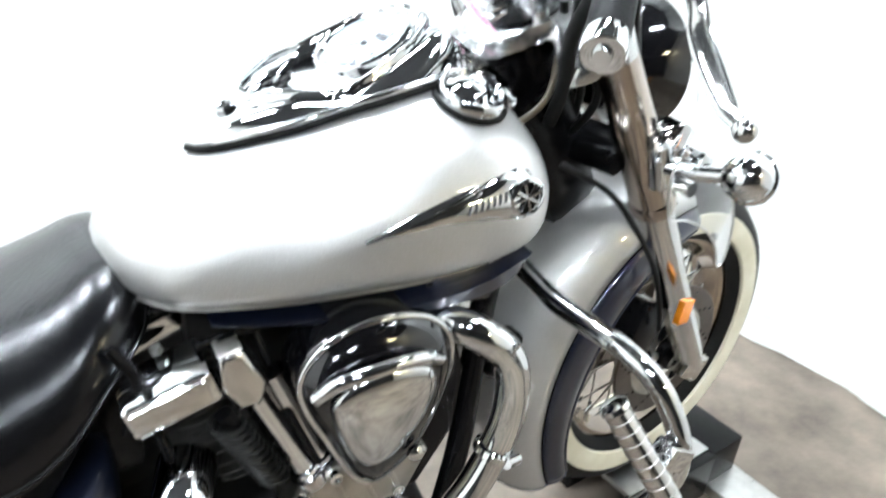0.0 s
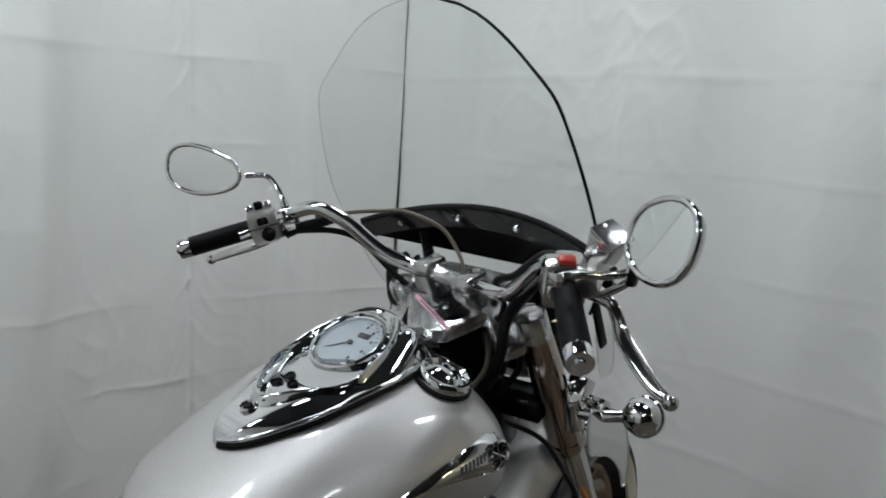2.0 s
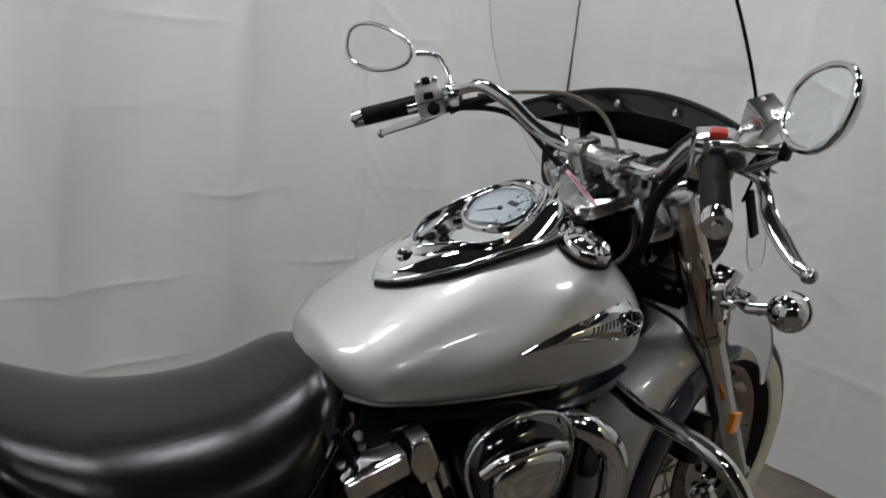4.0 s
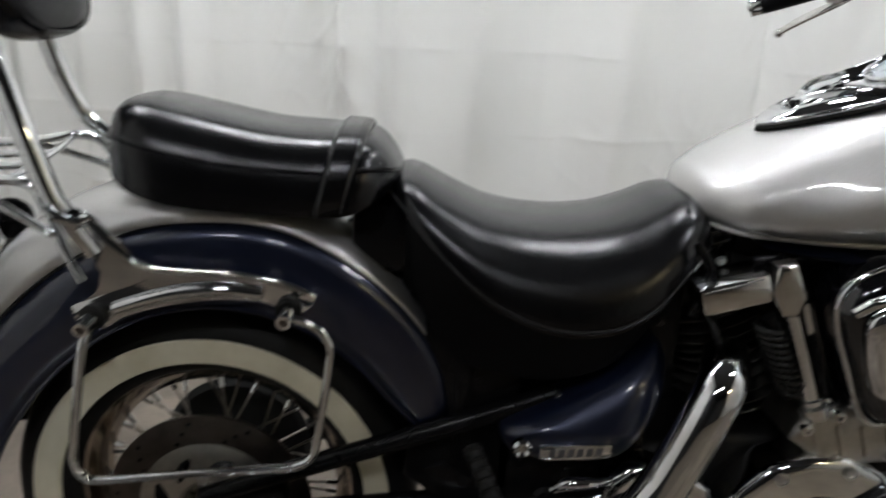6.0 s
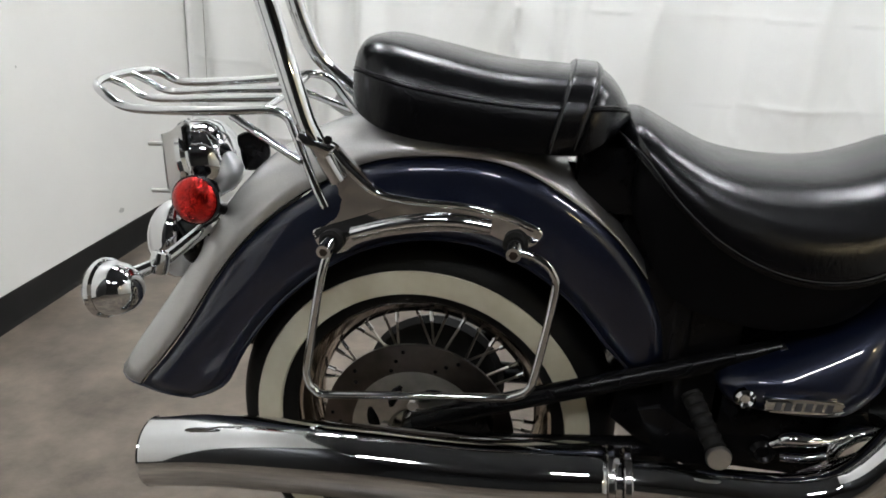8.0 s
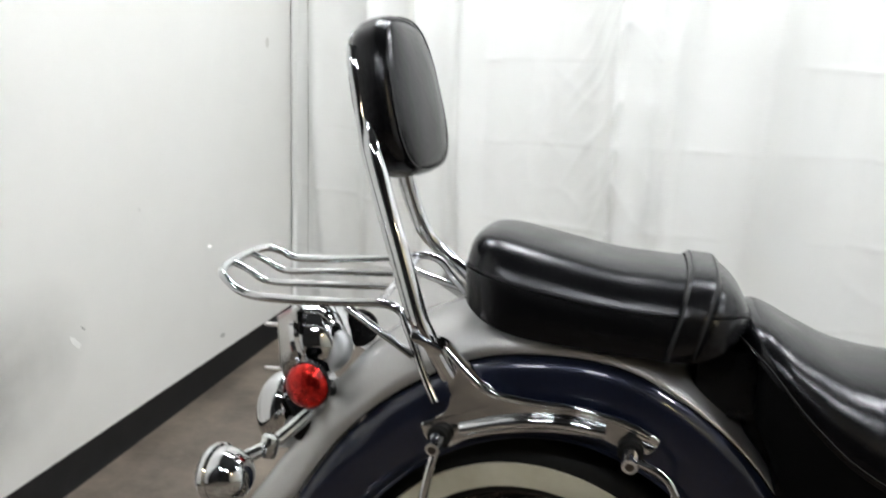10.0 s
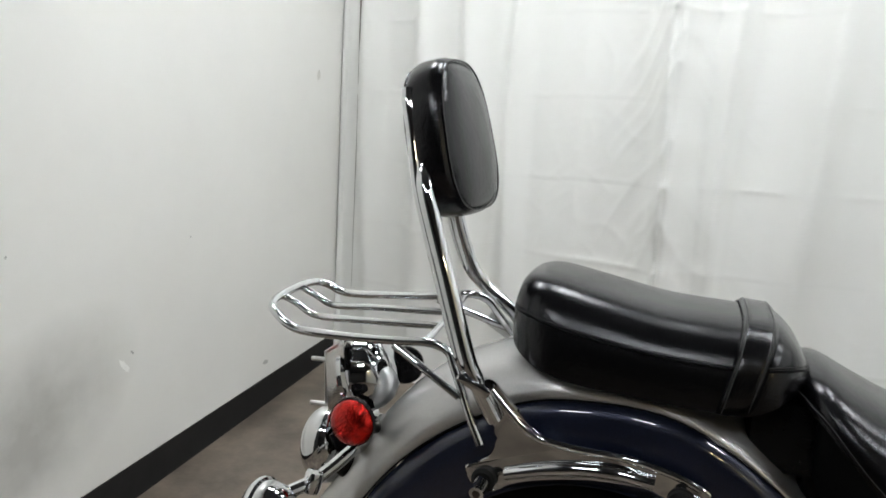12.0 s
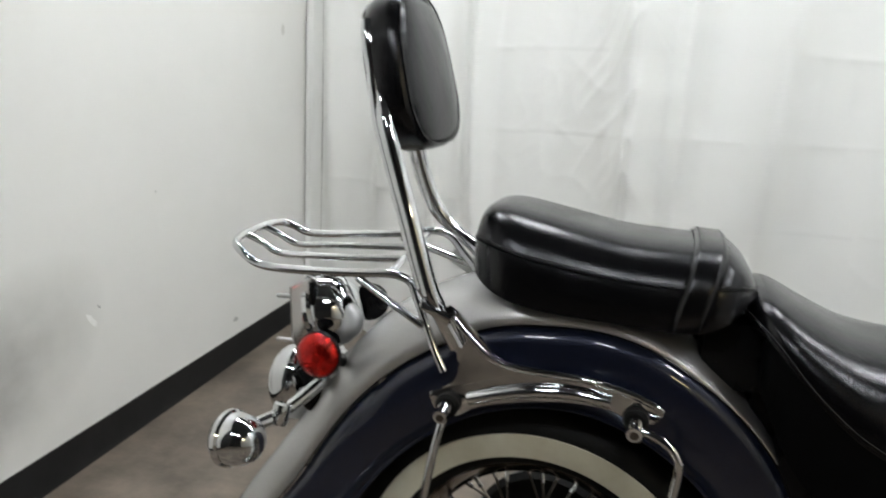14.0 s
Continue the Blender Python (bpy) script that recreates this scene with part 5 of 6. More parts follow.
part("cam_cover", prism([(0.84, 0.53), (0.86, 0.575), (0.93, 0.585), (1.0, 0.60), (1.03, 0.56), (1.0, 0.50), (0.90, 0.49)], -0.165, -0.06, 0.014, 3), CARRIER, eng, "grey cam cover")
for x, z in ((0.86, 0.55), (0.90, 0.572), (0.955, 0.58), (1.005, 0.575), (0.985, 0.515), (0.91, 0.505)):
    part("cover_bolt", lathe([(0.0085, -0.004), (0.0085, 0.006), (0.004, 0.007), (0.004, 0.004), (0, 0.004)], (x, -0.1645, z), (0, -1, 0), 12), CHROME, eng)
for k in range(4):
    part("cover_rib", box((0.875 + 0.035 * k, -0.166, 0.535), (0.006, 0.006, 0.050), 0.002, Euler((0, -0.35, 0)).to_matrix()), CARRIER, eng)


def cylinder(base, top, n):
    base, top = Vector(base), Vector(top)
    ax = (top - base).normalized()
    part("barrel", sweep([base, base.lerp(top, 0.82)], 0.062, 24), ENGINE, eng, "black finned barrel")
    for k in range(n):
        c = base.lerp(top, 0.18 + 0.62 * k / (n - 1))
        rr = 0.090 + 0.006 * math.sin(k)
        part("fin", lathe([(0.058, -0.0016), (rr, -0.0014), (rr + 0.0015, 0), (rr, 0.0014), (0.058, 0.0016)], c, ax, 28), FIN, eng)
    m = ax.to_track_quat("Z", "Y").to_matrix()
    part("head", box(base.lerp(top, 0.86), (0.13, 0.17, 0.05), 0.012, m), ENGINE, eng)
    h = part("rocker_cover", box(base.lerp(top, 1.0) + V(0, -0.01, 0), (0.105, 0.205, 0.044), 0.010, m), CHROME, eng, "chrome rocker cover")
    part("cover_rib", box(base.lerp(top, 1.0) + ax * 0.024 + V(0, -0.01, 0), (0.055, 0.20, 0.012), 0.005, m), CHROME, h)
    for sx in (-0.04, 0.04):
        q = base.lerp(top, 1.0) + m @ V(sx, 0, 0.02) + V(0, -0.095, 0)
        part("bolt", lathe([(0.007, 0), (0.007, 0.008), (0, 0.0085)], q, ax, 6), STEEL, h)


cylinder((0.86, YC, 0.47), (0.735, YC, 0.748), 11)
cylinder((0.92, YC, 0.47), (1.045, YC, 0.745), 11)
part("rocker_box", box((0.728, -0.135, 0.742), (0.092, 0.07, 0.040), 0.007, Euler((0, -0.30, 0)).to_matrix()), CHROME, eng, "square chrome rocker box")
part("rocker_box_lid", box((0.726, -0.170, 0.742), (0.078, 0.006, 0.030), 0.003, Euler((0, -0.30, 0)).to_matrix()), POLISHED, eng)
part("spark_cover", prism([(0.775, 0.785), (0.80, 0.79), (0.825, 0.745), (0.815, 0.715), (0.79, 0.715), (0.775, 0.745)], -0.17, -0.12, 0.008, 3), POLISHED, eng)
for a, b in (((0.806, -0.150, 0.73), (0.876, -0.150, 0.565)), ((0.835, -0.135, 0.73), (0.895, -0.140, 0.565)), ((0.985, -0.14, 0.735), (0.93, -0.145, 0.57))):
    pr = part("pushrod_tube", rod(a, b, 0.0155, 18), CHROME, eng, "chrome pushrod tube")
    a, b = Vector(a), Vector(b)
    part("tube_collar", sweep([b.lerp(a, 0.0), b.lerp(a, 0.10)], 0.021, 18), POLISHED, pr)
    part("tube_collar", sweep([b.lerp(a, 0.14), b.lerp(a, 0.17)], 0.0185, 18), CHROME, pr)
# coil spring beside the rear barrel
coil = [V(0.775 + 0.017 * math.cos(k * 0.7) + 0.0005 * k, -0.165 + 0.017 * math.sin(k * 0.7), 0.705 - 0.0010 * k) for k in range(100)]
part("spring", sweep(coil, 0.0032, 6), ENGINE, eng, "worn coil spring")
part("spring_rod", rod((0.775, -0.165, 0.715), (0.826, -0.165, 0.60), 0.010, 12), BLACKM, eng)
for pts, r in (([(0.70, -0.12, 0.72), (0.72, -0.16, 0.66), (0.70, -0.15, 0.58)], 0.006), ([(0.76, -0.13, 0.78), (0.84, -0.12, 0.785), (0.90, -0.12, 0.78)], 0.007), ([(0.83, -0.1, 0.76), (0.85, -0.15, 0.68), (0.88, -0.16, 0.60)], 0.005),
               ([(0.68, -0.13, 0.80), (0.70, -0.14, 0.76), (0.685, -0.14, 0.70)], 0.007), ([(1.02, -0.14, 0.80), (1.06, -0.16, 0.79), (1.10, -0.15, 0.78)], 0.008)):
    part("hose", tube(pts, r, 10), BLACKM, eng)

# black filler added for the dark space between air cleaner and front header
part("front_plate", prism([(0.99, 0.735), (1.075, 0.73), (1.10, 0.64), (1.09, 0.54), (1.04, 0.46), (0.98, 0.45)], -0.12, -0.06, 0.008), BLACKM, eng)

# air cleaner
air = group("air_cleaner", "chrome heart-shaped air cleaner cover")
ac = [(0.838, 0.748), (0.856, 0.782), (0.896, 0.804), (0.945, 0.808), (0.988, 0.796), (1.014, 0.768), (1.020, 0.728), (1.006, 0.674), (0.978, 0.616), (0.944, 0.586), (0.920, 0.580), (0.896, 0.602), (0.868, 0.662), (0.846, 0.710)]
ac = [(x + 0.012, z - 0.004) for x, z in ac]
part("backing", prism(ac, -0.185, -0.12, 0.012, 3, steps=3), GLOSS, air)
part("rim", tube([(x, -0.190, z) for x, z in ac], 0.0042, 12, 4, True), CHROME, air)


def inset(poly, k):
    cx = sum(p[0] for p in poly) / len(poly)
    cz = sum(p[1] for p in poly) / len(poly)
    return [(cx + (x - cx) * k, cz + (z - cz) * k) for x, z in poly]


def dome(poly, y, depth, shrink=(1.0, 0.93, 0.80, 0.6, 0.35, 0.1), lift=(0.0, 0.45, 0.75, 0.92, 0.99, 1.0), nod=0.0):
    mid = sum(z for _, z in poly) / len(poly)
    pts = [(p.x, p.z) for p in smooth_path([(x, 0, z) for x, z in poly], 4, True)]
    rows = []
    for k, l in zip(shrink, lift):
        rows.append([V(x, y - depth * l - nod * (z - mid), z) for x, z in inset(pts, k)])
    return loft(rows, True)


# gloss black stands in for chrome that mirrors the dark tank underside
part("cover", dome(ac, -0.190, 0.030), GLOSS, air, "domed housing, gloss black for the dark reflection in its chrome", 60)
inner = [(0.862, 0.735), (0.876, 0.757), (0.906, 0.769), (0.945, 0.770), (0.974, 0.758), (0.985, 0.730), (0.978, 0.690), (0.960, 0.650), (0.938, 0.622), (0.917, 0.614), (0.899, 0.628), (0.880, 0.662), (0.866, 0.702)]
inner = [(x + 0.012, z - 0.004) for x, z in inner]
part("face_plate", dome(inner, -0.212, 0.020, (1.0, 0.985, 0.95, 0.88, 0.78, 0.65, 0.5, 0.35, 0.2, 0.05), (0.0, 0.30, 0.46, 0.62, 0.75, 0.85, 0.92, 0.965, 0.99, 1.0), 0.14), CHROME, air, "large smooth chrome face", 60)
part("lip", tube([(0.858, -0.216, 0.744), (0.880, -0.226, 0.764), (0.924, -0.232, 0.774), (0.970, -0.230, 0.773), (1.000, -0.218, 0.756)], 0.008, 12), CHROME, air, "bright chrome upper lip")
part("bolt", lathe([(0.011, 0), (0.011, 0.006), (0.007, 0.010), (0, 0.011)], (0.976, -0.220, 0.632), (0, -1, 0), 18), CHROME, air)

# exhaust
ex = group("exhaust", "long chrome exhaust system along the near side")
path = smooth_path([(-0.380, -0.215, 0.310), (-0.27, -0.215, 0.329), (-0.06, -0.215, 0.345), (0.12, -0.215, 0.353), (0.27, -0.215, 0.370), (0.30, -0.215, 0.374)], 8)
part("muffler", sweep(path, [0.052 + 0.002 * min(1, k / 14) - (0.010 * max(0, (k - 28) / 12)) for k in range(len(path))], 32, cap=False), CHROME, ex, "chrome muffler")
part("muffler_inner", sweep([path[0] + V(0.001, 0, 0), path[0] + V(0.09, 0, 0.014)], 0.047, 28, cap=False), BLACKM, ex)
part("muffler_lip", lathe([(0.0515, 0.0), (0.053, -0.003), (0.0485, -0.004), (0.0475, 0.004)], path[0], (1, 0, 0.16), 32), CHROME, ex)
for x, z in ((0.30, 0.374), (0.322, 0.375)):
    part("clamp", lathe([(0.046, -0.006), (0.048, -0.004), (0.048, 0.004), (0.046, 0.006)], (x, -0.215, z), (1, 0, 0.1), 28), POLISHED, ex, "steel band clamp")
part("rear_header", tube([(0.28, -0.215, 0.372), (0.36, -0.215, 0.377), (0.45, -0.215, 0.380), (0.54, -0.215, 0.388), (0.605, -0.215, 0.415), (0.650, -0.215, 0.475), (0.680, -0.215, 0.548), (0.700, -0.212, 0.600), (0.718, -0.195, 0.632), (0.738, -0.145, 0.645)], 0.032, 24, 8), CHROME, ex, "curved chrome header pipe")
part("front_header", tube([(1.015, -0.09, 0.735), (1.035, -0.16, 0.762), (1.07, -0.195, 0.752), (1.108, -0.2, 0.712), (1.122, -0.2, 0.65), (1.112, -0.2, 0.585), (1.07, -0.2, 0.50), (0.98, -0.2, 0.41), (0.85, -0.2, 0.35), (0.65, -0.2, 0.315), (0.4, -0.2, 0.31), (0.2, -0.215, 0.32)], 0.0225, 24, 8), CHROME, ex, "curved chrome header pipe")
part("clamp", lathe([(0.024, -0.008), (0.028, -0.005), (0.028, 0.005), (0.024, 0.008)], (1.105, -0.2, 0.565), (-0.4, 0, -0.9), 24), CHROME, ex)
part("clamp_bolt", rod((1.106, -0.228, 0.566), (1.130, -0.218, 0.556), 0.0085, 12), CHROME, ex)
part("heat_shield_bolt", rod((0.30, -0.25, 0.43), (0.302, -0.23, 0.40), 0.004, 8), STEEL, ex)

# engine guard and highway peg
gd = group("engine_guard", "bent chrome engine guard bar with highway peg")
GUARD_BAR = [(1.165, -0.005, 0.785), (1.200, -0.045, 0.760), (1.213, -0.100, 0.742), (1.218, -0.150, 0.733), (1.230, -0.205, 0.728), (1.241, -0.262, 0.723), (1.254, -0.302, 0.704), (1.268, -0.328, 0.667), (1.275, -0.345, 0.625), (1.272, -0.345, 0.57), (1.255, -0.30, 0.48), (1.22, -0.18, 0.36), (1.15, -0.08, 0.27)]
part("bar", tube(GUARD_BAR, 0.0145, 20, 8), CHROME, gd)
part("bar", tube([(x, 2 * YC - y, z) for x, y, z in GUARD_BAR], 0.0145, 20, 8), CHROME, gd)
part("bar_mount", box((1.06, -0.13, 0.815), (0.075, 0.05, 0.028), 0.006, Euler((0, 0.1, 0)).to_matrix()), POLISHED, gd)
part("end_clamp", box((1.262, -0.345, 0.622), (0.046, 0.034, 0.034), 0.008, Euler((0, 0.5, 0)).to_matrix()), CHROME, gd)
PEG_A, PEG_B = V(1.186, -0.314, 0.692), V(1.236, -0.378, 0.588)
hp = part("highway_peg", rod(PEG_A, PEG_B, 0.0165, 24), POLISHED, gd, "ribbed polished highway peg")
for k in range(8):
    c = PEG_A.lerp(PEG_B, (k + 0.7) / 8.5)
    part("peg_rib", lathe([(0.0162, -0.0012), (0.0169, 0), (0.0162, 0.0012)], c, PEG_B - PEG_A, 24), STEEL, hp)
part("peg_end", lathe([(0.0165, 0.0), (0.019, -0.003), (0.018, -0.009), (0.010, -0.013), (0.0, -0.014)], PEG_A, PEG_B - PEG_A, 24), CHROME, hp)
part("horn", lathe([(0.0, 0.02), (0.038, 0.015), (0.042, 0.0), (0.03, -0.02), (0.0, -0.03)], (1.20, -0.06, 0.60), (0.3, -0.9, 0.1), 28), BLACKM, gd)

# ---- front end, turned a little to the far side ----
TURN = radians(7.0)
EL = V(-math.sin(TURN), math.cos(TURN), 0)
FW = V(math.cos(TURN), math.sin(TURN), 0)
PIV = V(1.205, YC + 0.015, 0)


def front(f, l, z):
    """A place by its distance ahead of and to the far side of the steering pivot."""
    return PIV + FW * f + EL * l + V(0, 0, z)


AXLE = V(1.605, 0.055, 0.455)
wheel("front_wheel", AXLE, EL, 0.318, 0.066, 0.135, (-1, 1))
fender("front_fender", AXLE, FW, 104, 204,
       [(104, 0.400), (110, 0.405), (130, 0.425), (150, 0.43), (175, 0.415), (204, 0.40)],
       [(104, 0.340), (110, 0.343), (130, 0.350), (150, 0.350), (175, 0.345), (204, 0.340)],
       [(104, 0.300), (110, 0.297), (130, 0.288), (150, 0.284), (175, 0.290), (204, 0.302)], 0.112, "deep two-tone front fender in silver and navy", 1.0, 2.0)

fork = group("front_fork", "chrome-covered telescopic front fork")
for s in (-1, 1):
    top = V(1.250, YC + 0.008, 1.078) + EL * (s * 0.138)
    low = V(1.402, YC + 0.018, 0.822) + EL * (s * 0.134)
    ax = AXLE + EL * (s * 0.128) + V(-0.012, 0, 0.03)
    part("upper_cover", sweep([top, top.lerp(low, 0.3), top.lerp(low, 0.7), low], [0.0262, 0.029, 0.0312, 0.032], 32), TINTCHROME, fork, "chrome fork shroud with the brown floor reflection in its colour")
    part("cap_nut", lathe([(0.0264, -0.045), (0.0275, -0.042), (0.0275, -0.002), (0.0255, 0.004), (0.0215, 0.006), (0.020, 0.003), (0.0, 0.004)], top, (top - low), 32), CASTING, fork)
    part("cap_hex", lathe([(0.0145, 0.002), (0.0145, 0.008), (0.0, 0.009)], top, (top - low), 6), CASTING, fork)
    part("collar", lathe([(0.0322, -0.012), (0.0345, -0.008), (0.0345, 0.008), (0.0322, 0.012)], low, (top - low), 28), TINTCHROME, fork)
    dn = (ax - low).normalized()
    part("lower_leg", sweep([low, low.lerp(ax, 0.3), low.lerp(ax, 0.31), ax - dn * 0.02, ax + dn * 0.03], [0.0285, 0.028, 0.027, 0.026, 0.022], 24), POLISHED, fork, "polished fork slider")
    part("axle_clamp", box(ax + V(0.006, 0, -0.02), (0.05, 0.04, 0.055), 0.01, Euler((0, 0.5, 0)).to_matrix()), POLISHED, fork)
    if s < 0:
        part("reflector", box(V(1.470, 0.043, 0.642) + EL * (s * 0.175), (0.027, 0.012, 0.042), 0.003, Euler((0, 0.12, TURN)).to_matrix()), AMBER, fork, "amber side reflector")
    part("caliper", box(low.lerp(ax, 0.62) + V(-0.075, 0, -0.03) + EL * (-s * 0.01), (0.07, 0.06, 0.10), 0.014, Euler((0, 0.4, TURN)).to_matrix()), BLACKM, fork, "black brake caliper")
    part("wing_bolt", lathe([(0.012, -0.02), (0.012, 0.01), (0.0, 0.012)], low + FW * 0.045 + EL * (s * 0.01) + V(0, 0, 0.02), EL, 16), CHROME, fork)
part("brake_hose", tube([(1.235, -0.09, 0.905), (1.293, -0.12, 0.872), (1.344, -0.12, 0.822), (1.41, -0.12, 0.738), (1.444, -0.12, 0.661), (1.47, -0.11, 0.60)], 0.0042, 10), RUBBER, fork, "black brake hose")
half = [(-0.042, 0.0), (-0.038, 0.030), (-0.018, 0.055), (0.010, 0.070), (0.024, 0.086), (0.018, 0.104), (0.020, 0.128), (0.042, 0.148), (0.078, 0.150), (0.098, 0.128), (0.104, 0.07), (0.106, 0.0)]
ring = [(f, -l) for f, l in half[::-1]] + half[1:-1]
bm = prism(ring, -0.024, 0.0, 0.004, 2, steps=3)
for v in bm.verts:
    f, d, l = v.co
    q = min(1.0, max(0.0, (abs(l) - 0.082) / 0.034))
    v.co = front(f, l, 1.038 + 0.57 * (f + 0.042) + d - 0.050 * q * q * (3 - 2 * q))
part("top_clamp", bm, CASTING, fork, "polished top clamp plate")
part("stem_nut", lathe([(0.020, 0.0), (0.020, 0.016), (0.012, 0.018), (0.012, 0.022), (0.0, 0.023)], front(-0.004, -0.008, 1.058), (-0.45, 0, 0.89), 6), CHROME, fork)
part("lower_clamp", sweep([front(0.13, -0.14, 0.90), front(0.11, 0, 0.90), front(0.13, 0.14, 0.90)], 0.035, 16, oval=0.6), BLACKM, fork)
# black box added in place of the shaded space round the headstock
part("headstock_cover", box((1.285, 0.045, 0.885), (0.10, 0.13, 0.22), 0.02, Euler((0, -0.50, TURN)).to_matrix()), BLACKM, fork, "black filler box added for the dark space behind the fork")
part("headlamp_bracket", box(front(0.16, 0, 0.99), (0.04, 0.16, 0.10), 0.01, Euler((0, 0, TURN)).to_matrix()), BLACKM, fork)
hl = group("headlamp", "gloss black headlamp bucket")
part("bucket", lathe([(0.0, -0.09), (0.05, -0.085), (0.085, -0.05), (0.10, 0.0), (0.105, 0.02)], front(0.27, 0, 0.98), FW, 40), GLOSS, hl)
part("lens", lathe([(0.103, 0.02), (0.07, 0.04), (0.0, 0.05)], front(0.27, 0, 0.98), FW, 40), LENS, hl)

bar = group("handlebar", "wide chrome pullback handlebar with controls")
half_bar = [(0.004, 0.0, 1.123), (0.004, 0.035, 1.124), (-0.003, 0.076, 1.127), (-0.029, 0.120, 1.149), (-0.057, 0.172, 1.189), (-0.078, 0.228, 1.209), (-0.096, 0.278, 1.194), (-0.128, 0.312, 1.170), (-0.165, 0.335, 1.152)]
near_bar = [(0.004, 0.0, 1.120), (0.004, 0.06, 1.115), (0.0, 0.095, 1.115), (-0.013, 0.135, 1.119), (-0.023, 0.163, 1.132), (-0.047, 0.202, 1.161), (-0.069, 0.234, 1.186), (-0.088, 0.260, 1.197), (-0.110, 0.288, 1.190), (-0.136, 0.312, 1.176)]
full = [front(f, -l, z) for f, l, z in near_bar[::-1]] + [front(f, l, z) for f, l, z in half_bar[1:]]
part("bar", tube(full, 0.0128, 18, 8), CHROME, bar)


def tapered(c, top, low, high, bevel, rot):
    """A bevelled block whose foot is smaller than its top."""
    bm = box((0, 0, 0), (top[0], top[1], high), bevel)
    for v in bm.verts:
        k = 0.5 - v.co.z / high
        v.co.x *= 1 - (1 - low[0] / top[0]) * k
        v.co.y *= 1 - (1 - low[1] / top[1]) * k
    bmesh.ops.transform(bm, matrix=Matrix.Translation(Vector(c)) @ rot.to_4x4(), verts=bm.verts)
    return bm


lean = Euler((0, -0.22, TURN)).to_matrix()
for l, z in ((-0.057, 1.114), (0.030, 1.124)):
    c = front(0.004, l, z)
    rs = part("riser", sweep([front(0.034, l, 1.046), front(0.026, l, z - 0.050), front(0.012, l, z - 0.022)], [0.0145, 0.0140, 0.0150], 24), CASTING, bar, "polished riser post")
    part("riser_foot", lathe([(0.0140, -0.002), (0.0168, -0.0015), (0.0168, 0.0015), (0.0140, 0.002)], front(0.029, l, 1.080), (-0.5, 0, 0.87), 24), RUBBER, rs, "black rubber ring")
    part("riser_head", tapered(c + lean @ V(0, 0, -0.0175), (0.060, 0.038), (0.036, 0.031), 0.034, 0.007, lean), CASTING, rs)
    cp = part("riser_cap", tapered(c + lean @ V(0, 0, 0.0105), (0.050, 0.033), (0.060, 0.037), 0.020, 0.006, lean), CASTING, bar, "rounded polished riser cap")
    for q in (-0.0185, 0.0185):
        part("cap_bolt", lathe([(0.0066, -0.001), (0.0066, 0.0015), (0.0035, 0.002), (0.003, -0.002), (0, -0.002)], c + lean @ V(q, 0, 0.0205), lean @ V(0, 0, 1), 14), STEEL, cp)
part("riser_bridge", sweep([front(0.004, l, 1.120 + 0.11 * l) for l in (-0.046, -0.036, -0.024, -0.014, -0.004, 0.009, 0.018)], [0.0175, 0.0155, 0.0142, 0.0140, 0.0142, 0.0155, 0.0175], 24), CASTING, bar, "smooth polished bridge")
part("cable_sleeve", tube([front(-0.075, -0.262, 1.196), front(-0.050, -0.223, 1.170), front(-0.028, -0.193, 1.141), front(-0.004, -0.158, 1.108), front(0.004, -0.136, 1.078), front(0.006, -0.128, 1.050), front(0.02, -0.115, 1.0), front(0.04, -0.08, 0.94)], 0.0095, 12), RUBBER, bar, "black sleeved control cable")
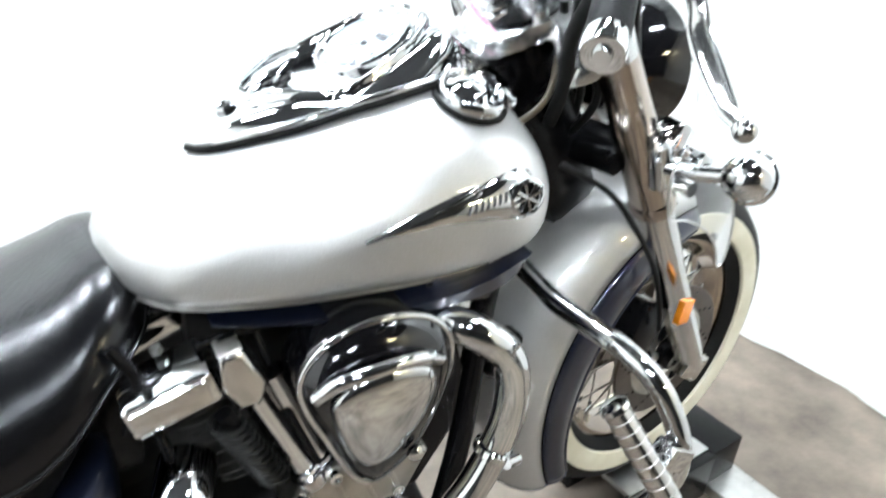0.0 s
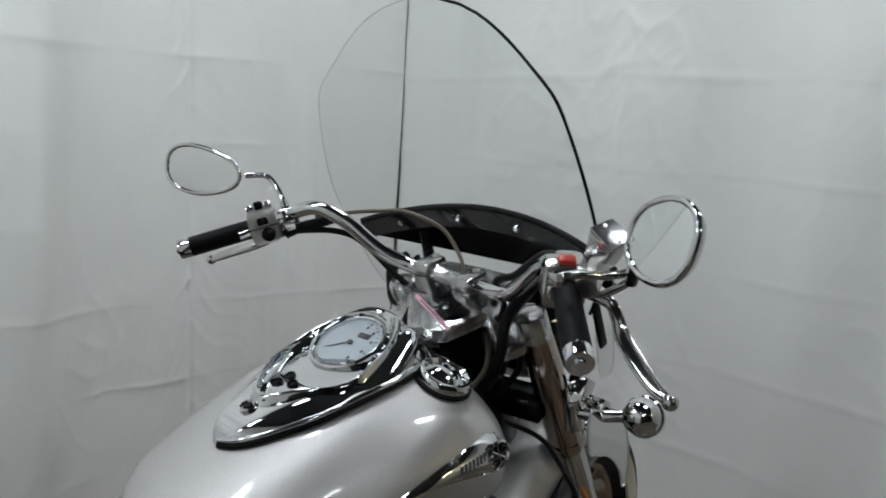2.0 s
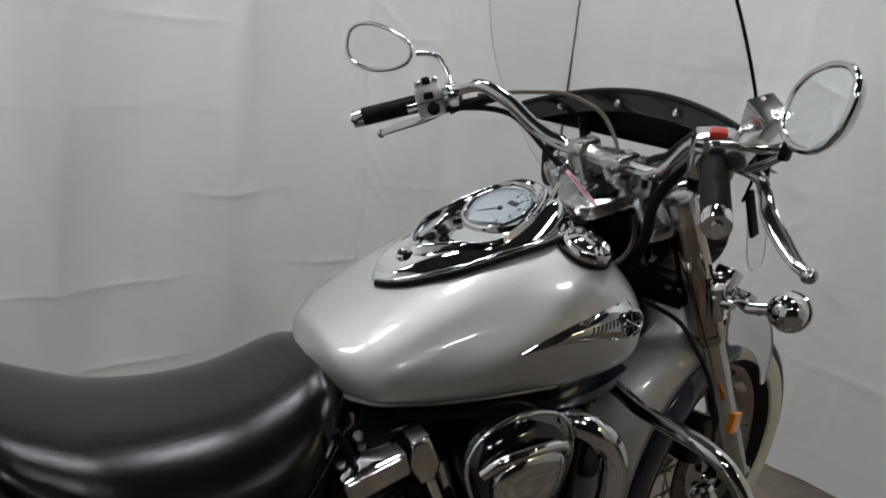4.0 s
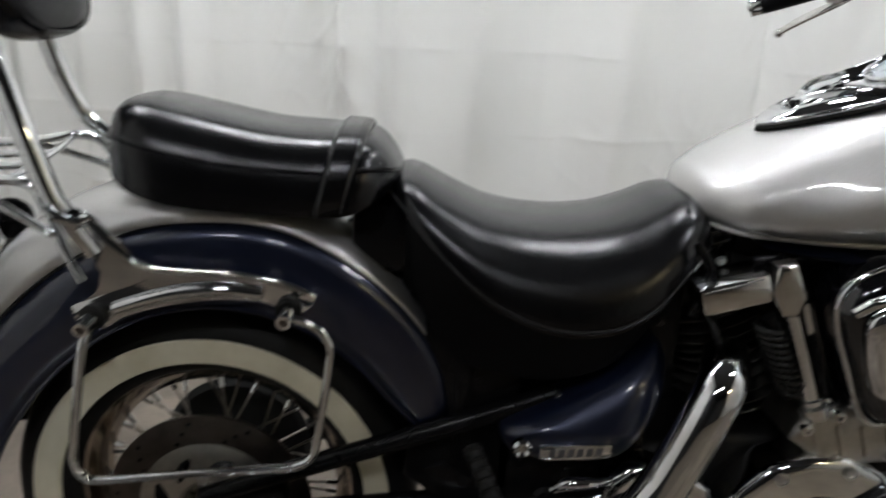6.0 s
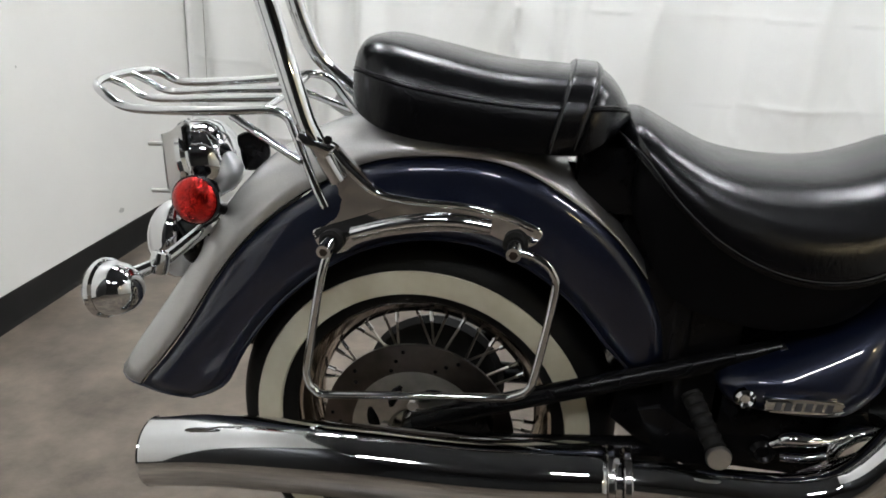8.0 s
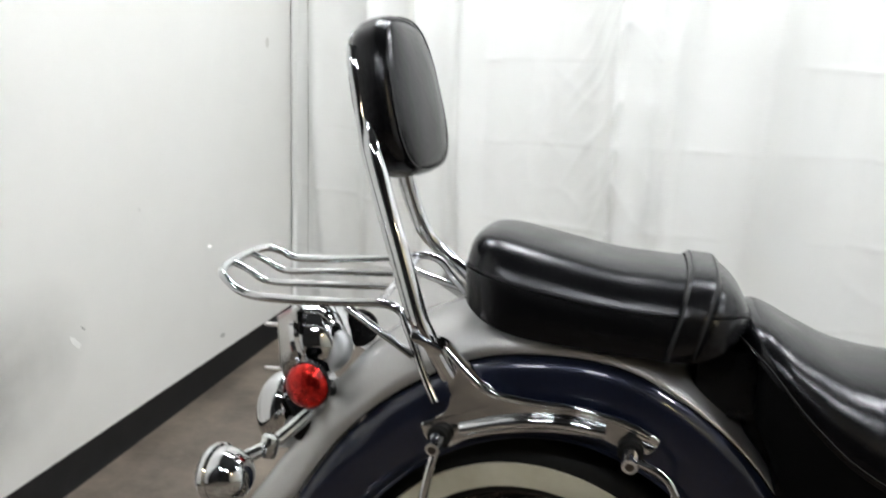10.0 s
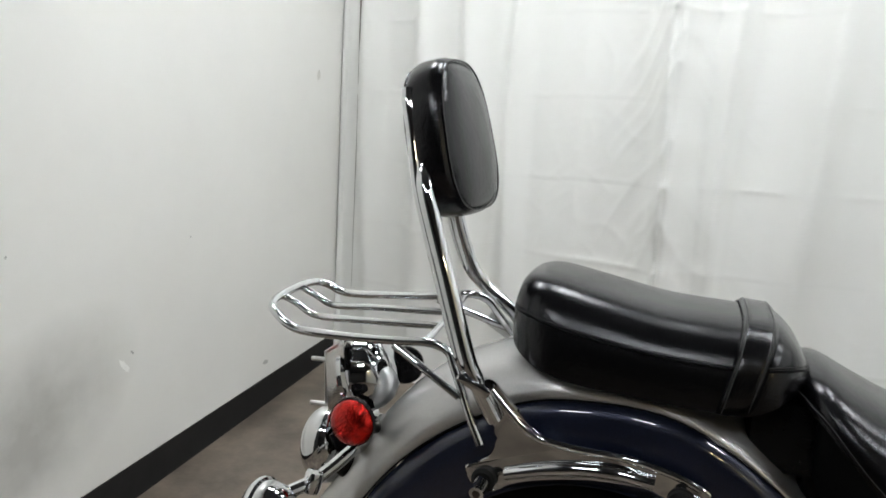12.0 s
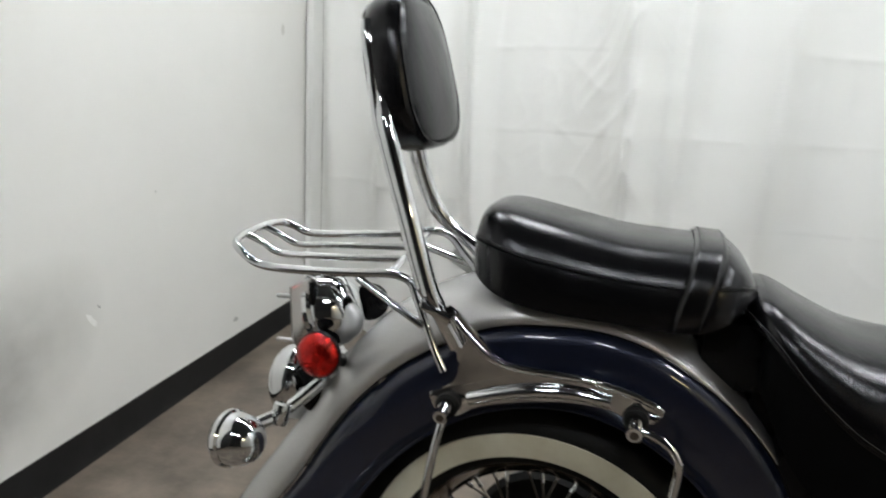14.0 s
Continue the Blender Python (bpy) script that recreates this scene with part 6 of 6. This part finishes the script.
for s in (-1, 1):
    a = front(-0.136, -0.312, 1.176) if s < 0 else front(-0.142, 0.328, 1.162)
    b = V(1.014, -0.380, 1.124) if s < 0 else V(0.914, 0.416, 1.119)
    dd = (b - a).normalized()
    gp = part("grip", sweep([a, a + dd * 0.006, b - dd * 0.024, b - dd * 0.022], [0.0185, 0.0175, 0.0175, 0.0165], 24), GRIP, bar, "black rubber grip")
    part("grip_end", lathe([(0.0, 0.0), (0.007, 0.0), (0.008, -0.004), (0.014, -0.003), (0.0165, -0.004), (0.0175, -0.008), (0.0175, -0.024), (0.0, -0.024)], b, dd, 28), CHROME, gp, "chrome bar end")
    c = a - dd * 0.022
    rot = dd.to_track_quat("X", "Z").to_matrix()
    sw = part("switch_housing", box(c, (0.048, 0.058, 0.060) if s < 0 else (0.052, 0.058, 0.062), 0.012, rot), SATIN if s < 0 else ALU, bar, "satin switch housing")
    part("switch_collar", lathe([(0.021, -0.004), (0.0235, 0.0), (0.021, 0.004)], a, dd, 24), CHROME, sw)
    if s < 0:
        part("stop_switch", box(c + rot @ V(0.0, 0.0, 0.030), (0.018, 0.023, 0.013), 0.0045, rot), RED, sw, "red engine stop switch")
        part("starter", box(c + rot @ V(0.0, 0.026, 0.0), (0.018, 0.006, 0.014), 0.002, rot), BLACKM, sw)
    else:
        face = V(-0.52, -0.84, 0.15)
        face = (face - dd * face.dot(dd)).normalized()
        rise = face.cross(dd)
        rise = rise if rise.z > 0 else -rise
        lay = Matrix((dd, face, rise)).transposed()
        part("dimmer_switch", box(c + rise * 0.036 + face * 0.010, (0.017, 0.018, 0.016), 0.005, lay), BLACKM, sw, "black rocker button")
        for q in (-0.016, 0.016):
            part("switch_lug", lathe([(0.0, -0.007), (0.006, -0.006), (0.007, 0.0), (0.006, 0.006), (0.0, 0.007)], c + rise * 0.034 + face * 0.010 + dd * q, dd, 14), CHROME, sw)
        part("switch_recess", box(c + face * 0.0285 + rise * 0.008, (0.019, 0.006, 0.015), 0.002, lay), BLACKM, sw, "dark recessed indicator switch")
        part("indicator_knob", box(c + face * 0.032 + rise * 0.007, (0.007, 0.008, 0.009), 0.002, lay), GRIP, sw)
        part("horn_button", lathe([(0.0125, -0.004), (0.0125, 0.003), (0.009, 0.005), (0.0, 0.0055)], c + face * 0.028 - rise * 0.018 - dd * 0.004, face, 22), BLACKM, sw, "round black horn button")
        part("parting_line", box(c - rise * 0.004 + face * 0.0005, (0.0535, 0.0585, 0.002), 0, lay), BLACKM, sw)
        part("clamp_band", lathe([(0.021, -0.010), (0.026, -0.008), (0.026, 0.008), (0.021, 0.010)], c - dd * 0.044, dd, 20), SATIN, sw, "chrome perch clamp")
        part("clamp_screw", rod(c - dd * 0.044 + rise * 0.020 + face * 0.014, c - dd * 0.044 + rise * 0.034 + face * 0.010, 0.0055, 10), CHROME, sw)
        part("taped_loom", tube([c - dd * 0.03 - rise * 0.026, c - dd * 0.06 - rise * 0.022, c - dd * 0.09 - rise * 0.020 + V(0.004, -0.01, 0), c - dd * 0.115 - rise * 0.016 + V(0.010, -0.03, 0.004)], 0.0095, 10), RUBBER, sw, "taped black wiring")
    part("lever_perch", box(c - dd * 0.030 + FW * 0.018, (0.038, 0.040, 0.036), 0.010, rot), SATIN, bar)
    part("wiring", tube([c - dd * 0.01 + V(0, 0, -0.03), c - dd * 0.06 + V(0, 0, -0.028), front(-0.020, s * 0.20, 1.160), front(0.03, s * 0.13, 1.092), front(0.07, s * 0.05, 1.03)], 0.0075 if s < 0 else 0.0055, 10), RUBBER, bar)
# levers
def blade(points, wide, thick, view):
    """A flat lever blade with a rounded section, its broad side towards the view direction."""
    path = smooth_path(points, 6)
    m = len(path) - 1
    out = []
    for k, p in enumerate(path):
        d = (path[min(m, k + 1)] - path[max(0, k - 1)]).normalized()
        w = d.cross(view).normalized()
        n = w.cross(d)
        q = table(wide, k / m)[0]
        out.append([p + w * math.cos(a) * q + n * math.copysign(abs(math.sin(a)) ** 0.7, math.sin(a)) * thick for a in [2 * math.pi * h / 20 for h in range(20)]])
    return loft(out)


part("brake_lever", blade([V(1.128, -0.292, 1.176), V(1.140, -0.326, 1.167), V(1.145, -0.337, 1.148), V(1.142, -0.349, 1.128), V(1.132, -0.379, 1.106), V(1.120, -0.411, 1.088), V(1.113, -0.434, 1.081)],
                          [(0.0, 0.007), (0.15, 0.008), (0.35, 0.0088), (0.5, 0.0105), (0.68, 0.0110), (0.85, 0.0088), (1.0, 0.0070)], 0.0048, V(0.75, 0.45, -0.45)), SATIN, bar, "satin alloy brake lever", 50)
part("lever_ball", ball((1.112, -0.437, 1.080), 0.0098), SATIN, bar)
part("clutch_lever", blade([V(1.072, 0.342, 1.150), V(1.052, 0.366, 1.133), V(1.040, 0.392, 1.121), V(1.030, 0.428, 1.107), V(1.022, 0.466, 1.092), V(1.019, 0.497, 1.080)], [(0.0, 0.007), (0.2, 0.0085), (0.6, 0.0095), (1.0, 0.0070)], 0.0048, V(0.75, 0.45, -0.45)), POLISHED, bar, "polished clutch lever")
part("lever_ball", ball((1.019, 0.500, 1.079), 0.0095), POLISHED, bar)
tip = Euler((0.62, -0.30, TURN - 0.35)).to_matrix()
mc = part("fluid_reservoir", tapered(V(1.160, -0.298, 1.228), (0.038, 0.042), (0.030, 0.031), 0.048, 0.004, tip), CASTING, bar, "alloy brake fluid reservoir")
part("reservoir_lid", box(V(1.160, -0.298, 1.228) + tip @ V(0, 0, 0.0275), (0.0385, 0.0425, 0.006), 0.0024, tip), CASTING, mc, "flat alloy lid")
for q in (-0.015, 0.015):
    part("lid_screw", lathe([(0.0030, -0.001), (0.0030, 0.0012), (0.0, 0.0016)], V(1.160, -0.298, 1.228) + tip @ V(0.0, q, 0.0307), tip @ V(0, 0, 1), 10), STEEL, mc)
part("master_cylinder", sweep([V(1.11, -0.31, 1.185), V(1.165, -0.29, 1.21)], 0.014, 16), ALU, bar)
part("clutch_cable", tube([front(-0.06, 0.255, 1.188), V(1.165, 0.250, 1.200), V(1.20, 0.223, 1.205), V(1.235, 0.178, 1.208), V(1.262, 0.117, 1.188), V(1.27, 0.082, 1.156), V(1.265, 0.053, 1.122), V(1.262, 0.045, 1.08)], 0.0036, 10), WIRE, bar, "tan-grey control cable")
part("cable", tube([V(1.245, -0.04, 1.085), V(1.220, -0.065, 1.132), V(1.215, -0.104, 1.150), V(1.200, -0.143, 1.176), V(1.180, -0.186, 1.200), V(1.160, -0.222, 1.206)], 0.0058, 10), RUBBER, bar)
part("cable", tube([V(1.255, -0.05, 1.07), V(1.232, -0.080, 1.118), V(1.226, -0.118, 1.142), V(1.208, -0.152, 1.164), V(1.185, -0.195, 1.184), V(1.160, -0.225, 1.190)], 0.0048, 10), RUBBER, bar)
part("wiring_loom", tube([V(1.262, 0.20, 1.12), V(1.250, 0.226, 1.098), V(1.245, 0.220, 1.068), V(1.240, 0.206, 1.044), V(1.235, 0.165, 1.020), V(1.235, 0.12, 0.98)], 0.0115, 12), RUBBER, bar, "taped black wiring loom")
part("control_cable", tube([front(0.06, -0.06, 1.04), front(0.02, -0.09, 0.98), front(-0.02, -0.08, 0.945), front(-0.04, -0.05, 0.93)], 0.0045, 10), WIRE, bar)
for k in range(5):
    part("cable", tube([front(0.07 - 0.01 * k, -0.09 + 0.02 * k, 1.05), front(0.09, -0.11 + 0.03 * k, 0.97 + 0.01 * k), front(0.08 + 0.02 * k, -0.04, 0.88), front(0.0, -0.03, 0.86)], 0.006, 8), RUBBER, bar)


def mirror(name, inner_pt, outer_pt, high, stem, label, fat=-1, tilt=0.20):
    g = group(name, label)
    a, b = Vector(inner_pt), Vector(outer_pt)
    c = (a + b) / 2
    w = (b - a).length / 2
    e = (b - a).normalized()
    up = V(0, 0, 1)
    n = e.cross(up).normalized()
    if n.dot(V(-1, 0, 0)) < 0:
        n = -n
    up = (up - n * tilt).normalized()
    n = e.cross(up).normalized()
    if n.x > 0:
        n = -n
    loop = []
    for k in range(48):
        t = 2 * math.pi * k / 48
        q = math.cos(t)
        hh = high * (0.86 + 0.24 * fat * q) * (1.0 if fat < 0.9 or math.sin(t) > 0 else 1.06 - 0.10 * q)
        loop.append(c + e * (q * w) + up * (math.copysign(abs(math.sin(t)) ** 0.78, math.sin(t)) * hh * (1.0 if math.sin(t) > 0 else 1.0)))
    part("rim", sweep(loop, 0.0046, 10, True), CHROME, g, "chrome mirror rim")
    part("mirror_glass", loft([[p + n * 0.001 for p in loop], [p * 0.5 + c * 0.5 + n * 0.0012 for p in loop], [p * 0.02 + c * 0.98 + n * 0.0012 for p in loop]]), MIRRORG, g, "reflecting mirror glass")
    part("shell", loft([[p - n * 0.001 for p in loop], [c + (p - c) * 0.92 - n * 0.012 for p in loop], [c + (p - c) * 0.6 - n * 0.024 for p in loop], [c + (p - c) * 0.05 - n * 0.028 for p in loop]]), CHROME, g, "chrome mirror back", 60)
    part("stem", tube(stem, 0.0055, 12), CHROME, g)
    part("stem_nut", lathe([(0.009, -0.008), (0.010, 0), (0.009, 0.008)], stem[-1], V(0, 0, 1), 6), CHROME, g)
    return g


mirror("mirror", (1.036, 0.425, 1.250), (0.964, 0.576, 1.256), 0.049, [(1.046, 0.423, 1.250), (1.075, 0.405, 1.252), (1.088, 0.392, 1.240), (1.09, 0.36, 1.212), (1.09, 0.34, 1.19)], "oval chrome mirror on the far handlebar", 1, 0.06)
nm = mirror("mirror", (1.132, -0.350, 1.260), (1.048, -0.476, 1.268), 0.054, [(1.135, -0.350, 1.235), (1.15, -0.345, 1.212), (1.135, -0.33, 1.203), (1.08, -0.31, 1.205), (1.06, -0.30, 1.20)], "oval chrome mirror on the near handlebar", 0.35)
part("pivot_block", box((1.142, -0.354, 1.209), (0.016, 0.011, 0.032), 0.004, Euler((0.15, 0, TURN)).to_matrix()), BLACKM, nm, "black pivot block")
part("brace_arm", tube([V(1.141, -0.352, 1.200), V(1.140, -0.333, 1.186), V(1.136, -0.308, 1.171)], 0.0055, 12), CHROME, nm)

# windshield
ws = group("windshield", "clear acrylic windshield with black lower trim")


WS = [(0.97, 0.10), (1.00, 0.16), (1.06, 0.225), (1.14, 0.265), (1.22, 0.285), (1.30, 0.284), (1.385, 0.270), (1.42, 0.257), (1.46, 0.222), (1.505, 0.178), (1.54, 0.132), (1.562, 0.086), (1.576, 0.03)]


def shield_point(u, z):
    hw = table(WS, z)[0]
    return front(0.125 - 0.22 * (z - 1.15) - 0.075 * (u * hw / 0.3) ** 2, u * hw + 0.012 + 0.245 * max(0.0, z - 1.15), z)


rows = []
for k in range(41):
    z = 0.97 + (1.576 - 0.97) * k / 40
    rows.append([shield_point(-1 + 2 * m / 24, z) for m in range(25)])
sh = part("screen", loft(rows, False, closed=False), SHIELD, ws, "clear acrylic screen", 60)
sh.visible_shadow = False
part("screen_edge", sweep([r[0] for r in rows[8:]] + rows[-1][1:14], 0.0026, 8), BLACKM, ws, "dark polished edge")
part("screen_edge", sweep(rows[-1][13:] + [r[-1] for r in rows[::-1]], 0.0008, 6), STEEL, ws)
band, band2 = [], []
for m in range(31):
    u = -1 + 2 * m / 30
    zt = 1.221 - 0.055 * u * u
    base = front(0.133 - 0.22 * (zt - 1.15) - 0.075 * (u * 0.270 / 0.3) ** 2, u * 0.270 - 0.009, zt)
    o = -FW * 0.006
    band.append([base + o + V(0, 0, 0.004), base + o * 1.6 + V(0, 0, 0.002), base + o * 1.6 + FW * 0.002 - V(0, 0, 0.030), base + o * 0.6 - V(0, 0, 0.032)])
    zl = 1.134 + 0.012 * u * u
    low = front(0.138 - 0.075 * (u * 0.270 / 0.3) ** 2, u * 0.270 - 0.009, zl)
    band2.append([base + FW * 0.004 - V(0, 0, 0.02), low + FW * 0.006, low + FW * 0.010, base + FW * 0.008 - V(0, 0, 0.02)])
bd = part("trim_band", loft(band), GLOSS, ws, "gloss black trim band")
part("band_gasket", sweep([b[0] + V(0, 0, 0.002) for b in band], 0.006, 8), RUBBER, ws)
part("lower_visor", loft(band2), BLACKM, ws, "gloss black lower panel")
for u in (-0.68, -0.235, 0.235, 0.68):
    zt = 1.205 - 0.055 * u * u
    c = front(0.133 - 0.22 * (zt - 1.15) - 0.075 * (u * 0.270 / 0.3) ** 2, u * 0.270 - 0.009, zt) - FW * 0.012
    part("trim_bolt", lathe([(0.007, 0), (0.007, 0.005), (0.004, 0.008), (0, 0.0085)], c, -FW, 14), CHROME, bd)
for s in (-1, 1):
    part("stay", tube([front(0.10, s * 0.13, 1.17), front(0.12, s * 0.12, 1.08), front(0.15, s * 0.12, 0.98)], 0.011, 10), BLACKM, ws, "black mounting strut")
    lw = [V(x, YC + s * (0.215 - 0.15 * (x - 1.34)), z) for x, z in ((1.335, 0.925), (1.40, 0.91), (1.44, 0.893), (1.485, 0.855), (1.51, 0.80), (1.512, 0.75), (1.498, 0.738), (1.478, 0.775), (1.44, 0.812), (1.39, 0.838), (1.345, 0.855))]
    up = [V(x, YC + s * 0.205, z) for x, z in ((1.335, 1.10), (1.382, 1.10), (1.395, 1.04), (1.402, 0.99), (1.39, 0.972), (1.366, 0.985), (1.348, 1.04))]
    bm = bmesh.new()
    v0 = [bm.verts.new(p) for p in smooth_path(lw, 5, True)]
    bm.faces.new(v0)
    wd = part("wind_deflector", bm, SHIELD, ws, "small clear lower deflector")
    wd.visible_shadow = False
    part("deflector_edge", sweep(smooth_path(lw, 5, True), 0.0016, 6, True), STEEL, ws)
    bm = bmesh.new()
    bm.faces.new([bm.verts.new(p) for p in smooth_path(up, 5, True)])
    wd = part("wind_deflector", bm, SHIELD, ws, "narrow clear upper deflector")
    wd.visible_shadow = False
    part("deflector_edge", sweep(smooth_path(up, 5, True), 0.0010, 6, True), STEEL, ws)
    part("deflector_arm", box((1.338, YC + s * 0.213, 1.072), (0.018, 0.006, 0.082), 0.003, Euler((0, -0.45, 0)).to_matrix()), BLACKM, ws, "black deflector arm")
    part("mounting_clamp", box((1.392, YC + s * 0.15, 0.935), (0.030, 0.04, 0.045), 0.006, Euler((0, 0.5, 0)).to_matrix()), CHROME, ws)
    part("mounting_clamp", box((1.425, YC + s * 0.17, 0.905), (0.026, 0.035, 0.026), 0.006, Euler((0, 0.5, 0)).to_matrix()), CHROME, ws)
    part("clamp_knob", ball((1.432, YC + s * 0.195, 0.893), 0.012, (1, 1, 1), 12), BLACKM, ws)
    part("clamp_rod", rod((1.36, YC + s * 0.13, 0.955), (1.45, YC + s * 0.18, 0.885), 0.006, 10), CHROME, ws)
fs = signal("front_signal", V(1.415, -0.232, 0.918), V(-0.92, -0.15, 0.25), [(1.405, -0.205, 0.912), (1.385, -0.17, 0.905), (1.37, -0.12, 0.90)], "chrome bullet turn signal on the fork", AMBER, 0.70)
signal("front_signal", V(1.36, 0.31, 0.918), V(-0.92, 0.0, 0.25), [(1.355, 0.28, 0.912), (1.345, 0.24, 0.905), (1.34, 0.19, 0.90)], "chrome bullet turn signal on the far fork", AMBER, 0.8)
part("signal_clamp", sweep([V(1.365, -0.125, 0.93), V(1.375, -0.125, 0.90), V(1.388, -0.12, 0.87)], 0.018, 16), CHROME, fs)

# ---- front wheel stand ----
stand = thing("wheel_chock", "black steel wheel stand with a grey ramp plate", "wheel stand")
part("ramp_plate", box((1.70, 0.045, 0.118), (0.26, 0.16, 0.012), 0.003, Euler((0, 0.0, 0.12)).to_matrix()), STEEL, stand, "grey ramp plate")
part("cross_foot", box((1.905, -0.06, 0.014), (0.11, 0.42, 0.028), 0.004, Euler((0, 0, 0.10)).to_matrix()), STEEL, stand, "grey steel cross foot")
part("end_block", box((1.885, 0.04, 0.065), (0.11, 0.14, 0.115), 0.008, Euler((0, 0, 0.12)).to_matrix()), BLACKM, stand)
for s in (-0.09, 0.17):
    part("side_rail", box((1.70, s * 0.7 + 0.02, 0.06), (0.28, 0.03, 0.12), 0.005, Euler((0, 0, 0.12)).to_matrix()), BLACKM, stand)

# carry each assembly by its main mesh: motorcycle > part > sub-part
for g in [o for o in bike.children if o.type == "EMPTY"]:
    kids = list(g.children)
    main, title, label = kids[0], g.name, g["label"]
    for k in kids:
        for c in list(k.children_recursive):
            c.parent = main
    main.parent = bike
    for k in kids[1:]:
        k.parent = main
    bpy.data.objects.remove(g)
    main.name = title
    main["label"] = label
